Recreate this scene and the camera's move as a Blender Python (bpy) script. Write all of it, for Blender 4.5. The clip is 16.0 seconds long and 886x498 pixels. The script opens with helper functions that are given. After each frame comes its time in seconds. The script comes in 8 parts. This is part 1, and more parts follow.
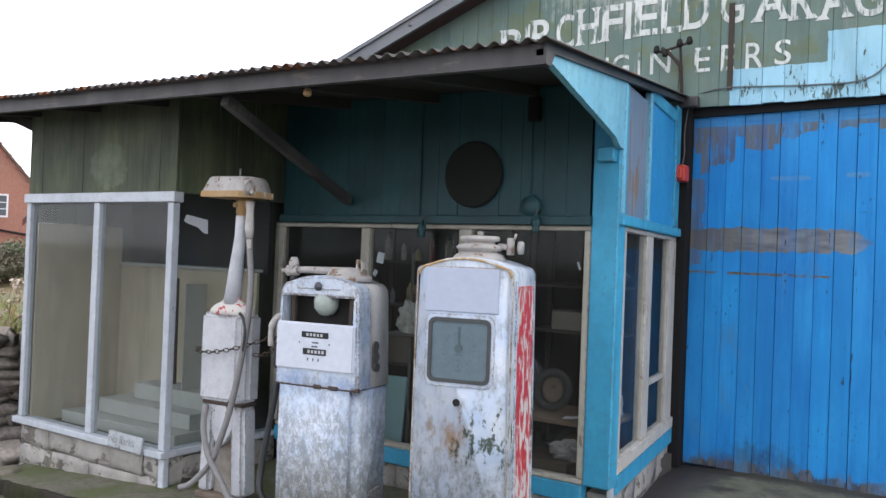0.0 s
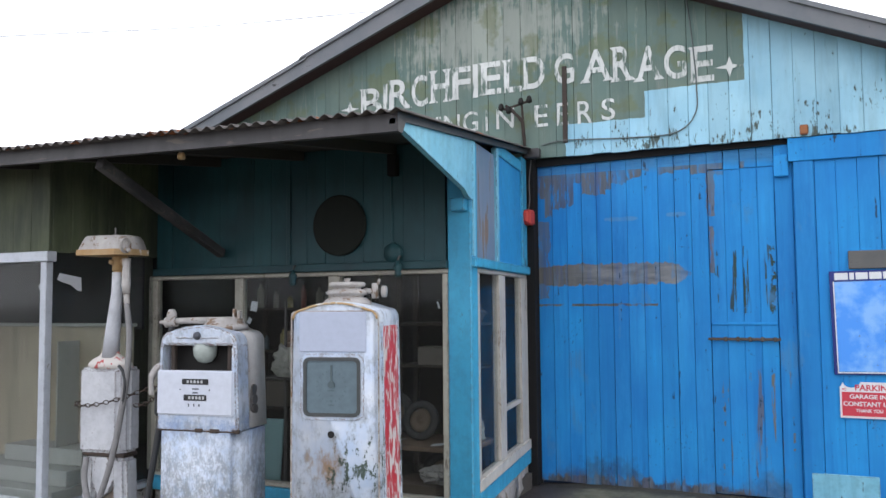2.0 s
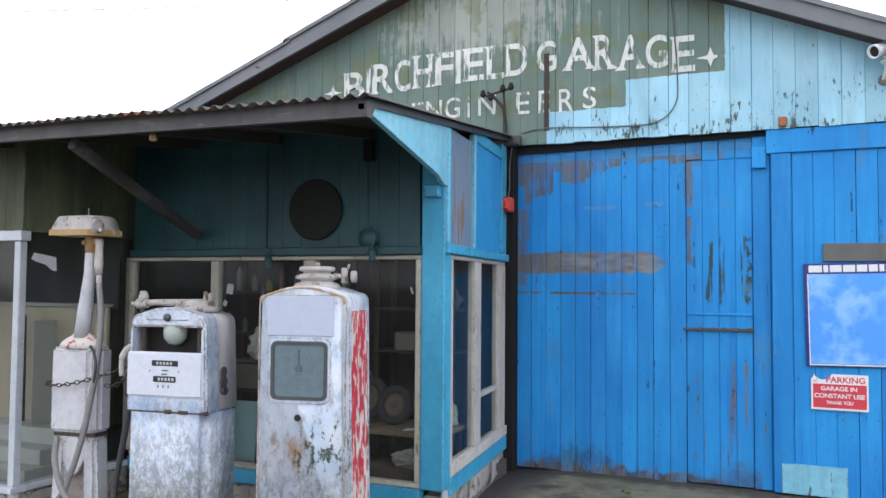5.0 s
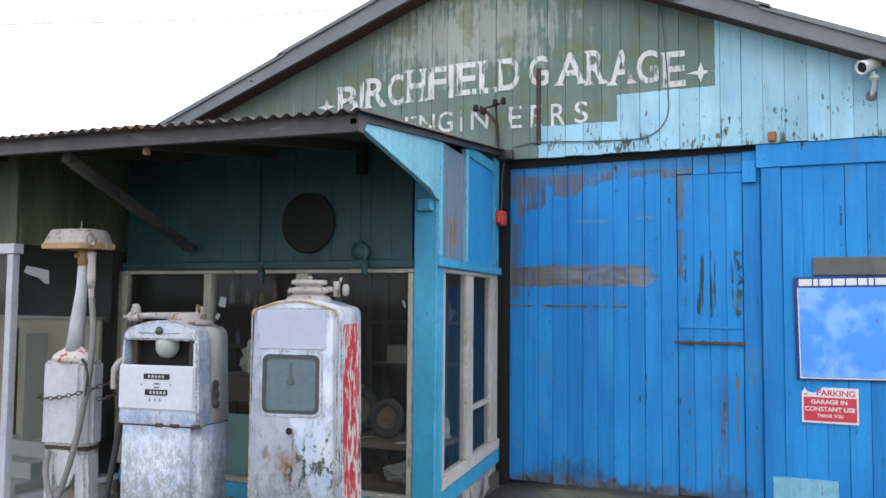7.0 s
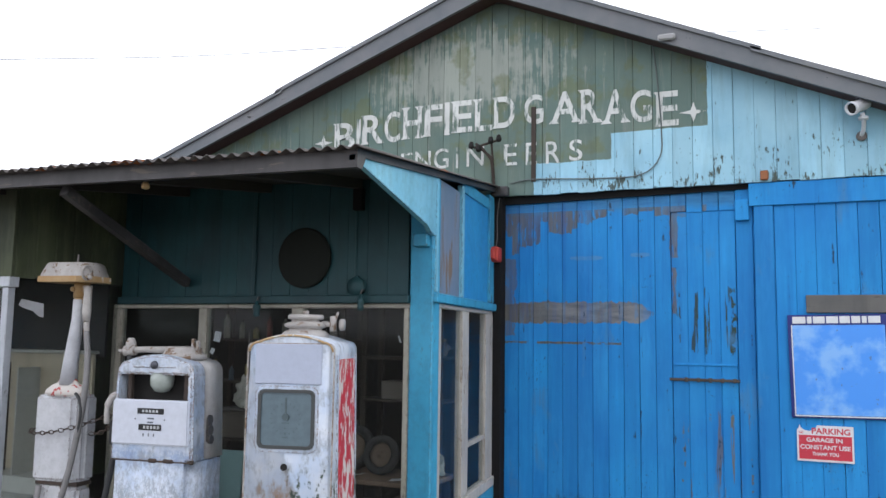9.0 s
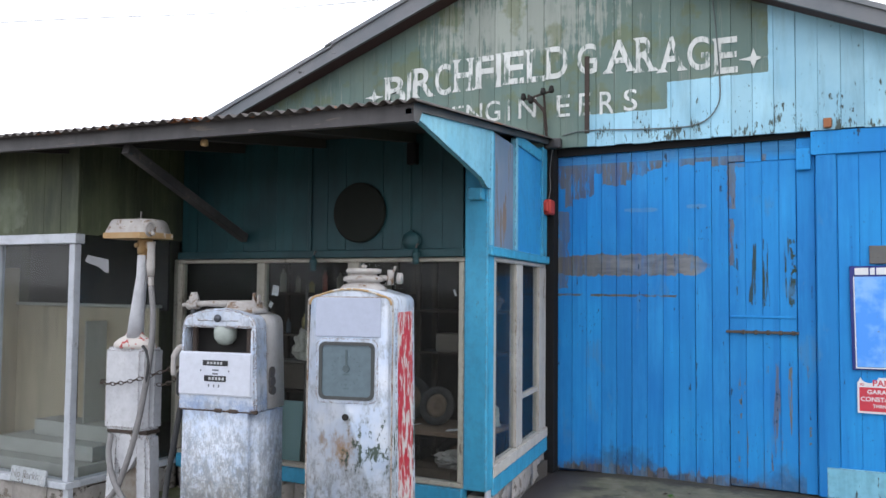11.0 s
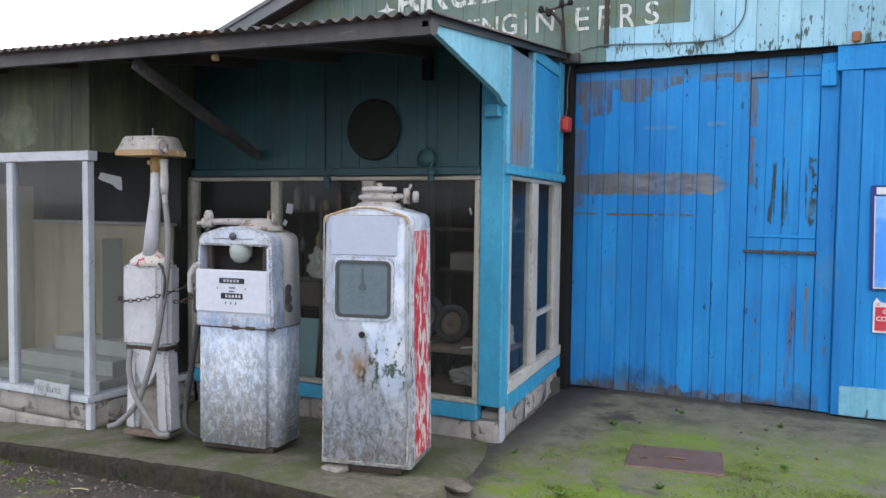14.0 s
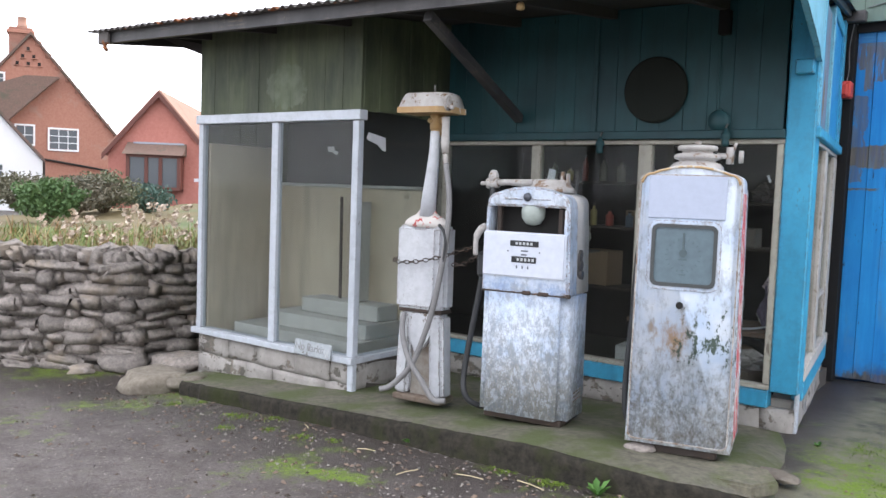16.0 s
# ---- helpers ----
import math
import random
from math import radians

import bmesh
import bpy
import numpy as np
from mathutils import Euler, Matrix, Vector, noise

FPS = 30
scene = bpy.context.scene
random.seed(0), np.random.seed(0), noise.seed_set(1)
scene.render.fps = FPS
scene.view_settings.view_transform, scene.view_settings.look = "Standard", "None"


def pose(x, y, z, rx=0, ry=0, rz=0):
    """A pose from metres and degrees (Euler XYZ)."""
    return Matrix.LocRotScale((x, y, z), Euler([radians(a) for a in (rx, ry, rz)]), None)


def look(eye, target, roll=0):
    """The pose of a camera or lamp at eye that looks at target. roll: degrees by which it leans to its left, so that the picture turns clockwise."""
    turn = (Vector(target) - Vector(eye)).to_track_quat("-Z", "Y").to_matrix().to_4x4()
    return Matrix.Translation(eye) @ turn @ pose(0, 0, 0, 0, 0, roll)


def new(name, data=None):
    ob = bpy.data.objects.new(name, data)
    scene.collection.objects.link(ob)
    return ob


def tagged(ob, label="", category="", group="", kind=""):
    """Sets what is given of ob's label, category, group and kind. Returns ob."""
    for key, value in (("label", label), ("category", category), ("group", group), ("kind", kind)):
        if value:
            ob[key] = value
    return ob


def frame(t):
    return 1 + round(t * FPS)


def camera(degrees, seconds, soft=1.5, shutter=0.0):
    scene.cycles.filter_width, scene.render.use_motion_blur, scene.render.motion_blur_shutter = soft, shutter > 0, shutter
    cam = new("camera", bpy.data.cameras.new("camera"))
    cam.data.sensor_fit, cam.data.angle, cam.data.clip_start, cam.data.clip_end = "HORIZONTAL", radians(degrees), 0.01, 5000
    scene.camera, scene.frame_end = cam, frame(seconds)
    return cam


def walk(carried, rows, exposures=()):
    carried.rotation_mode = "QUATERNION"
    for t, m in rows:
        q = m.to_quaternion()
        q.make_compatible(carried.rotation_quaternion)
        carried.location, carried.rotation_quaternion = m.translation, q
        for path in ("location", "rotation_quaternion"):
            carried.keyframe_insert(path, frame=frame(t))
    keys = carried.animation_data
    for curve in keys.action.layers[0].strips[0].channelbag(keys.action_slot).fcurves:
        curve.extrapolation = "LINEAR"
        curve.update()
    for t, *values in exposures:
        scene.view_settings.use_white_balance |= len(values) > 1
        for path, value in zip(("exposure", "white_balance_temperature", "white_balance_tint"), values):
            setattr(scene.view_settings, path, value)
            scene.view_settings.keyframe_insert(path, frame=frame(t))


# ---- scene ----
cam = camera(56.6, 16.0)
PATH = [
    (0, (0.42, 0.444, 1.479), (-0.683, 2.113, 1.499), 2.2),
    (0.5, (0.563, 0.317, 1.498), (-0.403, 2.06, 1.672), 1.1),
    (1, (0.702, 0.246, 1.503), (-0.16, 2.037, 1.727), -1.0),
    (1.5, (0.697, 0.16, 1.48), (-0.058, 1.999, 1.699), -0.6),
    (2, (0.67, 0.065, 1.477), (-0.158, 1.881, 1.606), -0.5),
    (2.5, (0.699, 0.058, 1.48), (-0.23, 1.827, 1.573), 0.1),
    (3, (0.749, 0.096, 1.485), (-0.16, 1.877, 1.559), 0.6),
    (3.5, (0.79, 0.11, 1.485), (-0.036, 1.93, 1.572), -0.2),
    (3.7, (0.793, 0.122, 1.483), (-0.019, 1.948, 1.576), 0.0),
    (6, (0.795, 0.101, 1.484), (-0.031, 1.921, 1.578), 0.7),
    (6.5, (0.806, 0.099, 1.484), (-0.023, 1.915, 1.603), 0.6),
    (7, (0.817, 0.095, 1.489), (0.011, 1.921, 1.612), 0.5),
    (7.5, (0.809, 0.097, 1.497), (0.018, 1.929, 1.642), 0.6),
    (8, (0.813, 0.094, 1.499), (0.04, 1.928, 1.696), 0.5),
    (8.5, (0.816, 0.085, 1.497), (0.07, 1.928, 1.709), 0.6),
    (9, (0.807, 0.067, 1.483), (0.019, 1.893, 1.694), 0.8),
    (9.5, (0.786, 0.06, 1.479), (-0.097, 1.85, 1.614), 0.9),
    (9.7, (0.76, 0.06, 1.475), (-0.146, 1.84, 1.578), 0.9),
    (11.8, (0.77, 0.027, 1.502), (-0.092, 1.828, 1.605), -0.1),
    (12, (0.775, 0.03, 1.507), (-0.07, 1.84, 1.616), -0.2),
    (12.5, (0.788, 0.053, 1.506), (0.005, 1.89, 1.613), -0.2),
    (13, (0.791, 0.063, 1.504), (0.022, 1.907, 1.607), 0.2),
    (13.5, (0.761, 0.063, 1.498), (-0.062, 1.886, 1.534), 0.7),
    (13.8, (0.736, 0.057, 1.485), (-0.138, 1.856, 1.444), 0.9),
    (14, (0.717, 0.064, 1.482), (-0.197, 1.841, 1.381), 0.7),
    (14.5, (0.597, 0.037, 1.452), (-0.391, 1.768, 1.286), 2.0),
    (15, (0.404, -0.022, 1.405), (-0.597, 1.701, 1.239), 1.9),
    (15.5, (0.109, -0.044, 1.352), (-0.969, 1.631, 1.167), 2.1),
    (16, (-0.172, -0.163, 1.324), (-1.357, 1.442, 1.183), 2.1),
]
walk(cam, [(t, look(eye, target, roll)) for t, eye, target, roll in PATH], ((0, 1.03), (0.5, 1.06), (1, 0.96), (1.5, 0.88), (2, 0.95), (3.3, 1.11), (6.5, 1.12), (7.5, 0.92), (9, 0.84), (9.7, 0.86), (12.1, 1.13), (13.4, 0.98), (14.5, 1.1), (15.5, 1.36), (16, 1.35)))

# ---- world and light ----
world = bpy.data.worlds.new("overcast_sky")
scene.world = world
world.use_nodes = True
wn, wl = world.node_tree.nodes, world.node_tree.links
wn.clear()
w_out, w_bg, w_sky = wn.new("ShaderNodeOutputWorld"), wn.new("ShaderNodeBackground"), wn.new("ShaderNodeTexSky")
w_sky.sky_type, w_sky.sun_disc = "NISHITA", False
w_sky.sun_elevation, w_sky.sun_rotation = radians(28), radians(35)
w_sky.dust_density, w_sky.air_density = 4.0, 1.0
w_co, w_no, w_ramp, w_mix = wn.new("ShaderNodeTexCoord"), wn.new("ShaderNodeTexNoise"), wn.new("ShaderNodeValToRGB"), wn.new("ShaderNodeMixRGB")
w_no.inputs["Scale"].default_value, w_no.inputs["Detail"].default_value = 2.2, 6.0
w_ramp.color_ramp.elements[0].position, w_ramp.color_ramp.elements[1].position = 0.36, 0.56
w_ramp.color_ramp.elements[0].color, w_ramp.color_ramp.elements[1].color = (0.6, 0.6, 0.6, 1), (1, 1, 1, 1)
w_mix.inputs[2].default_value = (10.65, 10.9, 11.9, 1)
w_bg.inputs["Strength"].default_value = 0.115
wl.new(w_co.outputs["Generated"], w_no.inputs["Vector"])
wl.new(w_no.outputs["Fac"], w_ramp.inputs["Fac"])
wl.new(w_ramp.outputs["Color"], w_mix.inputs[0])
wl.new(w_sky.outputs["Color"], w_mix.inputs[1])
wl.new(w_mix.outputs["Color"], w_bg.inputs["Color"])
wl.new(w_bg.outputs["Background"], w_out.inputs["Surface"])
sun = new("sun", bpy.data.lights.new("sun", "SUN"))
sun.data.energy, sun.data.angle, sun.data.color = 0.6, radians(14), (1.0, 0.96, 0.9)
sun.matrix_world = look((9, 16, 12), (0, 0, 0))

# ---- materials ----
class Nodes:
    """A small node graph: world-space noise, ramps and mixes."""

    def __init__(self, name):
        self.mat = bpy.data.materials.new(name)
        self.mat.use_nodes = True
        self.n, self.l = self.mat.node_tree.nodes, self.mat.node_tree.links
        self.bsdf = self.n["Principled BSDF"]
        self.pos = self.n.new("ShaderNodeNewGeometry").outputs["Position"]
        self.rand = self.n.new("ShaderNodeObjectInfo").outputs["Random"]

    def scaled(self, sx, sy, sz, vary=0.0):
        m = self.n.new("ShaderNodeMapping")
        m.inputs["Scale"].default_value = (sx, sy, sz)
        self.l.new(self.pos, m.inputs["Vector"])
        if vary:
            add = self.n.new("ShaderNodeVectorMath")
            mul = self.n.new("ShaderNodeMath")
            mul.operation, mul.inputs[1].default_value = "MULTIPLY", vary
            self.l.new(self.rand, mul.inputs[0])
            self.l.new(m.outputs["Vector"], add.inputs[0])
            self.l.new(mul.outputs[0], add.inputs[1])
            return add.outputs["Vector"]
        return m.outputs["Vector"]

    def noise(self, vec, scale=1.0, detail=5.0, rough=0.6):
        t = self.n.new("ShaderNodeTexNoise")
        t.inputs["Scale"].default_value, t.inputs["Detail"].default_value, t.inputs["Roughness"].default_value = scale, detail, rough
        self.l.new(vec, t.inputs["Vector"])
        return t.outputs["Fac"]

    def step(self, fac, a, b):
        """0 below a, 1 above b."""
        r = self.n.new("ShaderNodeMapRange")
        r.inputs["From Min"].default_value, r.inputs["From Max"].default_value = a, b
        self.l.new(fac, r.inputs["Value"])
        return r.outputs["Result"]

    def math(self, op, a, b=0.0):
        m = self.n.new("ShaderNodeMath")
        m.operation = op
        for i, v in enumerate((a, b)):
            if isinstance(v, (int, float)):
                m.inputs[i].default_value = v
            else:
                self.l.new(v, m.inputs[i])
        return m.outputs[0]

    def axis(self, k):
        s = self.n.new("ShaderNodeSeparateXYZ")
        self.l.new(self.pos, s.inputs[0])
        return s.outputs[k]

    def mix(self, fac, a, b, how="MIX"):
        m = self.n.new("ShaderNodeMixRGB")
        m.blend_type = how
        for i, v in enumerate((fac, a, b)):
            if isinstance(v, tuple):
                m.inputs[i].default_value = (*v, 1)
            elif isinstance(v, (int, float)):
                m.inputs[i].default_value = v
            else:
                self.l.new(v, m.inputs[i])
        return m.outputs[0]

    def edge(self, size, lo=0.02, hi=0.12):
        """1 along the worn outer edges of a thing."""
        b = self.n.new("ShaderNodeBevel")
        b.samples, b.inputs["Radius"].default_value = 4, size
        dot = self.n.new("ShaderNodeVectorMath")
        dot.operation = "DOT_PRODUCT"
        geo = self.n.new("ShaderNodeNewGeometry")
        self.l.new(b.outputs["Normal"], dot.inputs[0])
        self.l.new(geo.outputs["Normal"], dot.inputs[1])
        return self.step(self.math("SUBTRACT", 1.0, dot.outputs["Value"]), lo, hi)

    def done(self, colour, rough=0.6, bump=None, depth=0.002, metal=0.0, spec=0.4):
        for key, v in (("Base Color", colour), ("Roughness", rough), ("Metallic", metal), ("Specular IOR Level", spec)):
            if isinstance(v, tuple):
                self.bsdf.inputs[key].default_value = (*v, 1)
            elif isinstance(v, (int, float)):
                self.bsdf.inputs[key].default_value = v
            else:
                self.l.new(v, self.bsdf.inputs[key])
        if bump is not None:
            b = self.n.new("ShaderNodeBump")
            b.inputs["Strength"].default_value, b.inputs["Distance"].default_value = 0.8, depth
            self.l.new(bump, b.inputs["Height"])
            self.l.new(b.outputs["Normal"], self.bsdf.inputs["Normal"])
        return self.mat


def worn(name, c1, c2, chip, amount=0.38, grain=(14, 14, 1.6), rough=0.55, depth=0.0015, vary=0.12, chip2=None, mottled=3.0, metal=0.0, streaks=0.35, edges=0.0):
    """Old paint: two shades in broad clouds, a grain along the boards, chips down to what lies under it."""
    g = Nodes(name)
    v = g.scaled(*grain, vary=7.0)
    fine, broad = g.noise(v, 1.0, 8.0, 0.65), g.noise(g.scaled(1, 1, 0.6), mottled, 4.0)
    col = g.mix(g.step(broad, 0.35, 0.65), c1, c2)
    col = g.mix(0.35, col, g.mix(g.step(fine, 0.3, 0.7), (0.45, 0.45, 0.45), (0.55, 0.55, 0.55)), "OVERLAY")
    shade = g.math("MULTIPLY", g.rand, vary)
    col = g.mix(shade, col, (0.02, 0.03, 0.04))
    chips = g.step(g.math("ADD", g.math("MULTIPLY", fine, 0.6), g.math("MULTIPLY", broad, 0.4)), 1 - amount, 1 - amount + 0.025)
    under = chip if chip2 is None else g.mix(g.step(g.noise(g.pos, 9), 0.45, 0.55), chip, chip2)
    tiny = g.step(g.math("ADD", g.math("MULTIPLY", g.noise(g.scaled(70, 70, 28, vary=5.0), 1.0, 4), 0.65), g.math("MULTIPLY", broad, 0.35)), 0.645, 0.665)
    chips = g.math("MAXIMUM", chips, tiny)
    if edges:
        bitten = g.math("MULTIPLY", g.edge(edges), g.step(g.noise(g.pos, 38, 6, 0.7), 0.47, 0.53))
        chips = g.math("MAXIMUM", chips, bitten)
        col = g.mix(g.math("MULTIPLY", g.step(g.noise(g.pos, 17, 7, 0.75), 0.45, 0.7), 0.24), col, tuple(0.5 * c for c in chip))
    col = g.mix(g.math("MULTIPLY", g.step(g.noise(g.scaled(9, 9, 0.7, vary=3.0), 1.0, 6), 0.5, 0.72), streaks), col, tuple(0.35 * c for c in c1))
    col = g.mix(chips, col, under)
    return g.done(col, g.mix(chips, (rough,) * 3, (0.9,) * 3), g.math("SUBTRACT", fine, g.math("MULTIPLY", chips, 0.6)), depth, metal)


def speckled(name, c1, c2, c3, scale, rough=0.9, depth=0.006, share=0.5):
    g = Nodes(name)
    a, b = g.noise(g.pos, scale, 8, 0.7), g.noise(g.pos, scale * 0.13, 4)
    col = g.mix(g.step(a, 0.3, 0.7), c1, c2)
    col = g.mix(g.step(b, 1 - share, 1.15 - share), col, c3)
    col = g.mix(g.math("MULTIPLY", g.rand, 0.35), col, (0.03, 0.03, 0.03))
    return g.done(col, rough, a, depth)


def plain(name, colour, rough=0.6, metal=0.0, grime=0.25):
    g = Nodes(name)
    a = g.noise(g.pos, 30, 6)
    dark = tuple(c * 0.45 for c in colour)
    return g.done(g.mix(g.math("MULTIPLY", g.step(a, 0.35, 0.75), grime), colour, dark), rough, a, 0.0008, metal)


LIGHT_BLUE = worn("light_blue_board_paint", (0.17, 0.47, 0.63), (0.23, 0.55, 0.7), (0.06, 0.075, 0.075), 0.395, (30, 30, 6), vary=0.2, edges=0.014)
SKY_BLUE = worn("sky_blue_timber_paint", (0.035, 0.3, 0.5), (0.055, 0.38, 0.6), (0.075, 0.085, 0.08), 0.375, (30, 30, 5), edges=0.014, vary=0.15)
# Teal lowered well below the paint's own tone to hold the canopy's shade.
TEAL = worn("shade_darkened_teal_paint", (0.0075, 0.039, 0.047), (0.014, 0.07, 0.077), (0.012, 0.02, 0.02), 0.36, (24, 24, 1.5), vary=0.2)
WHITE_FRAME = worn("off_white_frame_paint", (0.5, 0.53, 0.58), (0.42, 0.45, 0.49), (0.2, 0.19, 0.17), 0.3, (30, 30, 5), edges=0.006, vary=0.12, streaks=0.2)
FLANK_FRAME = worn("worn_cream_white_paint", (0.56, 0.53, 0.48), (0.47, 0.43, 0.38), (0.2, 0.16, 0.12), 0.4, (26, 26, 4), edges=0.012, vary=0.12)
CREAM_FRAME = worn("weathered_cream_frame_paint", (0.42, 0.4, 0.34), (0.33, 0.31, 0.26), (0.14, 0.12, 0.1), 0.42, (30, 30, 5), edges=0.012, vary=0.15)
DARK_TIMBER = worn("dark_weathered_timber", (0.036, 0.033, 0.034), (0.075, 0.07, 0.07), (0.13, 0.115, 0.1), 0.42, (3, 40, 40))
BLACK_TIMBER = plain("tarred_black_timber", (0.016, 0.016, 0.017), 0.9)
BLACK_TIMBER.node_tree.nodes["Principled BSDF"].inputs["Specular IOR Level"].default_value = 0.1
RENDER_WHITE = worn("flaking_whitewashed_stone", (0.27, 0.25, 0.232), (0.39, 0.365, 0.34), (0.18, 0.155, 0.13), 0.46, (9, 9, 13), 0.9, 0.012, mottled=6.0, chip2=(0.12, 0.11, 0.095), streaks=0.0, edges=0.01)
STONE = speckled("grey_brown_rubble_stone", (0.16, 0.14, 0.128), (0.43, 0.375, 0.335), (0.31, 0.255, 0.2), 26, share=0.47, depth=0.02)
ROOF_TIN = worn("rusted_corrugated_iron", (0.1, 0.09, 0.085), (0.07, 0.06, 0.055), (0.2, 0.07, 0.025), 0.45, (8, 8, 8), 0.75, streaks=0.0)
ROOF_FELT = worn("grey_green_weathered_roof_edge", (0.135, 0.15, 0.165), (0.18, 0.185, 0.195), (0.05, 0.05, 0.05), 0.36, (3, 10, 10), 0.8, streaks=0.0)
# Soffit and rafter colour lowered to deepen the shade below the roof.
CANOPY_SOFFIT = plain("shade_darkened_canopy_boarding", (0.036, 0.032, 0.031), 0.9)
MORTAR = plain("grey_lime_mortar", (0.3, 0.28, 0.25), 0.95)
BROWN_SOFFIT = plain("maroon_brown_soffit", (0.075, 0.042, 0.042), 0.8)


def gable_paint():
    """Old green with a stepped edge against newer light blue; both flake."""
    g = Nodes("green_and_light_blue_gable_paint")
    v = g.scaled(24, 24, 1.8, vary=7.0)
    fine, broad = g.noise(v, 1.0, 8, 0.65), g.noise(g.pos, 2.2, 5)
    small = g.noise(g.pos, 12, 4)
    wob = g.math("MULTIPLY", g.math("SUBTRACT", small, 0.5), 0.03)
    x, z = g.math("ADD", g.axis(0), wob), g.math("ADD", g.axis(2), wob)
    tall = g.math("MULTIPLY", g.math("LESS_THAN", x, 0.225), g.math("GREATER_THAN", z, 3.09))
    mid = g.math("MULTIPLY", g.math("LESS_THAN", x, -0.5), g.math("GREATER_THAN", z, 2.885))
    low = g.math("LESS_THAN", x, -1.13)
    green = g.math("MAXIMUM", g.math("MAXIMUM", tall, mid), low)
    gcol = g.mix(g.step(broad, 0.35, 0.65), (0.1, 0.165, 0.15), (0.145, 0.2, 0.165))
    # bare pale wood shows in the upper middle of the green
    dx = g.math("MULTIPLY", g.math("ADD", g.axis(0), 1.75), 0.75)
    dz = g.math("MULTIPLY", g.math("SUBTRACT", g.axis(2), 3.72), 1.7)
    spot = g.math("SUBTRACT", 1.0, g.math("SQRT", g.math("ADD", g.math("MULTIPLY", dx, dx), g.math("MULTIPLY", dz, dz))))
    bare = g.step(g.math("ADD", g.math("MULTIPLY", spot, 0.32), g.math("ADD", g.math("MULTIPLY", fine, 0.7), g.math("MULTIPLY", small, 0.3))), 0.61, 0.7)
    gcol = g.mix(g.math("MULTIPLY", bare, 0.8), gcol, (0.33, 0.36, 0.32))
    gcol = g.mix(g.math("MULTIPLY", g.step(g.noise(g.pos, 3.1, 4), 0.54, 0.62), 0.55), gcol, (0.13, 0.15, 0.06))
    gcol = g.mix(g.step(fine, 0.58, 0.68), gcol, (0.2, 0.24, 0.21))
    bcol = g.mix(g.step(broad, 0.35, 0.65), (0.26, 0.5, 0.64), (0.34, 0.59, 0.71))
    lowband = g.step(g.math("SUBTRACT", 3.02, g.axis(2)), 0.0, 0.35)
    curl = g.noise(g.scaled(44, 44, 11, vary=5.0), 1.0, 6, 0.7)
    flake = g.step(g.math("ADD", g.math("ADD", g.math("MULTIPLY", curl, 0.6), g.math("MULTIPLY", g.noise(g.pos, 5, 4), 0.4)), g.math("MULTIPLY", lowband, 0.075)), 0.615, 0.635)
    bcol = g.mix(flake, bcol, (0.06, 0.085, 0.075))
    col = g.mix(green, bcol, gcol)
    col = g.mix(g.math("MULTIPLY", g.rand, 0.2), col, (0.03, 0.04, 0.04))
    grimy = g.step(g.noise(g.scaled(7, 7, 1.0), 1.0, 7, 0.7), 0.48, 0.72)
    col = g.mix(g.math("MULTIPLY", grimy, 0.3), col, (0.05, 0.07, 0.065))
    return g.done(col, 0.7, fine, 0.0015)


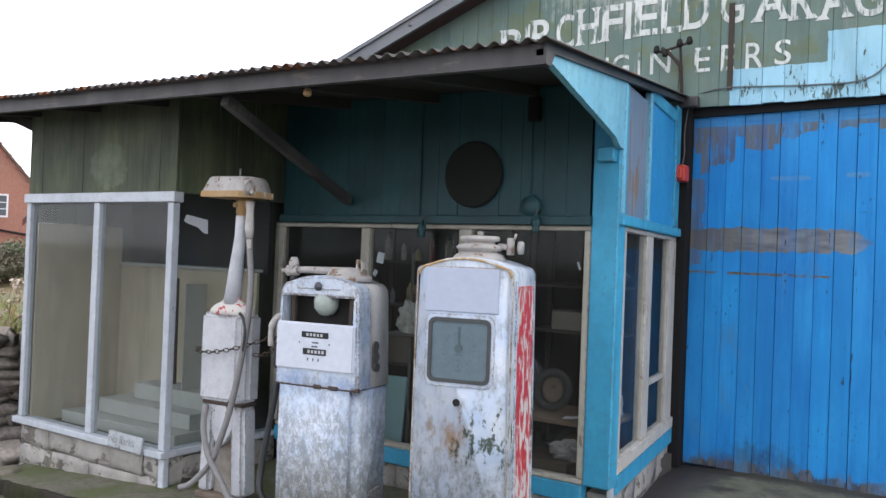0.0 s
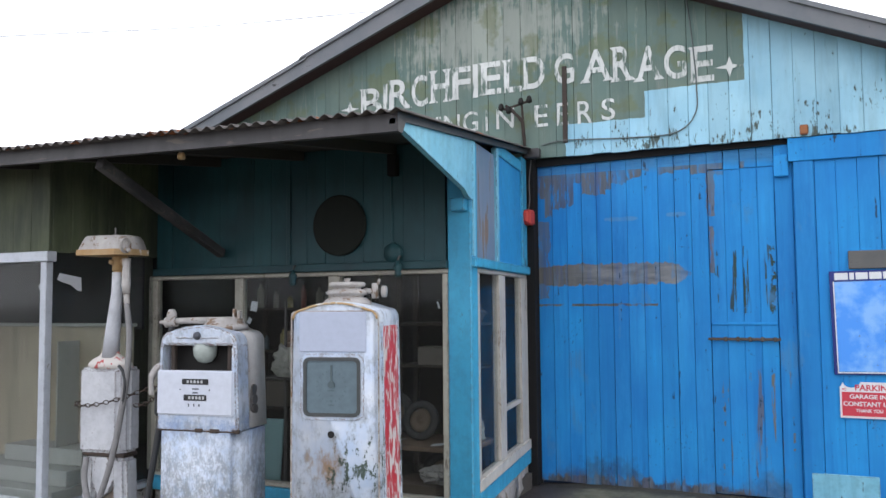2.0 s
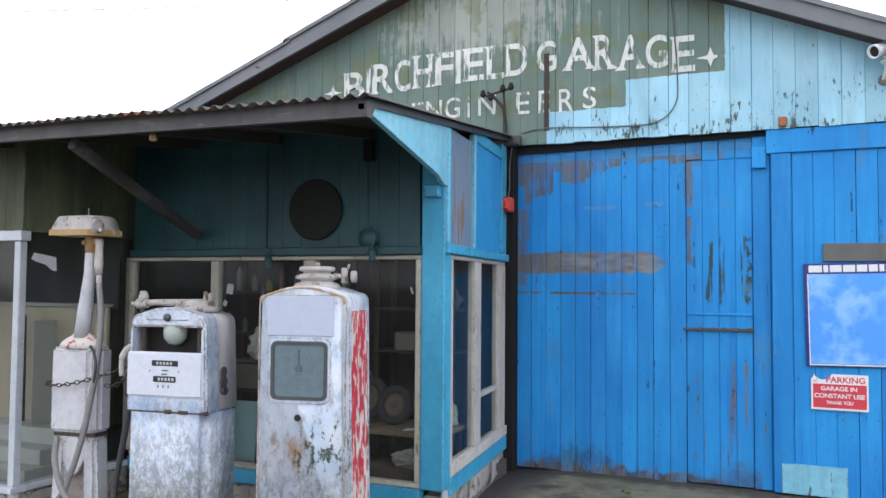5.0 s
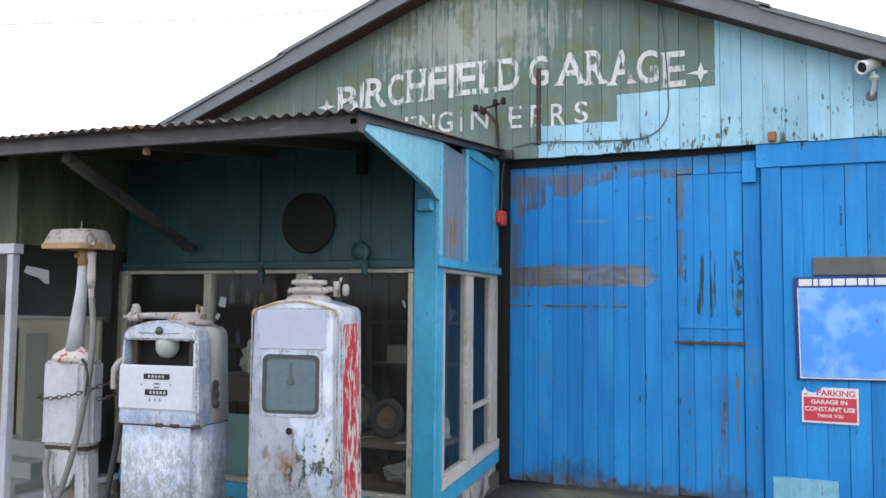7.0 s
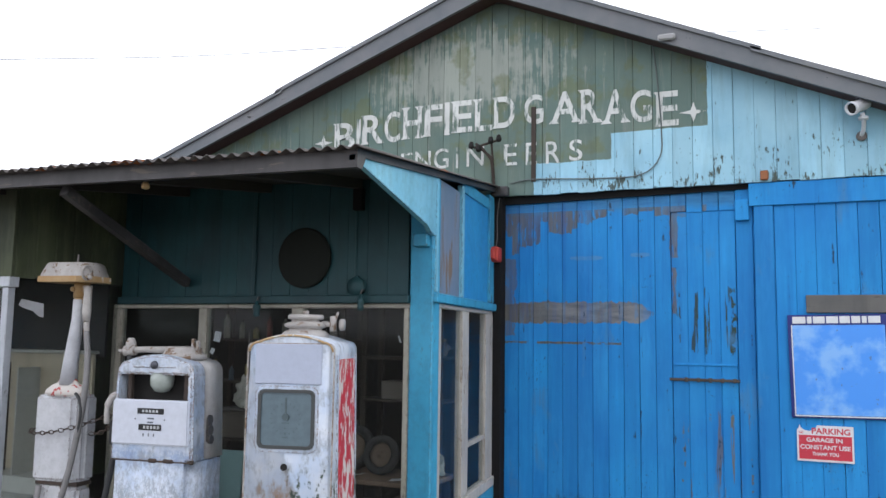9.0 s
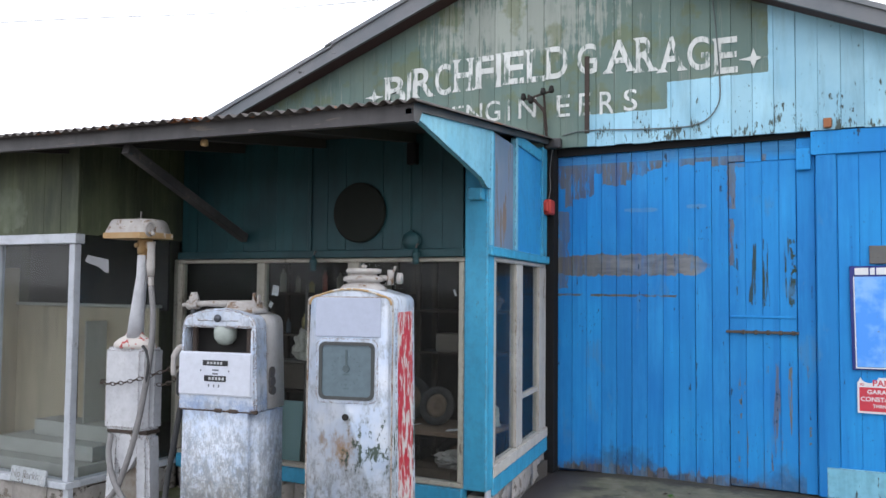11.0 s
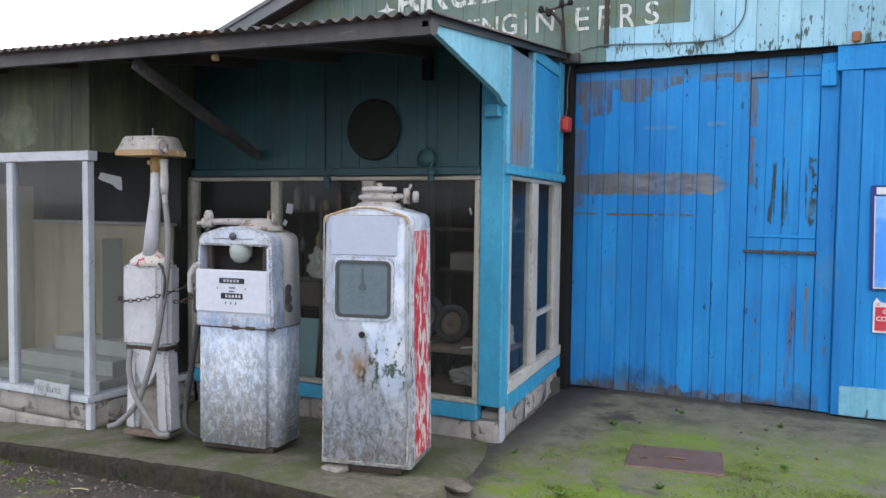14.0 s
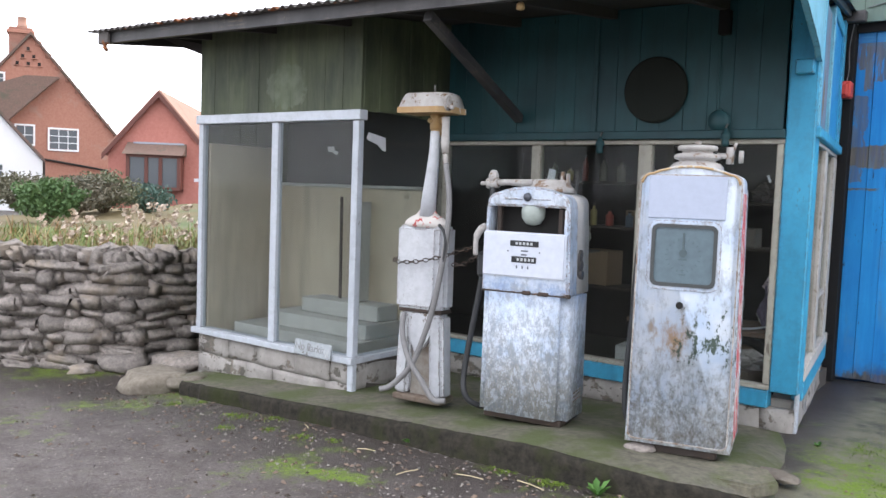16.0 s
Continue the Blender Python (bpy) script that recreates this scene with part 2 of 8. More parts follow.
def door_paint():
    """Bright blue, with grey bare bands, scuffs at the foot and flaking at the wicket."""
    g = Nodes("bright_blue_door_paint_with_bare_patches")
    v = g.scaled(26, 26, 1.4, vary=7.0)
    fine, broad, small = g.noise(v, 1.0, 8, 0.65), g.noise(g.pos, 1.6, 4), g.noise(g.pos, 14, 5)
    x, z = g.axis(0), g.axis(2)
    col = g.mix(g.step(broad, 0.35, 0.65), (0.015, 0.2, 0.54), (0.021, 0.285, 0.65))
    col = g.mix(g.step(fine, 0.3, 0.75), col, (0.016, 0.2, 0.51))
    col = g.mix(g.math("MULTIPLY", g.rand, 0.3), col, (0.005, 0.06, 0.22))

    def band(x0, x1, z0, z1, ragged):
        wob = g.math("MULTIPLY", g.math("SUBTRACT", small, 0.5), ragged)
        zz, xx = g.math("ADD", z, wob), g.math("ADD", x, g.math("MULTIPLY", wob, 1.5))
        a = g.math("MULTIPLY", g.math("GREATER_THAN", zz, z0), g.math("LESS_THAN", zz, z1))
        return g.math("MULTIPLY", a, g.math("MULTIPLY", g.math("GREATER_THAN", xx, x0), g.math("LESS_THAN", xx, x1)))

    def smear(cx, cz, rx, rz, ragged, lo=0.0, hi=0.35):
        """A soft-edged oval patch, broken up by the grain."""
        dx, dz = g.math("DIVIDE", g.math("SUBTRACT", x, cx), rx), g.math("DIVIDE", g.math("SUBTRACT", z, cz), rz)
        dx = g.math("MULTIPLY", dx, g.math("MULTIPLY", dx, dx))
        d = g.math("SQRT", g.math("ADD", g.math("MULTIPLY", dx, dx), g.math("MULTIPLY", dz, dz)))
        rough_edge = g.math("MULTIPLY", g.math("SUBTRACT", g.math("ADD", small, fine), 1.0), ragged)
        return g.step(g.math("ADD", g.math("SUBTRACT", 1.0, d), rough_edge), lo, hi)

    grey = g.mix(g.step(g.noise(g.scaled(5, 5, 22), 1.0, 6), 0.35, 0.65), (0.1, 0.11, 0.125), (0.19, 0.195, 0.205))
    brown = g.mix(g.step(fine, 0.35, 0.65), (0.075, 0.072, 0.066), (0.135, 0.128, 0.116))
    col = g.mix(smear(-0.85, 1.685, 0.64, 0.088, 0.75, 0.0, 0.1), col, g.mix(g.step(x, -1.25, -0.95), brown, grey))
    col = g.mix(g.math("MULTIPLY", band(-1.4, -0.45, 1.437, 1.455, 0.03), g.step(small, 0.42, 0.47)), col, brown)
    # paint gone in hanging tongues below the head, to its own depth on each board
    hang = g.math("MULTIPLY", g.math("SUBTRACT", g.rand, 0.5), 0.16)
    zz = g.math("ADD", g.math("ADD", z, hang), g.math("MULTIPLY", g.math("SUBTRACT", small, 0.5), 0.12))
    under_head = g.math("LESS_THAN", z, 2.5)

    def tongue(x0, x1, z0):
        a = g.math("MULTIPLY", g.math("GREATER_THAN", zz, z0), under_head)
        return g.math("MULTIPLY", a, g.math("MULTIPLY", g.math("GREATER_THAN", x, x0), g.math("LESS_THAN", x, x1)))

    gone = tongue(-1.34, -1.1, 2.2)
    for x0, x1, z0 in ((-1.4, -0.84, 2.36), (-0.84, -0.5, 2.41), (-0.5, 0.2, 2.45)):
        gone = g.math("MAXIMUM", gone, tongue(x0, x1, z0))
    gone = g.math("MAXIMUM", gone, g.math("MAXIMUM", band(-0.075, -0.018, 2.1, 2.48, 0.03), band(-0.06, -0.03, 1.68, 2.03, 0.03)))
    gone = g.math("MAXIMUM", gone, g.math("MULTIPLY", band(-1.41, -1.31, 1.5, 2.12, 0.08), 0.75))
    gone = g.math("MULTIPLY", gone, g.step(g.noise(g.scaled(40, 40, 5), 1.0, 6, 0.7), 0.38, 0.46))
    col = g.mix(g.math("MULTIPLY", gone, 0.9), col, brown)
    thin = g.math("MAXIMUM", smear(-0.72, 2.115, 0.14, 0.02, 1.2), smear(-0.3, 2.13, 0.08, 0.016, 1.2))
    col = g.mix(g.math("MULTIPLY", thin, 0.3), col, (0.2, 0.27, 0.32))
    # grey-blue band along the door head, painting in the gable overhang's shade
    head = g.step(g.math("ADD", z, g.math("MULTIPLY", g.math("SUBTRACT", small, 0.5), 0.08)), 2.47, 2.52)
    head = g.math("MULTIPLY", head, g.math("LESS_THAN", x, 0.4))
    col = g.mix(g.math("MULTIPLY", head, 0.6), col, g.mix(g.step(g.noise(g.scaled(3, 3, 30), 1.0, 6), 0.4, 0.6), (0.035, 0.12, 0.24), (0.07, 0.2, 0.34)))
    damp = g.noise(g.scaled(2.6, 2.6, 1.6), 1.0, 7, 0.7)
    foot = g.step(g.math("ADD", g.math("SUBTRACT", 0.1, z), g.math("MULTIPLY", g.math("SUBTRACT", damp, 0.42), 0.75)), 0.0, 0.12)
    foot = g.math("MULTIPLY", foot, g.math("LESS_THAN", x, 0.45))
    col = g.mix(g.math("MULTIPLY", foot, 0.6), col, g.mix(g.step(small, 0.4, 0.6), (0.035, 0.048, 0.05), (0.085, 0.1, 0.105)))
    splash = smear(-0.85, 0.16, 0.26, 0.13, 2.4, 0.0, 0.9)
    col = g.mix(g.math("MULTIPLY", splash, 0.55), col, (0.025, 0.032, 0.034))
    soil = smear(-0.6, 0.03, 0.85, 0.1, 1.6, 0.0, 0.3)
    col = g.mix(g.math("MULTIPLY", soil, 0.9), col, g.mix(g.step(fine, 0.4, 0.6), (0.05, 0.042, 0.034), (0.11, 0.095, 0.078)))
    low = g.math("MULTIPLY", band(0.02, 0.46, 0.18, 0.95, 0.25), g.step(fine, 0.57, 0.59))
    high = g.math("MULTIPLY", band(-0.02, 0.38, 1.38, 1.85, 0.3), g.step(fine, 0.54, 0.56))
    col = g.mix(low, col, (0.12, 0.13, 0.13))
    col = g.mix(high, col, (0.03, 0.055, 0.045))
    chips = g.step(g.math("ADD", g.math("MULTIPLY", fine, 0.6), g.math("MULTIPLY", small, 0.4)), 0.62, 0.635)
    tiny = g.step(g.math("ADD", g.math("MULTIPLY", g.noise(g.scaled(80, 80, 34, vary=5.0), 1.0, 4), 0.65), g.math("MULTIPLY", broad, 0.35)), 0.64, 0.655)
    streak = g.step(g.noise(g.scaled(12, 12, 0.6, vary=3.0), 1.0, 6), 0.5, 0.75)
    col = g.mix(g.math("MULTIPLY", streak, 0.5), col, (0.004, 0.08, 0.32))
    chalk = g.step(g.noise(g.scaled(3, 3, 0.8, vary=2.0), 1.0, 6, 0.7), 0.5, 0.72)
    col = g.mix(g.math("MULTIPLY", chalk, 0.35), col, (0.05, 0.36, 0.74))
    worn_through = g.math("MULTIPLY", g.step(g.noise(g.scaled(5, 5, 2.2), 1.0, 6), 0.6, 0.66), g.step(fine, 0.42, 0.55))
    col = g.mix(g.math("MULTIPLY", worn_through, 0.6), col, (0.06, 0.2, 0.4))
    col = g.mix(g.math("MAXIMUM", chips, tiny), col, (0.02, 0.05, 0.09))
    return g.done(col, 0.6, g.math("SUBTRACT", fine, g.math("MULTIPLY", chips, 0.5)), 0.002, 0.0, 0.22)


def mossy_paint():
    """Dull green boards, sooty in streaks, with a paler round mark where a disc once hung."""
    g = Nodes("mossy_green_board_paint")
    fine, broad, small = g.noise(g.scaled(16, 16, 2.2, vary=7.0), 1.0, 8, 0.65), g.noise(g.scaled(1, 1, 0.6), 2.6, 5), g.noise(g.pos, 13, 5)
    col = g.mix(g.step(broad, 0.36, 0.64), (0.04, 0.05, 0.032), (0.09, 0.108, 0.056))
    col = g.mix(g.math("MULTIPLY", g.step(fine, 0.45, 0.72), 0.45), col, (0.13, 0.14, 0.09))
    col = g.mix(g.math("MULTIPLY", g.step(g.noise(g.scaled(7, 7, 0.7), 1.0, 6, 0.7), 0.48, 0.7), 0.5), col, (0.018, 0.02, 0.016))
    dx, dz = g.math("DIVIDE", g.math("ADD", g.axis(0), 4.44), 0.2), g.math("DIVIDE", g.math("SUBTRACT", g.axis(2), 2.0), 0.165)
    d = g.math("SQRT", g.math("ADD", g.math("MULTIPLY", dx, dx), g.math("MULTIPLY", dz, dz)))
    mark = g.step(g.math("ADD", g.math("SUBTRACT", 1.0, d), g.math("MULTIPLY", g.math("SUBTRACT", small, 0.5), 0.9)), 0.0, 0.12)
    mark = g.math("MULTIPLY", mark, g.math("LESS_THAN", g.axis(1), 3.9))
    col = g.mix(g.math("MULTIPLY", mark, 0.45), col, g.mix(g.step(small, 0.4, 0.6), (0.1, 0.125, 0.085), (0.17, 0.19, 0.145)))
    col = g.mix(g.math("MULTIPLY", g.rand, 0.25), col, (0.02, 0.024, 0.018))
    return g.done(col, 0.75, fine, 0.0015)


GABLE, DOOR, MOSSY_GREEN = gable_paint(), door_paint(), mossy_paint()


# ---- building helpers ----
def rest(name, bm, material, parent=None, label="", smooth=False):
    me = bpy.data.meshes.new(name)
    bmesh.ops.recalc_face_normals(bm, faces=bm.faces)
    bm.to_mesh(me)
    bm.free()
    me.materials.append(material)
    if smooth:
        for p in me.polygons:
            p.use_smooth = True
    ob = new(name, me)
    if parent:
        ob.parent = parent
        ob.matrix_parent_inverse = parent.matrix_basis.inverted()
    return tagged(ob, label)


part = rest


def empty(name, m, label, category, group="", kind=""):
    ob = new(name)
    ob.matrix_basis = m if isinstance(m, Matrix) else Matrix.Translation(m)
    ob.empty_display_size = 0.1
    return tagged(ob, label, category, group, kind)


def block(bm, x0, x1, y0, y1, z0, z1, bevel=0.0, m=None, segments=1):
    """A box from corner to corner, with eased edges."""
    made = bmesh.ops.create_cube(bm, size=1.0)["verts"]
    bmesh.ops.scale(bm, vec=(x1 - x0, y1 - y0, z1 - z0), verts=made)
    bmesh.ops.translate(bm, vec=((x0 + x1) / 2, (y0 + y1) / 2, (z0 + z1) / 2), verts=made)
    if bevel:
        edges = list({e for v in made for e in v.link_edges})
        made = list({v for f in bmesh.ops.bevel(bm, geom=edges, offset=bevel, segments=segments, affect="EDGES", clamp_overlap=True)["faces"] for v in f.verts} | {v for v in made if v.is_valid})
    if m is not None:
        bmesh.ops.transform(bm, matrix=m, verts=[v for v in made if v.is_valid])
    return bm


def boxed(name, x0, x1, y0, y1, z0, z1, material, parent=None, bevel=0.004, label=""):
    return part(name, block(bmesh.new(), x0, x1, y0, y1, z0, z1, bevel), material, parent, label)


def prism(bm, outline, axis, a, b):
    """Extrudes an outline (in the other two axes, in order) from a to b along an axis."""
    def at(p, q, w):
        return {"x": (w, p, q), "y": (p, w, q), "z": (p, q, w)}[axis]
    lo, hi = [bm.verts.new(at(p, q, a)) for p, q in outline], [bm.verts.new(at(p, q, b)) for p, q in outline]
    bm.faces.new(lo)
    bm.faces.new(hi)
    for i in range(len(outline)):
        j = (i + 1) % len(outline)
        bm.faces.new((lo[i], lo[j], hi[j], hi[i]))
    return bm


def rod(bm, points, radius, sides=10, closed=False):
    """A round bar or hose through points; radius may be one number or one for each point."""
    pts = [Vector(p) for p in points]
    rings, n = [], len(pts)
    for i, p in enumerate(pts):
        way = (pts[min(i + 1, n - 1)] - pts[max(i - 1, 0)]).normalized()
        side = way.orthogonal().normalized() if i == 0 else (side - way * side.dot(way)).normalized()
        up = way.cross(side)
        r = radius[i] if isinstance(radius, (list, tuple)) else radius
        rings.append([bm.verts.new(p + (side * math.cos(a) + up * math.sin(a)) * r) for a in (2 * math.pi * k / sides for k in range(sides))])
    for r0, r1 in zip(rings, rings[1:]):
        for k in range(sides):
            bm.faces.new((r0[k], r0[(k + 1) % sides], r1[(k + 1) % sides], r1[k]))
    bm.faces.new(rings[0])
    bm.faces.new(rings[-1])
    return bm


def curve_points(points, steps=8):
    """Catmull-Rom through the points."""
    p = [Vector(q) for q in points]
    p = [2 * p[0] - p[1]] + p + [2 * p[-1] - p[-2]]
    out = []
    for i in range(1, len(p) - 2):
        for k in range(steps):
            t = k / steps
            out.append(0.5 * ((2 * p[i]) + (p[i + 1] - p[i - 1]) * t + (2 * p[i - 1] - 5 * p[i] + 4 * p[i + 1] - p[i + 2]) * t * t + (3 * p[i] - p[i - 1] - 3 * p[i + 1] + p[i + 2]) * t ** 3))
    out.append(p[-2])
    return out


def boards(parent, name, a0, a1, width, face, thick, low, high, material, along="x", rng=None, groove=0.004, out=-1, gap=0.0022):
    """Upright boards side by side. low and high give each board's ends at a place along the wall."""
    rng = rng or random.Random(5)
    n = max(1, round((a1 - a0) / width))
    for i in range(n):
        p, q = a0 + (a1 - a0) * i / n + rng.uniform(0.0002, gap), a0 + (a1 - a0) * (i + 1) / n - rng.uniform(0.0002, gap)
        f = face + rng.uniform(-0.0025, 0.0025)
        back = face - out * thick
        prof = [(p, back), (p, f - out * groove), (p + groove, f), (q - groove, f), (q, f - out * groove), (q, back)]
        bm = bmesh.new()
        lo, hi = [], []
        dl = rng.uniform(-0.006, 0.006)
        for u, v in prof:
            xy = (u, v) if along == "x" else (v, u)
            lo.append(bm.verts.new((*xy, low(u) + dl)))
            hi.append(bm.verts.new((*xy, high(u))))
        bm.faces.new(lo)
        bm.faces.new(hi)
        for k in range(len(prof)):
            j = (k + 1) % len(prof)
            bm.faces.new((lo[k], lo[j], hi[j], hi[k]))
        part(name, bm, material, parent)


# ---- ground ----
def smooth_step(a, b, v):
    t = min(1.0, max(0.0, (v - a) / (b - a)))
    return t * t * (3 - 2 * t)


def plinth_z(x, y):
    """The concrete pad under the pumps falls to the west and towards the kiosk."""
    z = 0.12 + 0.072 * min(0.0, x + 2.1)
    return z - 0.075 * max(0.0, y - 3.45) * smooth_step(-4.0, -2.2, x)


def road_z(x, y):
    z = -0.015 + 0.055 * (x + 1.7)
    z = max(-0.225, min(0.012 + 0.01 * x, z))
    if -5.2 < x < -1.0:
        # washed-up dirt against the kerb
        z += 0.022 * smooth_step(2.7, 3.2, y)
    yard = 0.03 + 0.012 * (y - 4.7)
    return z + (max(yard, z) - z) * smooth_step(-1.5, -0.8, x) * smooth_step(2.2, 3.8, y)


def stone_course(parent, a, b, base, low, high, courses, out, rng, depth=0.05):
    """Whitewashed footing stones between two plan points, proud of the wall's mortar; out: the way they face."""
    a, b, out = Vector(a), Vector(b), Vector(out)
    run = (b - a).length
    d = (b - a).normalized()
    turn = math.degrees(math.atan2(d.y, d.x))
    for c in range(courses):
        z0, z1 = low + (high - low) * c / courses, low + (high - low) * (c + 1) / courses
        t = 0.0
        while t < run - 0.02:
            w = min(rng.uniform(0.2, 0.62), run - t)
            if run - t - w < 0.08:
                w = run - t
            p = a + d * (t + w / 2) + out * rng.uniform(0.0, 0.012)
            bm = block(bmesh.new(), -w / 2, w / 2, -depth / 2, depth / 2, z0, z1)
            bmesh.ops.subdivide_edges(bm, edges=list(bm.edges), cuts=3, use_grid_fill=True)
            for v in bm.verts:
                q = Vector((v.co.x + p.x * 3, v.co.y + p.y * 3, v.co.z))
                rim = abs(v.co.x) > w / 2 - 0.001 or v.co.z < z0 + 0.001 or v.co.z > z1 - 0.001
                v.co += 0.012 * noise.noise_vector(q * 9) + 0.006 * noise.noise_vector(q * 30)
                if rim and abs(v.co.y) > depth / 4:
                    v.co.y *= 0.68
            bm.transform(Matrix.Translation((p.x, p.y, base)) @ Matrix.Rotation(radians(turn), 4, "Z"))
            part("footing_stone", bm, RENDER_WHITE, parent, "", True)
            t += w


def ground_paint():
    """Wet worn tarmac, grit, moss in patches; paler concrete in the yard."""
    g = Nodes("wet_tarmac_with_moss")
    fine, mid, broad = g.noise(g.pos, 90, 6, 0.7), g.noise(g.pos, 9, 6), g.noise(g.pos, 1.3, 5)
    x, y = g.axis(0), g.axis(1)
    col = g.mix(g.step(fine, 0.35, 0.7), (0.068, 0.056, 0.053), (0.19, 0.163, 0.155))
    col = g.mix(g.step(mid, 0.45, 0.65), col, (0.11, 0.095, 0.083))
    dirt = g.step(g.noise(g.pos, 22, 7, 0.75), 0.53, 0.6)
    col = g.mix(g.math("MULTIPLY", dirt, 0.6), col, (0.05, 0.036, 0.026))
    worn_dark = g.step(g.noise(g.scaled(1.0, 1.6, 1.0), 2.3, 7, 0.7), 0.44, 0.6)
    col = g.mix(g.math("MULTIPLY", worn_dark, 0.7), col, g.mix(g.step(fine, 0.35, 0.7), (0.03, 0.023, 0.021), (0.085, 0.068, 0.06)))
    bits = g.step(g.noise(g.pos, 55, 3, 0.5), 0.655, 0.68)
    col = g.mix(g.math("MULTIPLY", bits, 0.7), col, (0.26, 0.23, 0.2))
    # concrete of the yard
    conc = g.mix(g.step(mid, 0.35, 0.65), (0.19, 0.18, 0.125), (0.115, 0.115, 0.068))
    conc = g.mix(g.step(g.noise(g.pos, 3.2, 6, 0.7), 0.5, 0.62), conc, (0.075, 0.072, 0.05))
    conc = g.mix(g.math("MULTIPLY", g.step(fine, 0.5, 0.7), 0.5), conc, (0.2, 0.19, 0.15))
    inyard = g.math("MULTIPLY", g.step(x, -1.3, -1.0), g.step(g.math("ADD", y, g.math("MULTIPLY", mid, 0.4)), 3.2, 3.5))
    col = g.mix(inyard, col, conc)
    # dark wet strip along the kerb
    wet = g.math("MULTIPLY", g.step(g.math("ADD", y, g.math("MULTIPLY", g.math("ADD", broad, mid), 0.7)), 3.2, 3.75), g.math("SUBTRACT", 1.0, inyard))
    col = g.mix(g.math("MULTIPLY", wet, 0.8), col, g.mix(g.step(fine, 0.35, 0.7), (0.014, 0.011, 0.01), (0.055, 0.042, 0.034)))
    # moss
    edge = g.math("ADD", g.math("MULTIPLY", g.step(x, -1.2, -0.4), g.step(y, 2.6, 3.6)), g.math("MULTIPLY", g.step(y, 2.5, 3.0), 0.45))
    moss = g.step(g.math("ADD", g.math("ADD", g.math("MULTIPLY", broad, 0.75), g.math("MULTIPLY", mid, 0.3)), g.math("MULTIPLY", edge, 0.1)), 0.585, 0.68)
    def patch(cx, cy, rx, ry):
        dx, dy = g.math("DIVIDE", g.math("SUBTRACT", x, cx), rx), g.math("DIVIDE", g.math("SUBTRACT", y, cy), ry)
        d = g.math("SQRT", g.math("ADD", g.math("MULTIPLY", dx, dx), g.math("MULTIPLY", dy, dy)))
        return g.step(g.math("ADD", g.math("SUBTRACT", 1.0, d), g.math("MULTIPLY", g.math("SUBTRACT", mid, 0.5), 2.2)), 0.1, 0.6)

    lush = g.math("MAXIMUM", g.math("MAXIMUM", patch(-0.38, 4.08, 0.42, 0.28), patch(-0.25, 5.34, 0.32, 0.16)), g.math("MAXIMUM", patch(-0.78, 3.95, 0.38, 0.22), g.math("MAXIMUM", patch(0.1, 4.3, 0.4, 0.24), patch(-2.95, 2.72, 0.4, 0.1))))
    near_door = g.math("SUBTRACT", 1.0, g.step(y, 5.2, 5.9))
    moss = g.math("MULTIPLY", moss, near_door)
    moss = g.math("MULTIPLY", moss, g.step(g.noise(g.pos, 26, 6, 0.75), 0.36, 0.56))
    col = g.mix(g.math("MULTIPLY", moss, 0.9), col, g.mix(g.step(fine, 0.3, 0.7), (0.07, 0.11, 0.01), (0.2, 0.3, 0.02)))
    col = g.mix(g.math("MULTIPLY", lush, g.math("MULTIPLY", g.step(g.noise(g.pos, 30, 6, 0.75), 0.3, 0.55), 0.85)), col, g.mix(g.step(fine, 0.3, 0.7), (0.08, 0.13, 0.01), (0.21, 0.33, 0.015)))
    soil = g.step(g.math("ADD", y, g.math("MULTIPLY", mid, 0.35)), 6.42, 6.55)
    dark = g.math("MAXIMUM", patch(-0.77, 5.68, 0.22, 0.16), patch(-1.0, 5.95, 0.15, 0.1))
    col = g.mix(g.math("MULTIPLY", g.math("MAXIMUM", soil, dark), 0.8), col, (0.035, 0.03, 0.024))
    return g.done(col, g.mix(wet, (0.75,) * 3, (0.5,) * 3), g.math("ADD", fine, mid), 0.012)


GROUND = ground_paint()


def ground():
    """One sheet, fine near the forecourt and coarse to the horizon."""
    def lines(a, b, step):
        far = [30, 60, 150, 500, 2500]
        mid = list(np.arange(a, b + 1e-6, step))
        return [a - d for d in reversed(far)] + mid + [b + d for d in far]
    xs, ys = lines(-8.0, 4.0, 0.12), lines(-2.0, 7.0, 0.12)
    verts, faces = [], []
    for y in ys:
        for x in xs:
            z = road_z(x, y) + 0.012 * (noise.noise((x * 1.3, y * 1.3, 0)))
            verts.append((x, y, z if -8 <= x <= 4 and -2 <= y <= 7 else min(z, road_z(max(-8, min(4, x)), 2)) - 0.002))
    w = len(xs)
    for j in range(len(ys) - 1):
        for i in range(w - 1):
            faces.append((j * w + i, j * w + i + 1, (j + 1) * w + i + 1, (j + 1) * w + i))
    me = bpy.data.meshes.new("ground")
    me.from_pydata(verts, [], faces)
    me.materials.append(GROUND)
    for p in me.polygons:
        p.use_smooth = True
    return tagged(new("ground", me), "wet dark tarmac road and yard with moss patches", "ground", kind="structure")


ground()
CONCRETE = speckled("mossy_damp_concrete", (0.075, 0.07, 0.048), (0.22, 0.2, 0.145), (0.085, 0.105, 0.03), 22, 0.85, 0.008, 0.56)
# Kerb face far darker than the plinth top: its shade is in the colour.
KERB = speckled("shade_darkened_kerb_concrete", (0.01, 0.009, 0.007), (0.058, 0.05, 0.037), (0.032, 0.036, 0.012), 24, 0.9, 0.014, 0.5)

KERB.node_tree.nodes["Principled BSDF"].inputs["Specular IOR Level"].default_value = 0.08


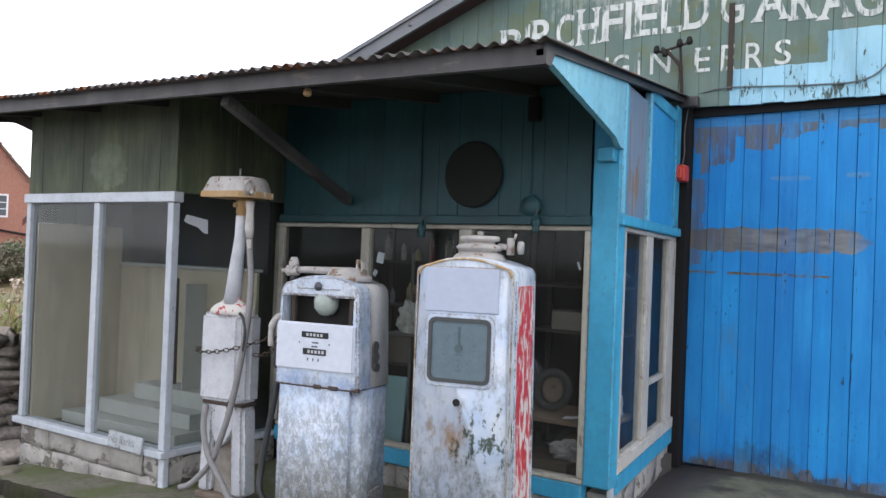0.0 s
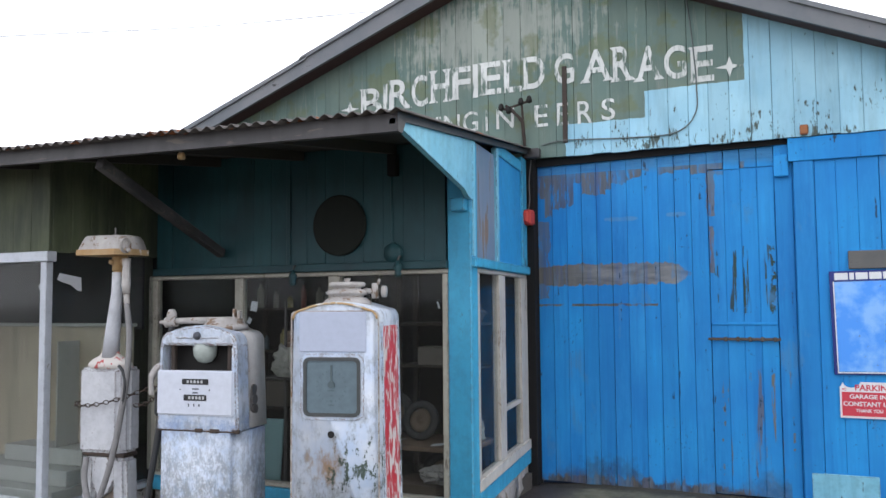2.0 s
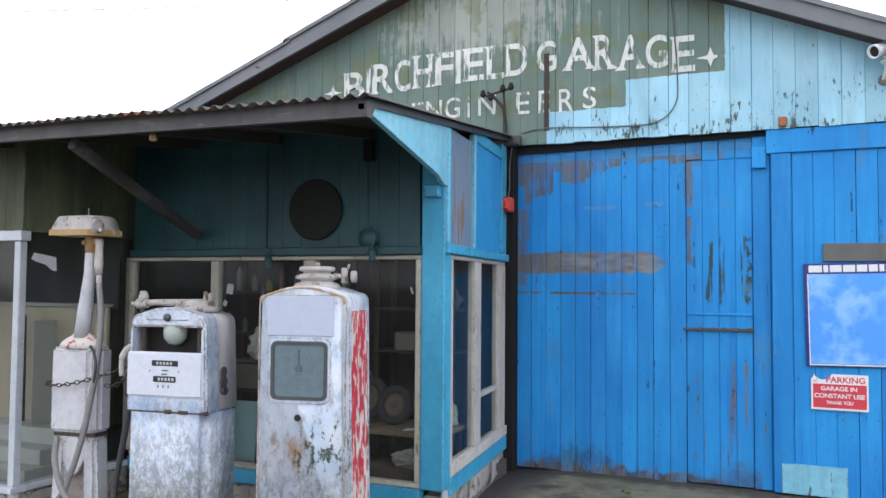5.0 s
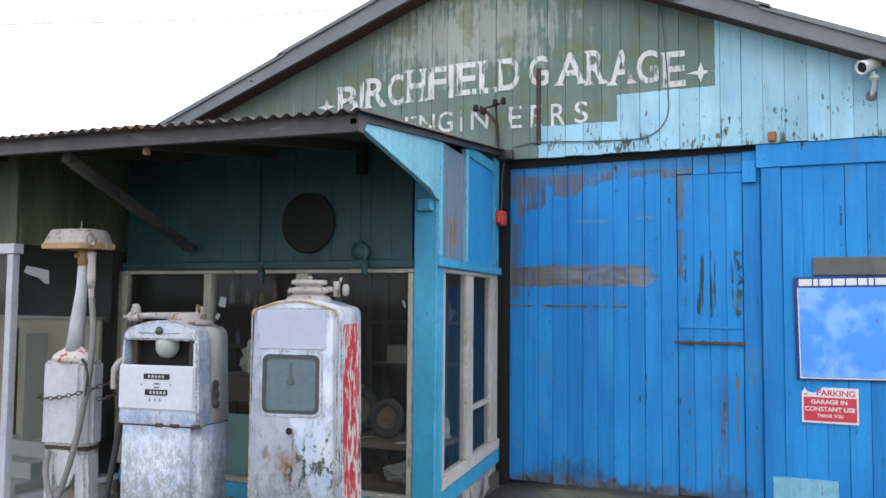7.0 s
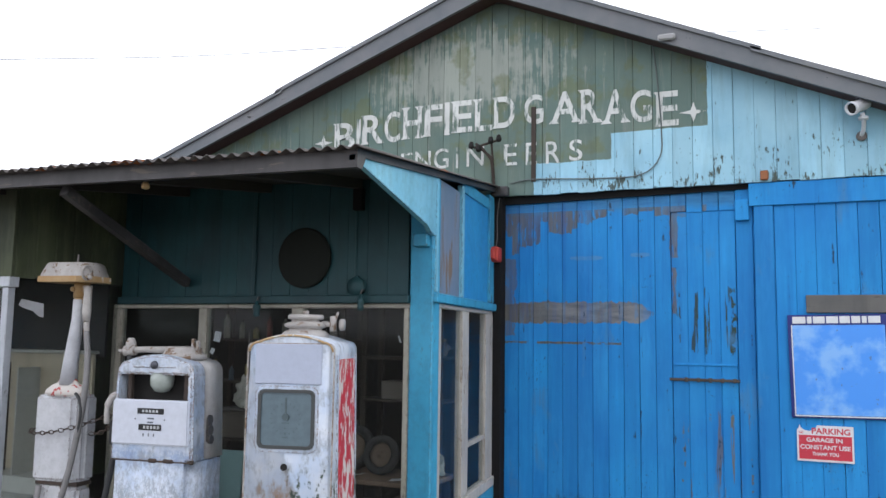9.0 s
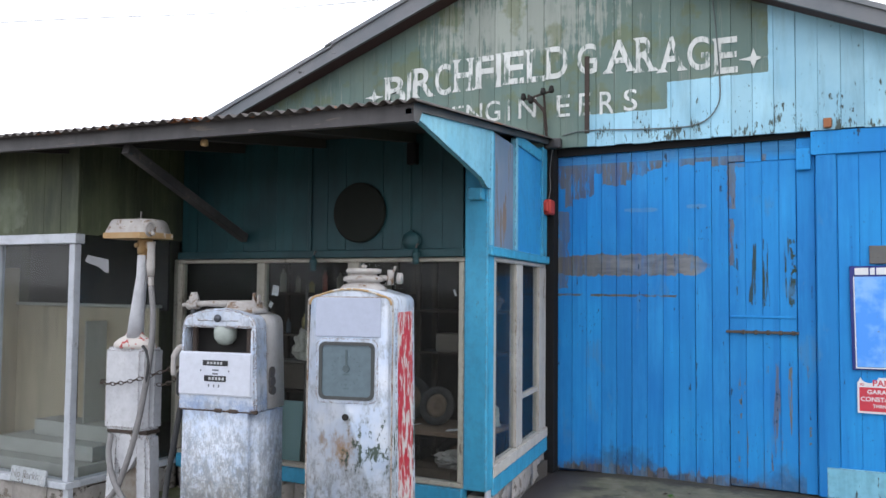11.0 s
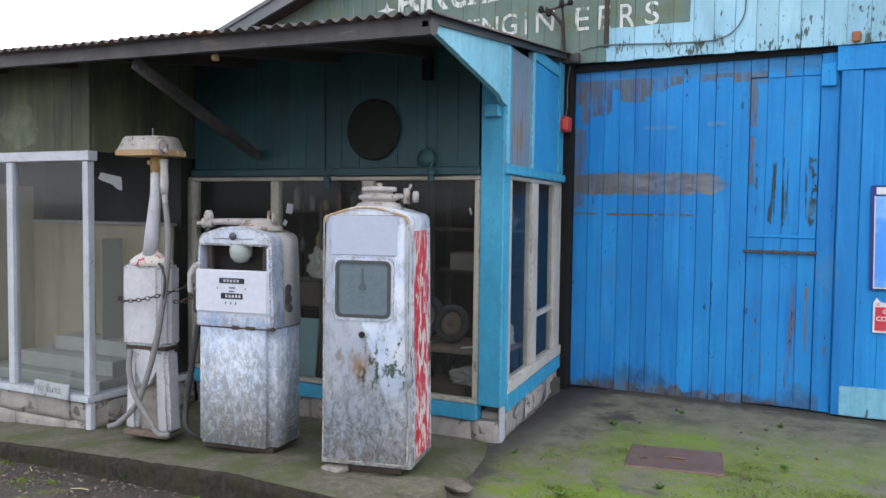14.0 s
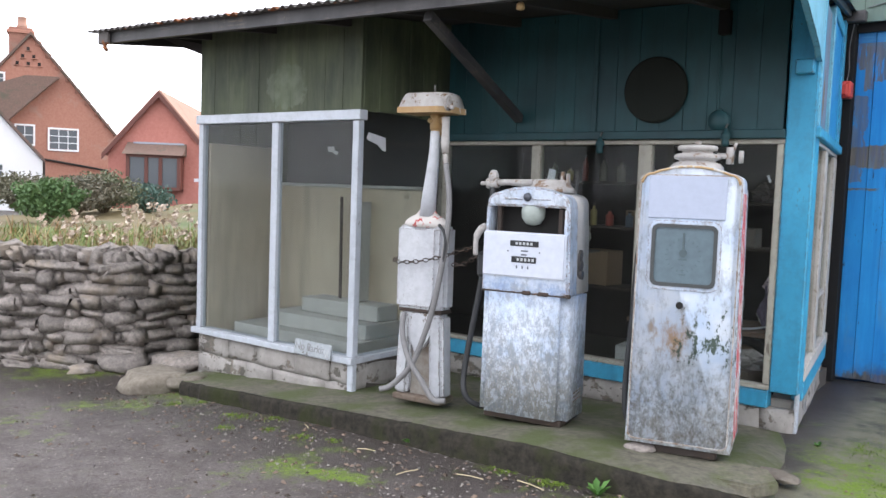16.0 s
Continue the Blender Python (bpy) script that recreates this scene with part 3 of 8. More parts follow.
def kerb_y(x):
    """Front edge of the pump plinth; both ends curve back to the building."""
    y = 3.17 + 0.052 * max(0.0, -1.4 - x)
    y = min(y, 3.38)
    if x > -1.45:
        y += 0.5 * ((x + 1.45) / 0.5) ** 2 if x < -0.95 else 0.5
    if x < -5.0:
        y += 0.9 * ((-5.0 - x) / 0.45) ** 2
    return y


def plinth():
    """Raised concrete strip with a rounded, worn edge."""
    top, face = bmesh.new(), bmesh.new()
    xs = list(np.linspace(-5.4, -0.97, 220))
    rows_top, rows_face = [], []
    for x in xs:
        y0 = kerb_y(x)
        wob = 0.016 * noise.noise((x * 4, 1, 0)) + 0.012 * noise.noise((x * 15, 4, 0)) + 0.006 * noise.noise((x * 50, 9, 0))
        chip = 0.02 * max(0.0, noise.noise((x * 9, 12, 0)) - 0.15)
        y0 += wob
        drop = 0.10 * smooth_step(-1.35, -0.97, x)
        back = 4.75 if x < -1.3 else 4.75 - 0.9 * smooth_step(-1.3, -0.97, x)
        back = max(back, y0 + 0.15)
        col = []
        for k in range(15):
            t = k / 14
            y = y0 + 0.03 + (back - y0 - 0.03) * t
            z = plinth_z(x, y) - drop + 0.012 * noise.noise((x * 2.3, y * 2.3, 7)) + 0.004 * noise.noise((x * 11, y * 11, 7))
            col.append(top.verts.new((x, y, z)))
        rows_top.append(col)
        z0 = plinth_z(x, y0) - drop
        nz = lambda k: 0.008 * noise.noise((x * 22, k * 3.1, 5))
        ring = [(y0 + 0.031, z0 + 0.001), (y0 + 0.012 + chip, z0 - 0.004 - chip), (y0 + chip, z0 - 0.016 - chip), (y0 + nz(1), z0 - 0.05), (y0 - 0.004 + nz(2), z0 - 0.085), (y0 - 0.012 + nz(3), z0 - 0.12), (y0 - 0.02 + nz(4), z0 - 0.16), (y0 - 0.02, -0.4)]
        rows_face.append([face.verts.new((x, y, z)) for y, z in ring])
    for rows, bm in ((rows_top, top), (rows_face, face)):
        for a, b in zip(rows, rows[1:]):
            for k in range(len(a) - 1):
                bm.faces.new((a[k], b[k], b[k + 1], a[k + 1]))
    base = rest("pavement", top, CONCRETE, smooth=True)
    tagged(base, "raised damp concrete pump plinth, mossy and cracked", "pavement", kind="structure")
    part("kerb", face, KERB, base, "kerb face, its colour darkened for shade", True)


plinth()

# ---- garage building ----
APEX_X, APEX_Z, PITCH_W, PITCH_E = -1.45, 4.29, 0.37, 0.428
GY = 6.40


def gable_z(x):
    return APEX_Z - (PITCH_W * (APEX_X - x) if x < APEX_X else PITCH_E * (x - APEX_X))


def garage():
    wall = empty("wall_north", (APEX_X, GY, 0), "boarded gable wall, faded green and light blue paint", "wall", kind="structure")
    for x0, x1, foot in ((-6.3, -1.5, 0.0), (-1.5, 2.9, 2.635)):
        boards(wall, "plank", x0, x1, 0.145, GY, 0.03, lambda x: foot, lambda x: gable_z(x) + 0.02, GABLE, rng=random.Random(11), groove=0.003, gap=0.0014)
    back = bmesh.new()
    prism(back, [(-1.45, 2.645), (2.9, 2.645), (2.9, gable_z(2.9) - 0.02), (APEX_X, APEX_Z - 0.02)], "y", GY + 0.032, GY + 0.05)
    prism(back, [(-6.3, 0.0), (-1.452, 0.0), (-1.452, APEX_Z - 0.022), (-6.3, gable_z(-6.3) - 0.02)], "y", GY + 0.032, GY + 0.05)
    part("backing", back, BLACK_TIMBER, wall)
    boxed("jamb", -1.52, -1.402, GY - 0.022, GY + 0.12, -0.2, 2.63, BLACK_TIMBER, wall)
    boxed("jamb_head", -1.47, -1.33, GY - 0.085, GY - 0.023, 2.625, 2.705, DARK_TIMBER, wall, 0.008, "short weathered block on the jamb")
    part("rail", prism(bmesh.new(), [(-1.40, 2.57), (2.9, 2.632), (2.9, 2.76), (-1.40, 2.76)], "y", GY + 0.052, GY + 0.072), BLACK_TIMBER, wall)
    # walls that close the building
    side = bmesh.new()
    block(side, -6.35, -6.25, GY + 0.05, 16, -0.3, 2.55)
    block(side, 2.85, 2.95, GY + 0.05, 16, -0.3, 2.55)
    block(side, -6.35, 2.95, 16, 16.1, -0.3, 2.55)
    tagged(rest("wall_side", side, LIGHT_BLUE), "light blue boarded side walls of the garage", "wall", kind="structure")
    # roof: two slopes, each in an upper and a lapped lower length, deep barge boards and a maroon soffit
    roof = empty("roof", (APEX_X, GY, APEX_Z), "shallow grey-green garage roof with boarded verge", "roof", kind="structure")
    for s, pitch in ((-1, PITCH_W), (1, PITCH_E)):
        top = pitch + 0.008

        def slope(d0, d1, low, high, steep):
            a, b = APEX_X + s * d0, APEX_X + s * d1
            return [(a, APEX_Z - steep * d0 + low), (b, APEX_Z - steep * d1 + low), (b, APEX_Z - steep * d1 + high), (a, APEX_Z - steep * d0 + high)]

        for d0, d1, lift in ((0.0, 2.07, 0.0), (2.0, 5.3, -0.018)):
            part("roof_sheet", prism(bmesh.new(), slope(d0, d1, 0.15 + lift, 0.185 + lift, top), "y", GY - 0.235, 16.2), ROOF_FELT, roof)
        part("barge_board", prism(bmesh.new(), slope(0.0, 5.3, 0.0, 0.158, pitch), "y", GY - 0.215, GY - 0.185), ROOF_FELT, roof)
        part("soffit", prism(bmesh.new(), slope(0.0, 5.3, 0.012, 0.03, pitch), "y", GY - 0.184, GY - 0.004), BROWN_SOFFIT, roof, "maroon-brown soffit boards")


garage()


def door_head(x):
    return 2.58 + 0.03 * (x + 1.4)


def doors():
    y = 6.48
    rng = random.Random(3)
    d1 = empty("door_1", (-0.45, y, 0.07), "large bright blue boarded garage door, paint flaking", "door", kind="structure")
    boards(d1, "plank", -1.40, -0.07, 0.12, y, 0.028, lambda x: 0.05, door_head, DOOR, rng=rng, groove=0.003, gap=0.0023)
    boards(d1, "plank", 0.40, 0.522, 0.12, y - 0.012, 0.04, lambda x: 0.06, door_head, DOOR, rng=rng)
    boards(d1, "plank", -0.07, 0.40, 0.117, y, 0.028, lambda x: 2.45, door_head, DOOR, rng=rng)
    wicket = part("wicket_door", block(bmesh.new(), -0.062, 0.392, y + 0.012, y + 0.03, 0.06, 2.45), DOOR, d1, "narrow boarded wicket door")
    boards(wicket, "plank", -0.067, 0.397, 0.115, y + 0.003, 0.02, lambda x: 0.07, lambda x: 2.44, DOOR, rng=rng, groove=0.003, gap=0.0025)
    boxed("cross_rail", -0.06, 0.392, y - 0.004, y + 0.004, 1.29, 1.31, DOOR, wicket)
    boxed("backing", -1.40, 2.75, y + 0.035, y + 0.06, 0.02, 2.60, plain("dark_blue_backing", (0.004, 0.018, 0.05), 0.9), d1)
    latch = bmesh.new()
    block(latch, -0.09, 0.41, y - 0.022, y - 0.012, 1.178, 1.198, 0.003)
    for k in range(5):
        block(latch, 0.02 + 0.085 * k, 0.045 + 0.085 * k, y - 0.03, y - 0.01, 1.172, 1.204, 0.004)
    part("latch_bar", latch, plain("rusty_latch_iron", (0.09, 0.075, 0.065), 0.7, 0.4), d1, "long rusty iron latch bar")
    boxed("rail_bracket", 0.40, 0.50, y - 0.05, y - 0.014, 2.36, 2.52, DOOR, d1, 0.006)
    d2 = empty("door_2", (1.6, y, 0.07), "second bright blue boarded sliding garage door", "door", kind="structure")
    boards(d2, "plank", 0.532, 2.7, 0.135, y - 0.045, 0.028, lambda x: 0.06, lambda x: 2.625, DOOR, rng=rng, groove=0.003, gap=0.002)
    boxed("top_rail", 0.50, 2.7, y - 0.068, y - 0.047, 2.46, 2.63, DOOR, d2)
    boxed("stile", 0.532, 0.66, y - 0.06, y - 0.047, 0.06, 2.46, DOOR, d2)
    boxed("patch_board", 0.58, 1.0, y - 0.062, y - 0.05, 0.06, 0.27, LIGHT_BLUE, d2, label="pale blue patch board")
    boxed("door_reveal", 0.523, 0.56, y - 0.01, y + 0.03, 0.05, 2.6, DOOR, d2)


doors()

# ---- kiosk ----
KX0, KX1, KY = -5.37, -1.25, 4.69
BX1, BY = -3.75, 3.75


def eave_z(x):
    return 2.345 + 0.017 * (-x - 1.1)


def roof_z(x, y):
    return eave_z(x) + 0.118 * (y - 3.36)


def dusty_glass(name, gloss, floor, dust):
    """Thin old glass: clear, a little mirror at a glance, dust in clouds."""
    mat = bpy.data.materials.new(name)
    mat.use_nodes = True
    n, l = mat.node_tree.nodes, mat.node_tree.links
    n.clear()
    out, mirror_mix, clear, mirror, film, film_mix = (n.new("ShaderNode" + k) for k in ("OutputMaterial", "MixShader", "BsdfTransparent", "BsdfGlossy", "BsdfDiffuse", "MixShader"))
    facing, cloud, amount, power, share = (n.new("ShaderNode" + k) for k in ("LayerWeight", "TexNoise", "MapRange", "Math", "Math"))
    mirror.inputs["Roughness"].default_value = 0.06
    clear.inputs["Color"].default_value = (0.88, 0.9, 0.9, 1)
    film.inputs["Color"].default_value = (0.35, 0.35, 0.33, 1)
    facing.inputs["Blend"].default_value = 0.5
    power.operation, power.inputs[1].default_value = "POWER", 4.0
    share.operation, share.inputs[1].default_value, share.inputs[2].default_value = "MULTIPLY_ADD", gloss, floor
    cloud.inputs["Scale"].default_value, cloud.inputs["Detail"].default_value = 3.0, 6.0
    amount.inputs["From Min"].default_value, amount.inputs["From Max"].default_value = 0.3, 0.7
    amount.inputs["To Max"].default_value = dust
    l.new(facing.outputs["Facing"], power.inputs[0])
    l.new(power.outputs[0], share.inputs[0])
    l.new(cloud.outputs["Fac"], amount.inputs["Value"])
    l.new(share.outputs[0], mirror_mix.inputs["Fac"])
    l.new(clear.outputs[0], film_mix.inputs[1])
    l.new(film.outputs[0], film_mix.inputs[2])
    l.new(amount.outputs[0], film_mix.inputs["Fac"])
    l.new(film_mix.outputs[0], mirror_mix.inputs[1])
    l.new(mirror.outputs[0], mirror_mix.inputs[2])
    l.new(mirror_mix.outputs[0], out.inputs["Surface"])
    return mat


GLASS = dusty_glass("grimy_kiosk_glass", 0.26, 0.008, 0.018)
BAY_GLASS = dusty_glass("dusty_display_glass", 0.4, 0.012, 0.07)


def pane(parent, x0, x1, y0, y1, z0, z1, glass=GLASS):
    ob = part("pane", block(bmesh.new(), x0, x1, y0, y1, z0, z1), glass, parent)
    ob.visible_shadow = False
    return ob


def kiosk_front():
    wall = empty("wall_kiosk", (-2.5, KY, 0), "kiosk front: teal boards, darkened for canopy shade, over large windows", "wall", kind="structure")
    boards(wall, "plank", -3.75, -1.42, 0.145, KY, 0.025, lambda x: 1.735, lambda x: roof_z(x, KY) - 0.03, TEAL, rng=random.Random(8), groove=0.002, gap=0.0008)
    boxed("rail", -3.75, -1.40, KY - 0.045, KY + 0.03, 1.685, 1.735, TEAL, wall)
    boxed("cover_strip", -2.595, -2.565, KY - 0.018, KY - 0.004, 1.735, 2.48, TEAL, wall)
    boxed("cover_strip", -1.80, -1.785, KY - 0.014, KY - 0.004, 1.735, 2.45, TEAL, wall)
    boxed("corner_post", -1.405, KX1 + 0.003, KY - 0.012, KY + 0.10, 0.25, 2.47, SKY_BLUE, wall, 0.008)
    boxed("lintel", -3.82, -1.40, KY - 0.005, KY + 0.05, 1.655, 1.684, CREAM_FRAME, wall)
    boxed("sill", -3.74, -1.405, KY - 0.03, KY + 0.06, 0.155, 0.255, SKY_BLUE, wall, 0.006)
    boxed("sill_bead", -3.74, -1.405, KY - 0.02, KY + 0.05, 0.257, 0.285, CREAM_FRAME, wall)
    win = empty("window_1", (-2.6, KY, 0.27), "tall dusty kiosk shop windows in weathered cream frames", "window", kind="structure")
    for x0, x1 in ((-3.82, -3.735), (-3.035, -2.965), (-2.27, -2.18), (-1.445, -1.407)):
        boxed("window_frame", x0, x1, KY - 0.008, KY + 0.05, 0.286, 1.654, CREAM_FRAME, win, 0.005)
    for x0, x1 in ((-3.735, -3.035), (-2.965, -2.27), (-2.18, -1.445)):
        pane(win, x0, x1, KY + 0.02, KY + 0.024, 0.286, 1.654)
    boxed("footing", -3.74, -1.29, KY + 0.03, KY + 0.15, -0.3, 0.154, MORTAR, wall, 0.01, "grey mortar of the stone footing")
    stone_course(wall, (-3.74, KY + 0.025), (-1.265, KY + 0.025), 0.0, -0.16, 0.153, 2, (0, -1), random.Random(51))
    # flank wall beside the doors; it runs back at a slight angle to the garage
    before = set(bpy.data.objects)
    fl = empty("wall_flank", (KX1, 5.2, 0), "kiosk flank with blue panels over two narrow windows", "wall", kind="structure")
    boxed("panel", KX1 - 0.03, KX1 - 0.008, 4.80, 5.33, 1.75, roof_z(-1.25, 4.8) - 0.03, worn("grey_lavender_weathered_panel", (0.13, 0.19, 0.27), (0.19, 0.22, 0.28), (0.2, 0.145, 0.11), 0.46), fl)
    boxed("panel", KX1 - 0.03, KX1 - 0.006, 5.40, 6.20, 1.75, 2.58, worn("bright_panel_blue", (0.018, 0.25, 0.55), (0.03, 0.31, 0.62), (0.06, 0.09, 0.1), 0.3, (20, 20, 4), edges=0.008, streaks=0.15), fl, 0.004, "bright blue door-like panel")
    boxed("panel_frame", KX1 - 0.03, KX1 + 0.012, 5.331, 5.399, 1.75, 2.54, LIGHT_BLUE, fl)
    boxed("panel_frame", KX1 - 0.03, KX1 + 0.006, 5.40, 6.20, 2.50, 2.585, SKY_BLUE, fl)
    boxed("corner_board", KX1 - 0.03, KX1 + 0.012, 4.70, 4.76, 1.755, 2.475, LIGHT_BLUE, fl)
    boxed("corner_board", KX1 - 0.03, KX1 + 0.006, 4.762, 4.80, 1.755, 2.48, SKY_BLUE, fl)
    boxed("corner_board", KX1 - 0.03, KX1 + 0.012, 6.20, 6.36, 1.755, 2.62, SKY_BLUE, fl)
    boxed("rail", KX1 - 0.05, KX1 + 0.03, 4.69, 6.385, 1.69, 1.75, SKY_BLUE, fl, 0.006)
    boxed("sill", KX1 - 0.05, KX1 + 0.015, 4.79, 6.38, 0.20, 0.315, SKY_BLUE, fl, 0.006)
    boxed("corner_board", KX1 - 0.02, KX1 + 0.004, 4.70, 4.79, 0.262, 1.689, SKY_BLUE, fl)
    boxed("corner_board", KX1 - 0.02, KX1 + 0.002, 4.70, 4.788, 0.0, 0.26, WHITE_FRAME, fl, 0.006, "weathered bare foot of the corner board")
    boxed("footing", KX1 - 0.16, KX1 - 0.03, 4.76, 6.36, -0.3, 0.199, MORTAR, fl, 0.012, "grey mortar of the stone footing")
    stone_course(fl, (KX1 - 0.025, 4.74), (KX1 - 0.025, 6.36), 0.0, -0.16, 0.198, 2, (1, 0), random.Random(52))
    w2 = empty("window_2", (KX1, 5.3, 0.4), "narrow white-framed flank window with two lights", "window", kind="structure")
    for y0, y1 in ((4.80, 4.87), (5.40, 5.58), (6.12, 6.36)):
        boxed("window_frame", KX1 - 0.05, KX1 + 0.004, y0, y1, 0.39, 1.66, FLANK_FRAME, w2)
    boxed("window_frame", KX1 - 0.05, KX1 + 0.002, 4.80, 6.36, 1.661, 1.689, FLANK_FRAME, w2)
    boxed("window_sill", KX1 - 0.05, KX1 + 0.02, 4.79, 6.37, 0.316, 0.389, FLANK_FRAME, w2)
    boxed("window_frame", KX1 - 0.045, KX1 - 0.004, 5.58, 6.12, 0.70, 0.735, FLANK_FRAME, w2)
    for y0, y1 in ((4.87, 5.40), (5.58, 6.12)):
        pane(w2, KX1 - 0.02, KX1 - 0.016, y0, y1, 0.39, 1.661)
    # gusset that carries the canopy at its open end
    bm = bmesh.new()
    prism(bm, [(3.36, eave_z(-1.1) - 0.05), (3.44, eave_z(-1.1) - 0.055), (4.53, 2.145), (4.60, 2.11), (4.699, 2.10), (4.699, roof_z(-1.25, 4.7) - 0.024), (3.36, roof_z(-1.1, 3.36) - 0.024)], "x", KX1 - 0.022, KX1 + 0.01)
    part("gusset_board", bm, LIGHT_BLUE, fl, "light blue triangular gusset board")
    shear = Matrix.Identity(4)
    shear[0][1], shear[0][3] = -0.13, 0.13 * 4.7
    for ob in set(bpy.data.objects) - before:
        if ob.type == "MESH":
            ob.data.transform(shear)


kiosk_front()


def bay():
    wall = empty("wall_bay", (-4.5, BY, 0), "mossy green boards above the projecting display window", "wall", kind="structure")
    boards(wall, "plank", KX0, BX1, 0.16, BY, 0.025, lambda x: 1.82, lambda x: roof_z(x, BY) - 0.03, MOSSY_GREEN, rng=random.Random(4), groove=0.002, gap=0.0008)
    boards(wall, "plank", BY + 0.03, KY, 0.16, BX1 - 0.0, 0.025, lambda y: 1.82, lambda y: roof_z(BX1, y) - 0.03, MOSSY_GREEN, along="y", rng=random.Random(6), out=1)
    boards(wall, "plank", BY + 0.03, GY, 0.16, KX0, 0.025, lambda y: -0.2, lambda y: roof_z(KX0, y) - 0.03, MOSSY_GREEN, along="y", rng=random.Random(6), out=-1)
    foot = bmesh.new()
    block(foot, KX0 + 0.02, BX1 - 0.03, BY + 0.035, BY + 0.14, -0.4, 0.178, 0.01)
    block(foot, BX1 - 0.15, BX1 - 0.04, BY + 0.141, KY, -0.4, 0.178, 0.01)
    part("footing", foot, MORTAR, wall, "grey mortar of the stone footing")
    stone_course(wall, (KX0 + 0.01, BY + 0.028), (BX1 - 0.045, BY + 0.028), 0.0, -0.26, 0.177, 3, (0, -1), random.Random(53))
    stone_course(wall, (BX1 - 0.035, BY + 0.04), (BX1 - 0.035, KY), 0.0, -0.2, 0.177, 2, (1, 0), random.Random(54))
    boxed("corner_strip", BX1 - 0.045, BX1 + 0.005, BY - 0.012, BY + 0.03, -0.05, 0.178, WHITE_FRAME, wall)
    win = empty("window_3", (-4.5, BY, 0.2), "large white-framed display window, dusty glass", "window", kind="structure")
    boxed("window_frame", KX0 - 0.02, BX1 + 0.02, BY - 0.025, BY + 0.05, 1.755, 1.82, WHITE_FRAME, win)
    boxed("window_sill", KX0 - 0.03, BX1 + 0.015, BY - 0.04, BY + 0.08, 0.18, 0.222, WHITE_FRAME, win)
    for x0, x1 in ((KX0, KX0 + 0.05), (-4.565, -4.50), (BX1 - 0.055, BX1)):
        boxed("window_frame", x0, x1, BY - 0.012, BY + 0.04, 0.223, 1.754, WHITE_FRAME, win)
    pane(win, KX0 + 0.05, -4.565, BY + 0.012, BY + 0.016, 0.223, 1.754, BAY_GLASS)
    pane(win, -4.50, BX1 - 0.055, BY + 0.012, BY + 0.016, 0.223, 1.754, BAY_GLASS)
    boxed("window_sill", BX1 - 0.1, BX1 + 0.01, BY + 0.081, KY, 0.18, 0.215, WHITE_FRAME, win)
    pane(win, BX1 - 0.03, BX1 - 0.026, BY + 0.04, KY, 0.216, 1.818, BAY_GLASS)


bay()


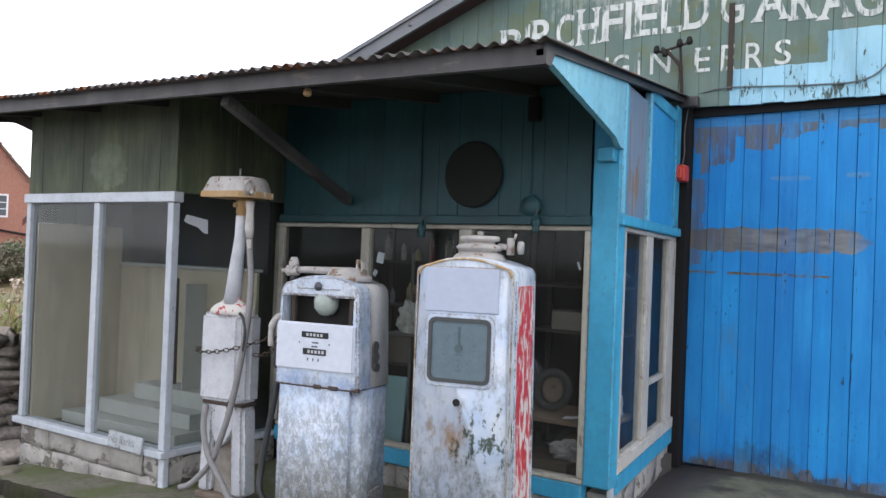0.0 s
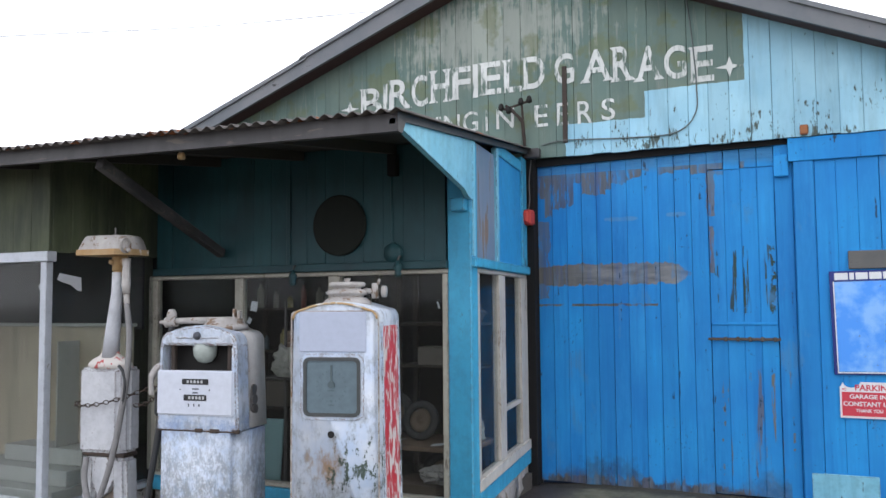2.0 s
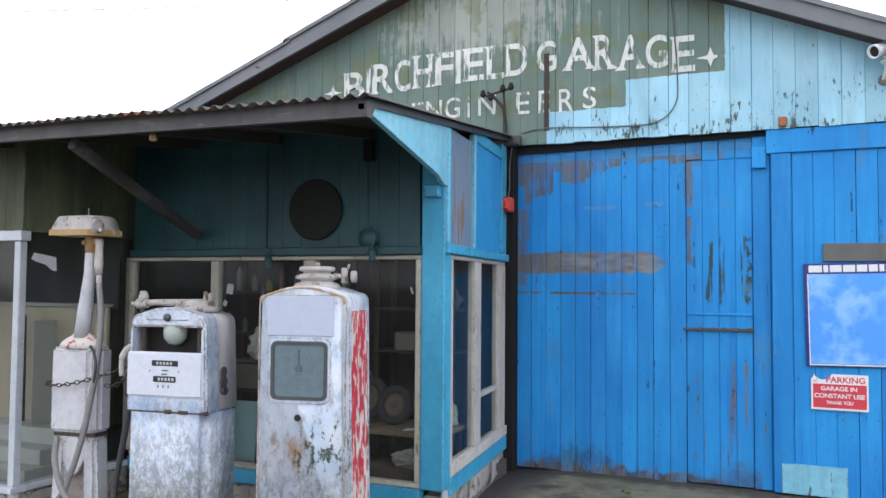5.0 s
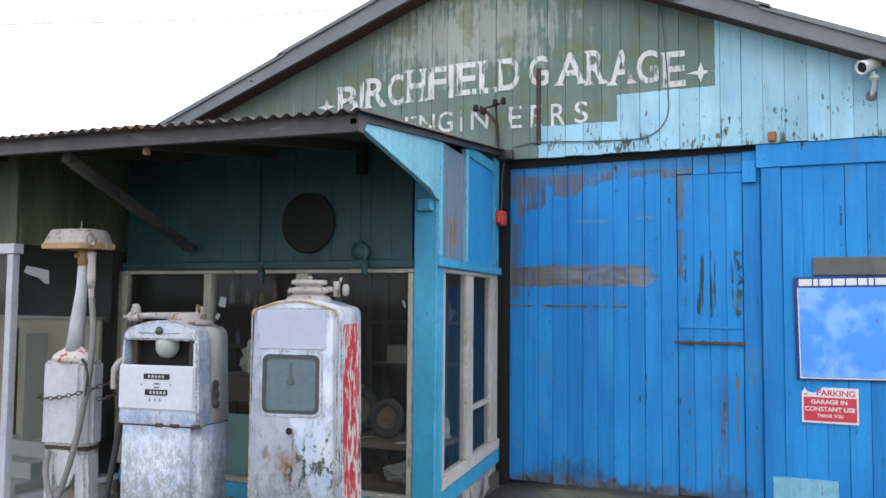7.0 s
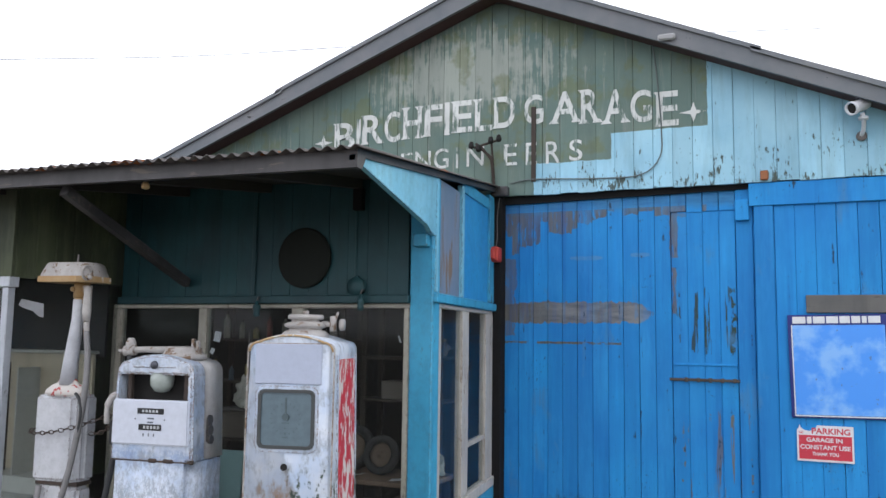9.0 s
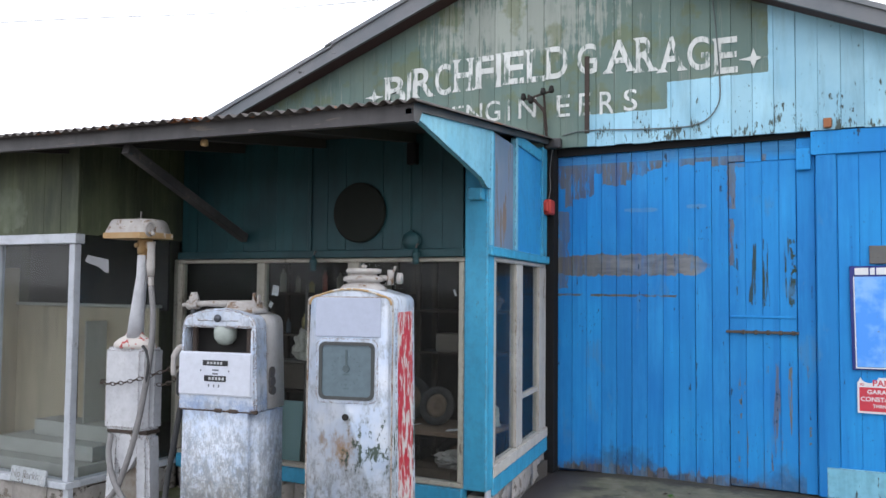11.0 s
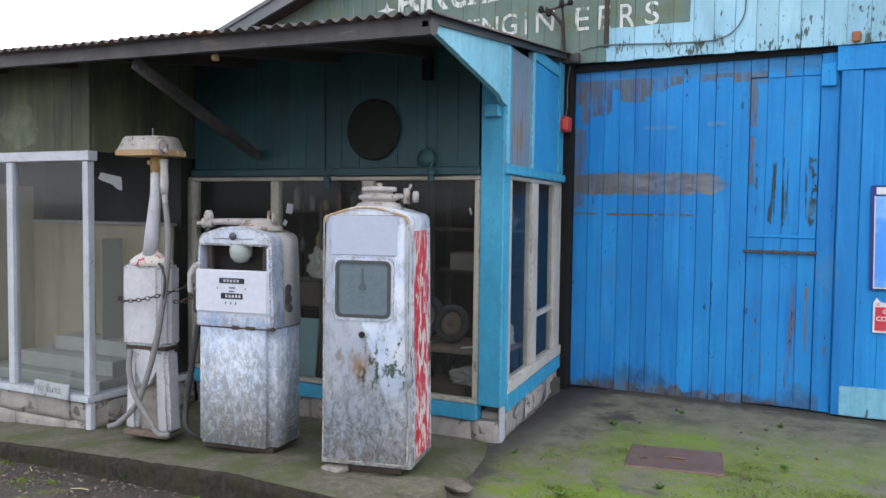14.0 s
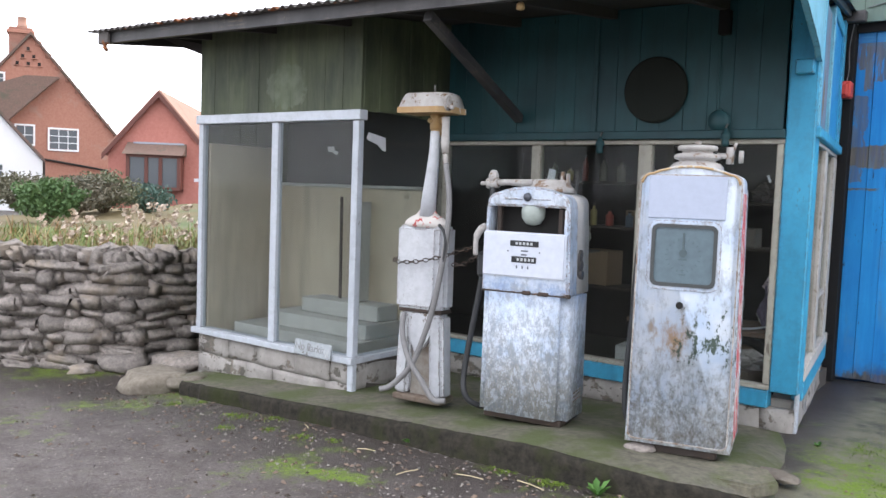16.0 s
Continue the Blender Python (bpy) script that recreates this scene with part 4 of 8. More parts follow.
def kiosk_roof():
    roof = empty("roof", (-3.6, 3.36, 2.4), "rusty corrugated iron canopy roof with weathered timber fascia", "roof", kind="structure")
    x0, x1, pitch = -6.16, -1.05, 0.076

    def fan(bm):
        """The open end of the roof runs back at the flank's angle."""
        for v in bm.verts:
            v.co.x = x0 + (v.co.x - x0) * (x1 - 0.125 * (v.co.y - 3.37) - x0) / (x1 - x0)
        return bm

    sheets = 8
    for s in range(sheets):
        a, b = x0 + (x1 - x0) * s / sheets, x0 + (x1 - x0) * (s + 1) / sheets + 0.03
        bm = bmesh.new()
        n = int((b - a) / pitch * 8)
        dz = 0.004 * (s % 2)
        lip = 0.02 * noise.noise((s * 3.1, 0, 0))
        rows = []
        for k in range(n + 1):
            x = a + (b - a) * k / n
            w = 0.0105 * math.sin(2 * math.pi * x / pitch)
            col = []
            for y, t in ((3.30 + lip, 0), (4.7, 0), (6.38, 0), (6.38, 1), (4.7, 1), (3.30 + lip, 1)):
                col.append(bm.verts.new((x, y, roof_z(x, y) + 0.006 + w + dz - 0.003 * t)))
            rows.append(col)
        for c, d in zip(rows, rows[1:]):
            for k in range(6):
                j = (k + 1) % 6
                bm.faces.new((c[k], d[k], d[j], c[j]))
        part("corrugated_sheet", fan(bm), ROOF_TIN, roof, smooth=True)
    bm = bmesh.new()
    for k in range(5):
        a, b = x0 + 0.06 + (x1 - x0 - 0.09) * k / 5, x0 + 0.06 + (x1 - x0 - 0.09) * (k + 1) / 5
        for q, r in ((a, b),):
            prism(bm, [(q, eave_z(q) - 0.085), (r, eave_z(r) - 0.085), (r, eave_z(r)), (q, eave_z(q))], "y", 3.36, 3.40)
    part("fascia", fan(bm), DARK_TIMBER, roof, "dark weathered timber fascia")
    # boarded soffit and the rafter ends
    bm = bmesh.new()
    o = [(x0 + 0.06, 0), (x1 - 0.05, 0)]
    vs = []
    for x in (x0 + 0.06, x1 - 0.05):
        for y in (3.402, 6.36):
            vs.append([bm.verts.new((x, y, roof_z(x, y) - d)) for d in (0.005, 0.022)])
    a, b, c, d = vs
    for f in ((a[0], b[0], d[0], c[0]), (a[1], b[1], d[1], c[1]), (a[0], c[0], c[1], a[1]), (b[0], d[0], d[1], b[1]), (a[0], b[0], b[1], a[1]), (c[0], d[0], d[1], c[1])):
        bm.faces.new(f)
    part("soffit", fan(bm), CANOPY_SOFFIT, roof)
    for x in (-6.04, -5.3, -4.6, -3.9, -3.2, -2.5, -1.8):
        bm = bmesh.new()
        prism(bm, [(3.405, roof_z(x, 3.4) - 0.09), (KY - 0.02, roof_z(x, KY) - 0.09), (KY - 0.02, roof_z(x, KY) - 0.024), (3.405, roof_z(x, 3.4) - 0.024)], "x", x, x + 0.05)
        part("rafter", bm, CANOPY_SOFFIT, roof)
    # edge boards
    for x in (x1 - 0.075,):
        bm = bmesh.new()
        prism(bm, [(3.36, eave_z(x) - 0.085), (3.42, eave_z(x) - 0.085), (3.47, roof_z(x, 3.47) - 0.035), (6.36, roof_z(x, 6.36) - 0.035), (6.36, roof_z(x, 6.36) + 0.004), (3.36, eave_z(x) + 0.004)], "x", x + 0.045, x + 0.07)
        part("verge_board", fan(bm), DARK_TIMBER, roof, "dark weathered timber verge board")
    # broken gutter end and bracket at the far corner
    bm = bmesh.new()
    block(bm, -6.06, -5.93, 3.325, 3.358, 2.33, 2.42, 0.008)
    rod(bm, curve_points([(-5.97, 3.34, 2.35), (-5.985, 3.34, 2.31), (-5.96, 3.34, 2.285)], 4), 0.015, 8)
    part("gutter_end", bm, ROOF_TIN, roof, "rusted broken gutter end")
    bm = bmesh.new()
    prism(bm, [(-5.95, roof_z(-5.95, 3.8) - 0.03), (-5.37, roof_z(-5.4, 3.8) - 0.20), (-5.37, roof_z(-5.4, 3.8) - 0.12), (-5.88, roof_z(-5.9, 3.8) - 0.024)], "y", 3.78, 3.83)
    part("bracket", bm, CANOPY_SOFFIT, roof)
    # timber stay from the wall to the eave
    bm = bmesh.new()
    a, b = Vector((-3.0, 3.45, eave_z(-3.0) - 0.10)), Vector((-3.13, KY - 0.03, 1.83))
    w = (b - a).normalized()
    m = Matrix.Translation((a + b) / 2) @ w.to_track_quat("Y", "Z").to_matrix().to_4x4()
    ln = (b - a).length
    block(bm, -0.028, 0.028, -ln / 2, ln / 2, -0.03, 0.03, 0.005, m)
    part("stay", bm, DARK_TIMBER, roof, "slanting dark timber stay")


kiosk_roof()


def kiosk_inside():
    # Brown kept very dark so the colour carries the unlit room's shade.
    dark = plain("shade_darkened_brown_boarding", (0.034, 0.03, 0.026), 0.9)
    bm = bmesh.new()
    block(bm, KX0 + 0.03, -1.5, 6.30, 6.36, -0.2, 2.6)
    tagged(rest("wall_back", bm, dark), "brown boarded kiosk back wall, colour darkened for shade", "wall", kind="structure")
    bm = bmesh.new()
    block(bm, KX0 + 0.03, BX1 - 0.01, BY + 0.145, KY, -0.1, 0.17)
    block(bm, KX0 + 0.03, KX1 - 0.17, KY + 0.16, 6.29, -0.1, 0.14)
    tagged(rest("floor", bm, plain("dusty_floor_boards", (0.07, 0.062, 0.052), 0.9)), "dusty dark kiosk floor boards", "floor", kind="structure")
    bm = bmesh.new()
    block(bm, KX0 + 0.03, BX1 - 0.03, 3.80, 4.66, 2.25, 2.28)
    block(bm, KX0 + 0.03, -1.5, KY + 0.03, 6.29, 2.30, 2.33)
    tagged(rest("ceiling", bm, dark), "brown boarded kiosk ceiling, colour darkened for shade", "ceiling", kind="structure")


kiosk_inside()


# ---- pump materials ----
def pump_paint(name, rust_x, flake_low, flake_high, ochre=0.2, waist=0.0, pit=(0.21, 0.25, 0.29)):
    """Chalky white enamel; it flakes to grey and brown towards the foot where damp has lifted it."""
    g = Nodes(name)
    fine, mid, broad = g.noise(g.pos, 110, 6, 0.7), g.noise(g.scaled(22, 22, 12), 1.0, 9, 0.72), g.noise(g.pos, 4.5, 5)
    z = g.axis(2)
    col = g.mix(g.step(broad, 0.35, 0.65), (0.38, 0.465, 0.6), (0.54, 0.575, 0.625))
    blue = g.step(g.noise(g.scaled(9, 9, 4), 1.0, 7, 0.7), 0.5, 0.68)
    col = g.mix(g.math("MULTIPLY", blue, 0.45), col, (0.33, 0.4, 0.53))
    low = g.step(g.math("SUBTRACT", flake_high, z), 0.0, flake_high - flake_low)
    # chalky blotches that thicken towards the foot
    blotch = g.step(g.math("ADD", mid, g.math("MULTIPLY", low, 0.13)), 0.5, 0.62)
    col = g.mix(g.math("MULTIPLY", blotch, 0.85), col, g.mix(g.step(broad, 0.4, 0.6), (0.235, 0.25, 0.255), (0.31, 0.34, 0.39)))
    if waist:
        stain = g.math("MULTIPLY", g.step(z, waist - 0.1, waist), g.math("SUBTRACT", 1.0, g.step(z, waist + 0.02, waist + 0.1)))
        col = g.mix(g.math("MULTIPLY", stain, g.math("MULTIPLY", g.step(g.noise(g.scaled(9, 9, 14), 1.0, 6, 0.7), 0.4, 0.62), 0.75)), col, (0.17, 0.25, 0.42))
    lost = g.step(g.math("ADD", g.math("ADD", g.math("MULTIPLY", low, 0.22), g.math("MULTIPLY", broad, 0.45)), g.math("MULTIPLY", g.noise(g.scaled(11, 11, 9), 1.0, 8, 0.75), 0.6)), 0.6, 0.78)
    under = g.mix(g.step(g.noise(g.pos, 38, 7, 0.75), 0.36, 0.64), (0.16, 0.15, 0.125), (0.42, 0.41, 0.37))
    under = g.mix(g.math("MULTIPLY", g.step(g.noise(g.pos, 7, 4), 0.52, 0.66), ochre), under, (0.26, 0.2, 0.11))
    col = g.mix(g.math("MULTIPLY", g.math("MULTIPLY", lost, low), 0.85), col, under)
    specks = g.step(g.math("ADD", g.math("MULTIPLY", fine, 0.5), g.math("MULTIPLY", broad, 0.5)), 0.645, 0.665)
    col = g.mix(specks, col, (0.09, 0.09, 0.075))
    flecks = g.math("ADD", g.math("MULTIPLY", g.noise(g.scaled(34, 34, 20), 1.0, 8, 0.7), 0.6), g.math("MULTIPLY", g.noise(g.scaled(95, 95, 60), 1.0, 5, 0.7), 0.4))
    worn_low = g.step(g.math("ADD", low, g.math("MULTIPLY", g.math("SUBTRACT", broad, 0.5), 1.2)), 0.1, 0.5)
    pitted = g.math("MULTIPLY", g.math("SUBTRACT", 1.0, g.step(flecks, 0.42, 0.47)), worn_low)
    col = g.mix(g.math("MULTIPLY", pitted, 0.7), col, pit)
    lime = g.math("MULTIPLY", g.step(flecks, 0.515, 0.55), worn_low)
    col = g.mix(g.math("MULTIPLY", lime, 0.65), col, (0.58, 0.64, 0.73))
    drip = g.step(g.noise(g.scaled(34, 34, 1.1), 1.0, 6, 0.7), 0.52, 0.68)
    col = g.mix(g.math("MULTIPLY", drip, 0.22), col, (0.24, 0.25, 0.25))
    bare = g.math("MULTIPLY", g.edge(0.014), g.step(g.noise(g.pos, 40, 6, 0.7), 0.46, 0.52))
    col = g.mix(bare, col, g.mix(g.step(fine, 0.4, 0.6), (0.08, 0.05, 0.035), (0.22, 0.14, 0.09)))
    if rust_x is not None:
        def spot(cx, cz, r):
            dx, dz = g.math("SUBTRACT", g.axis(0), cx), g.math("SUBTRACT", z, cz)
            d = g.math("SQRT", g.math("ADD", g.math("MULTIPLY", dx, dx), g.math("MULTIPLY", dz, dz)))
            return g.math("SUBTRACT", 1.0, g.math("DIVIDE", d, r))
        rust = g.step(g.math("ADD", spot(rust_x, 0.68, 0.13), g.math("MULTIPLY", g.math("SUBTRACT", mid, 0.5), 3.5)), 0.25, 1.0)
        col = g.mix(g.math("MULTIPLY", rust, 0.8), col, (0.33, 0.19, 0.08))
        green = g.step(g.math("ADD", spot(rust_x + 0.18, 0.66, 0.2), g.math("MULTIPLY", g.math("SUBTRACT", mid, 0.5), 6.0)), 0.75, 0.9)
        col = g.mix(green, col, (0.06, 0.085, 0.07))
    return g.done(col, 0.6, g.math("SUBTRACT", g.math("MULTIPLY", fine, 0.4), g.math("MULTIPLY", blotch, 0.6)), 0.0022)


ENAMEL_B = pump_paint("flaking_white_enamel", None, 0.2, 0.95, 0.2, 0.82)
ENAMEL_C = pump_paint("rust_spotted_white_enamel", -1.57, 0.1, 0.7, 0.75, 0.0, (0.15, 0.14, 0.125))
ENAMEL_A = worn("cracked_white_enamel", (0.42, 0.43, 0.46), (0.52, 0.53, 0.55), (0.13, 0.1, 0.08), 0.36, (14, 14, 8), mottled=6.0, streaks=0.0, edges=0.012)
CHALKY = worn("chalky_clean_white_enamel", (0.41, 0.47, 0.57), (0.54, 0.55, 0.57), (0.2, 0.15, 0.1), 0.38, (8, 8, 8), mottled=5.0, streaks=0.0, edges=0.012)
CREAM_ENAMEL = worn("yellowed_white_enamel", (0.5, 0.49, 0.48), (0.43, 0.42, 0.41), (0.2, 0.13, 0.08), 0.37, (12, 12, 5), mottled=5.0, streaks=0.25, edges=0.014)
GREY_WHITE = worn("grimy_white_casting", (0.44, 0.42, 0.4), (0.34, 0.32, 0.3), (0.18, 0.12, 0.08), 0.44, (22, 22, 22), mottled=10.0, streaks=0.0, edges=0.012)
RED_FLAKE = worn("flaking_red_over_white_enamel", (0.5, 0.02, 0.03), (0.45, 0.025, 0.035), (0.54, 0.5, 0.48), 0.495, (34, 34, 12), mottled=9.0, streaks=0.0)
RUSTY = worn("orange_rusted_enamel", (0.36, 0.22, 0.09), (0.42, 0.3, 0.16), (0.5, 0.48, 0.45), 0.45, (10, 10, 10), mottled=8.0, streaks=0.0)
RUBBER = plain("perished_black_rubber", (0.025, 0.026, 0.028), 0.55)
GREY_HOSE = plain("perished_grey_hose", (0.2, 0.195, 0.195), 0.7, 0, 0.45)
BLACKISH = plain("dark_recess", (0.012, 0.011, 0.01), 0.8)
BROWN_METAL = worn("rusty_brown_metal", (0.04, 0.03, 0.025), (0.06, 0.042, 0.032), (0.1, 0.055, 0.03), 0.42, (30, 30, 30), 0.85, streaks=0.0)
DIAL_GREY = plain("dusty_grey_dial", (0.11, 0.155, 0.18), 0.35, 0.0, 0.4)
SIGN_WHITE = plain("sign_white", (0.62, 0.63, 0.66), 0.45, 0, 0.15)
IRON = plain("dull_grey_iron", (0.14, 0.13, 0.125), 0.6, 0.6)


def rounded_slab(outline, y0, y1, bevel, segments=3):
    bm = prism(bmesh.new(), outline, "y", y0, y1)
    bmesh.ops.recalc_face_normals(bm, faces=bm.faces)
    edges = [e for e in bm.edges if len({round(v.co.y, 5) for v in e.verts}) == 1]
    bmesh.ops.bevel(bm, geom=edges, offset=bevel, segments=segments, affect="EDGES", clamp_overlap=True)
    return bm


def disc(bm, cx, cy, cz, r, h, axis="z", sides=24, r2=None):
    m = Matrix.Translation((cx, cy, cz))
    if axis == "y":
        m = m @ Matrix.Rotation(radians(90), 4, "X")
    if axis == "x":
        m = m @ Matrix.Rotation(radians(90), 4, "Y")
    bmesh.ops.create_cone(bm, cap_ends=True, segments=sides, radius1=r, radius2=r if r2 is None else r2, depth=h, matrix=m)
    return bm


def turned(profile, sides=24, m=None):
    """A lathe shape from (radius, height) pairs."""
    bm = bmesh.new()
    rings = [[bm.verts.new((r * math.cos(2 * math.pi * k / sides), r * math.sin(2 * math.pi * k / sides), z)) for k in range(sides)] for r, z in profile]
    for a, b in zip(rings, rings[1:]):
        for k in range(sides):
            bm.faces.new((a[k], a[(k + 1) % sides], b[(k + 1) % sides], b[k]))
    bm.faces.new(rings[0])
    bm.faces.new(rings[-1])
    if m is not None:
        bm.transform(m)
    return bm


def put(ob_root, bm, name, material, label="", smooth=False, under=None):
    """A part made in its thing's own axes."""
    bm.transform(ob_root.matrix_basis)
    return part(name, bm, material, under or ob_root, label, smooth)


def arch(w0, w1, h_side, h_top, n=9, r=0.05):
    """Front outline of a pump: tapered sides, rounded shoulders, low arched top."""
    pts = [(-w0, 0.0), (w0, 0.0), (w1, h_side - r)]
    for k in range(1, 5):
        a = math.pi / 2 * k / 5
        pts.append((w1 - r + r * math.cos(a), h_side - r + r * math.sin(a)))
    for k in range(n):
        t = k / (n - 1)
        x = (w1 - r) * (1 - 2 * t)
        pts.append((x, h_side + (h_top - h_side) * (1 - (x / (w1 - r)) ** 2)))
    for k in range(4, 0, -1):
        a = math.pi / 2 * k / 5
        pts.append((-(w1 - r + r * math.cos(a)), h_side - r + r * math.sin(a)))
    pts.append((-w1, h_side - r))
    return pts


def frame_ring(w, h, t, cx, cz, y0, y1, r=0.02):
    """A flat rounded frame round an opening."""
    def loop(w2, h2, rr):
        out = []
        for sx, sz, a0 in ((1, 1, 0), (-1, 1, 90), (-1, -1, 180), (1, -1, 270)):
            for k in range(5):
                a = radians(a0 + 90 * k / 4)
                out.append((cx + sx * (w2 - rr) + rr * math.cos(a), cz + sz * (h2 - rr) + rr * math.sin(a)))
        return out
    bm = bmesh.new()
    o, i = loop(w / 2, h / 2, r), loop(w / 2 - t, h / 2 - t, max(0.004, r - t * 0.5))
    vs = [[bm.verts.new((x, y, z)) for x, z in ring] for ring, y in ((o, y1), (o, y0), (i, y0), (i, y1))]
    for a, b in zip(vs, vs[1:]):
        for k in range(len(o)):
            j = (k + 1) % len(o)
            bm.faces.new((a[k], a[j], b[j], b[k]))
    return bm


def pump_c():
    p = empty("petrol_pump", pose(-1.528, 3.578, 0.15, 0, 0, 12.7), "tall white petrol pump with dial, flaking red side, rust", "petrol pump", "petrol pumps")
    put(p, rounded_slab(arch(0.243, 0.222, 1.30, 1.335, r=0.045), 0.0, 0.42, 0.018), "body", ENAMEL_C, "white enamel, rust-spotted and flaking", True)
    edge = [(x * 0.985, -0.001, z - 0.008) for x, z in arch(0.243, 0.222, 1.30, 1.335, r=0.045)[2:]]
    put(p, rod(bmesh.new(), edge, 0.006, 6), "edge_bead", RUSTY, "rust-stained edge bead", True)
    put(p, frame_ring(0.46, 1.27, 0.006, 0, 0.655, -0.004, 0.004, 0.03), "door_seam", GREY_WHITE)
    put(p, block(bmesh.new(), -0.185, 0.165, -0.006, 0.004, 1.085, 1.285, 0.003), "top_panel", plain("lilac_grey_panel", (0.38, 0.42, 0.52), 0.5, 0, 0.15), "plain lilac-grey blanking panel")
    d = put(p, frame_ring(0.295, 0.29, 0.016, -0.012, 0.914, -0.016, 0.004, 0.03), "dial_frame", plain("dark_dial_surround", (0.05, 0.055, 0.055), 0.5), "dark rounded dial surround")
    put(p, frame_ring(0.33, 0.325, 0.02, -0.012, 0.914, -0.007, 0.004, 0.04), "dial_bezel", ENAMEL_C)
    put(p, block(bmesh.new(), -0.146, 0.122, -0.008, 0.002, 0.782, 1.046), "dial_face", DIAL_GREY, "dusty grey-green dial face", under=d)
    needle = bmesh.new()
    block(needle, -0.019, -0.009, -0.013, -0.0085, 0.93, 1.02, 0.001)
    disc(needle, -0.014, -0.012, 0.925, 0.018, 0.008, "y", 16)
    put(p, needle, "needle", plain("dark_grey_needle", (0.07, 0.1, 0.11), 0.5), "dark dial needle", under=d)
    marks = bmesh.new()
    for k in range(20):
        a = radians(18 * k)
        m = Matrix.Translation((-0.014 + 0.075 * math.sin(a), -0.0095, 0.915 + 0.075 * math.cos(a))) @ Matrix.Rotation(a, 4, "Y")
        block(marks, -0.002, 0.002, -0.0006, 0.0006, -0.006, 0.006, 0, m)
    for w, z in ((0.04, 0.895), (0.012, 0.87), (0.012, 0.845), (0.03, 0.825)):
        block(marks, -0.014 - w / 2, -0.014 + w / 2, -0.0102, -0.009, z - 0.003, z + 0.003)
    put(p, marks, "dial_mark", plain("faded_dial_marks", (0.08, 0.12, 0.13), 0.5), "faded dial marks", under=d)
    put(p, disc(bmesh.new(), -0.018, 0.0, 0.68, 0.017, 0.012, "y", 20), "lock_hole", BLACKISH, "round black lock hole")
    sidep = bmesh.new()
    prism(sidep, [(0.075, 0.03), (0.355, 0.03), (0.355, 1.21), (0.075, 1.21)], "x", 0.236, 0.246)
    for v in sidep.verts:
        v.co.x -= 0.021 * v.co.z / 1.25
    put(p, sidep, "side_panel", RED_FLAKE, "red side panel flaking to white")
    strip = bmesh.new()
    for y0, y1 in ((0.05, 0.072), (0.358, 0.378)):
        prism(strip, [(y0, 0.02), (y1, 0.02), (y1, 1.23), (y0, 1.23)], "x", 0.238, 0.250)
    for v in strip.verts:
        v.co.x -= 0.021 * v.co.z / 1.25
    put(p, strip, "side_bead", ENAMEL_C)
    m = Matrix.Translation((0.0, 0.2, 1.325)) @ Matrix.Diagonal((1, 1, 0.78, 1))
    put(p, turned([(0.125, -0.02), (0.125, 0.01), (0.11, 0.03), (0.085, 0.042), (0.085, 0.05), (0.108, 0.06), (0.112, 0.075), (0.1, 0.088), (0.072, 0.095), (0.072, 0.108), (0.092, 0.112), (0.095, 0.132), (0.085, 0.142), (0.02, 0.145)], 28, m), "globe_base", GREY_WHITE, "grimy white turned globe base", True)
    put(p, turned([(0.012, 0.14), (0.012, 0.15), (0.016, 0.153), (0.016, 0.165), (0.004, 0.17)], 12, m), "cap_bolt", GREY_WHITE)
    valve = bmesh.new()
    rod(valve, [(0.09, 0.2, 1.39), (0.16, 0.2, 1.385)], 0.014)
    rod(valve, [(0.15, 0.2, 1.35), (0.15, 0.2, 1.43)], 0.018)
    rod(valve, [(0.165, 0.2, 1.42), (0.175, 0.2, 1.45)], 0.007)
    disc(valve, 0.2, 0.2, 1.385, 0.03, 0.02, "x", 16)
    put(p, valve, "valve", GREY_WHITE, "small outlet valve", True)
    base = bmesh.new()
    block(base, -0.19, 0.18, 0.045, 0.37, -0.045, -0.001, 0.006)
    put(p, base, "base_frame", BROWN_METAL, "rusted base frame")
    pts = curve_points([(-0.22, 0.30, 1.15), (-0.262, 0.26, 0.95), (-0.275, 0.24, 0.6), (-0.29, 0.22, 0.25), (-0.27, 0.2, 0.06), (-0.2, 0.24, 0.0)], 8)
    hose = bmesh.new()
    rod(hose, pts, 0.016, 10)
    put(p, hose, "hose", RUBBER, "black rubber hose", True)


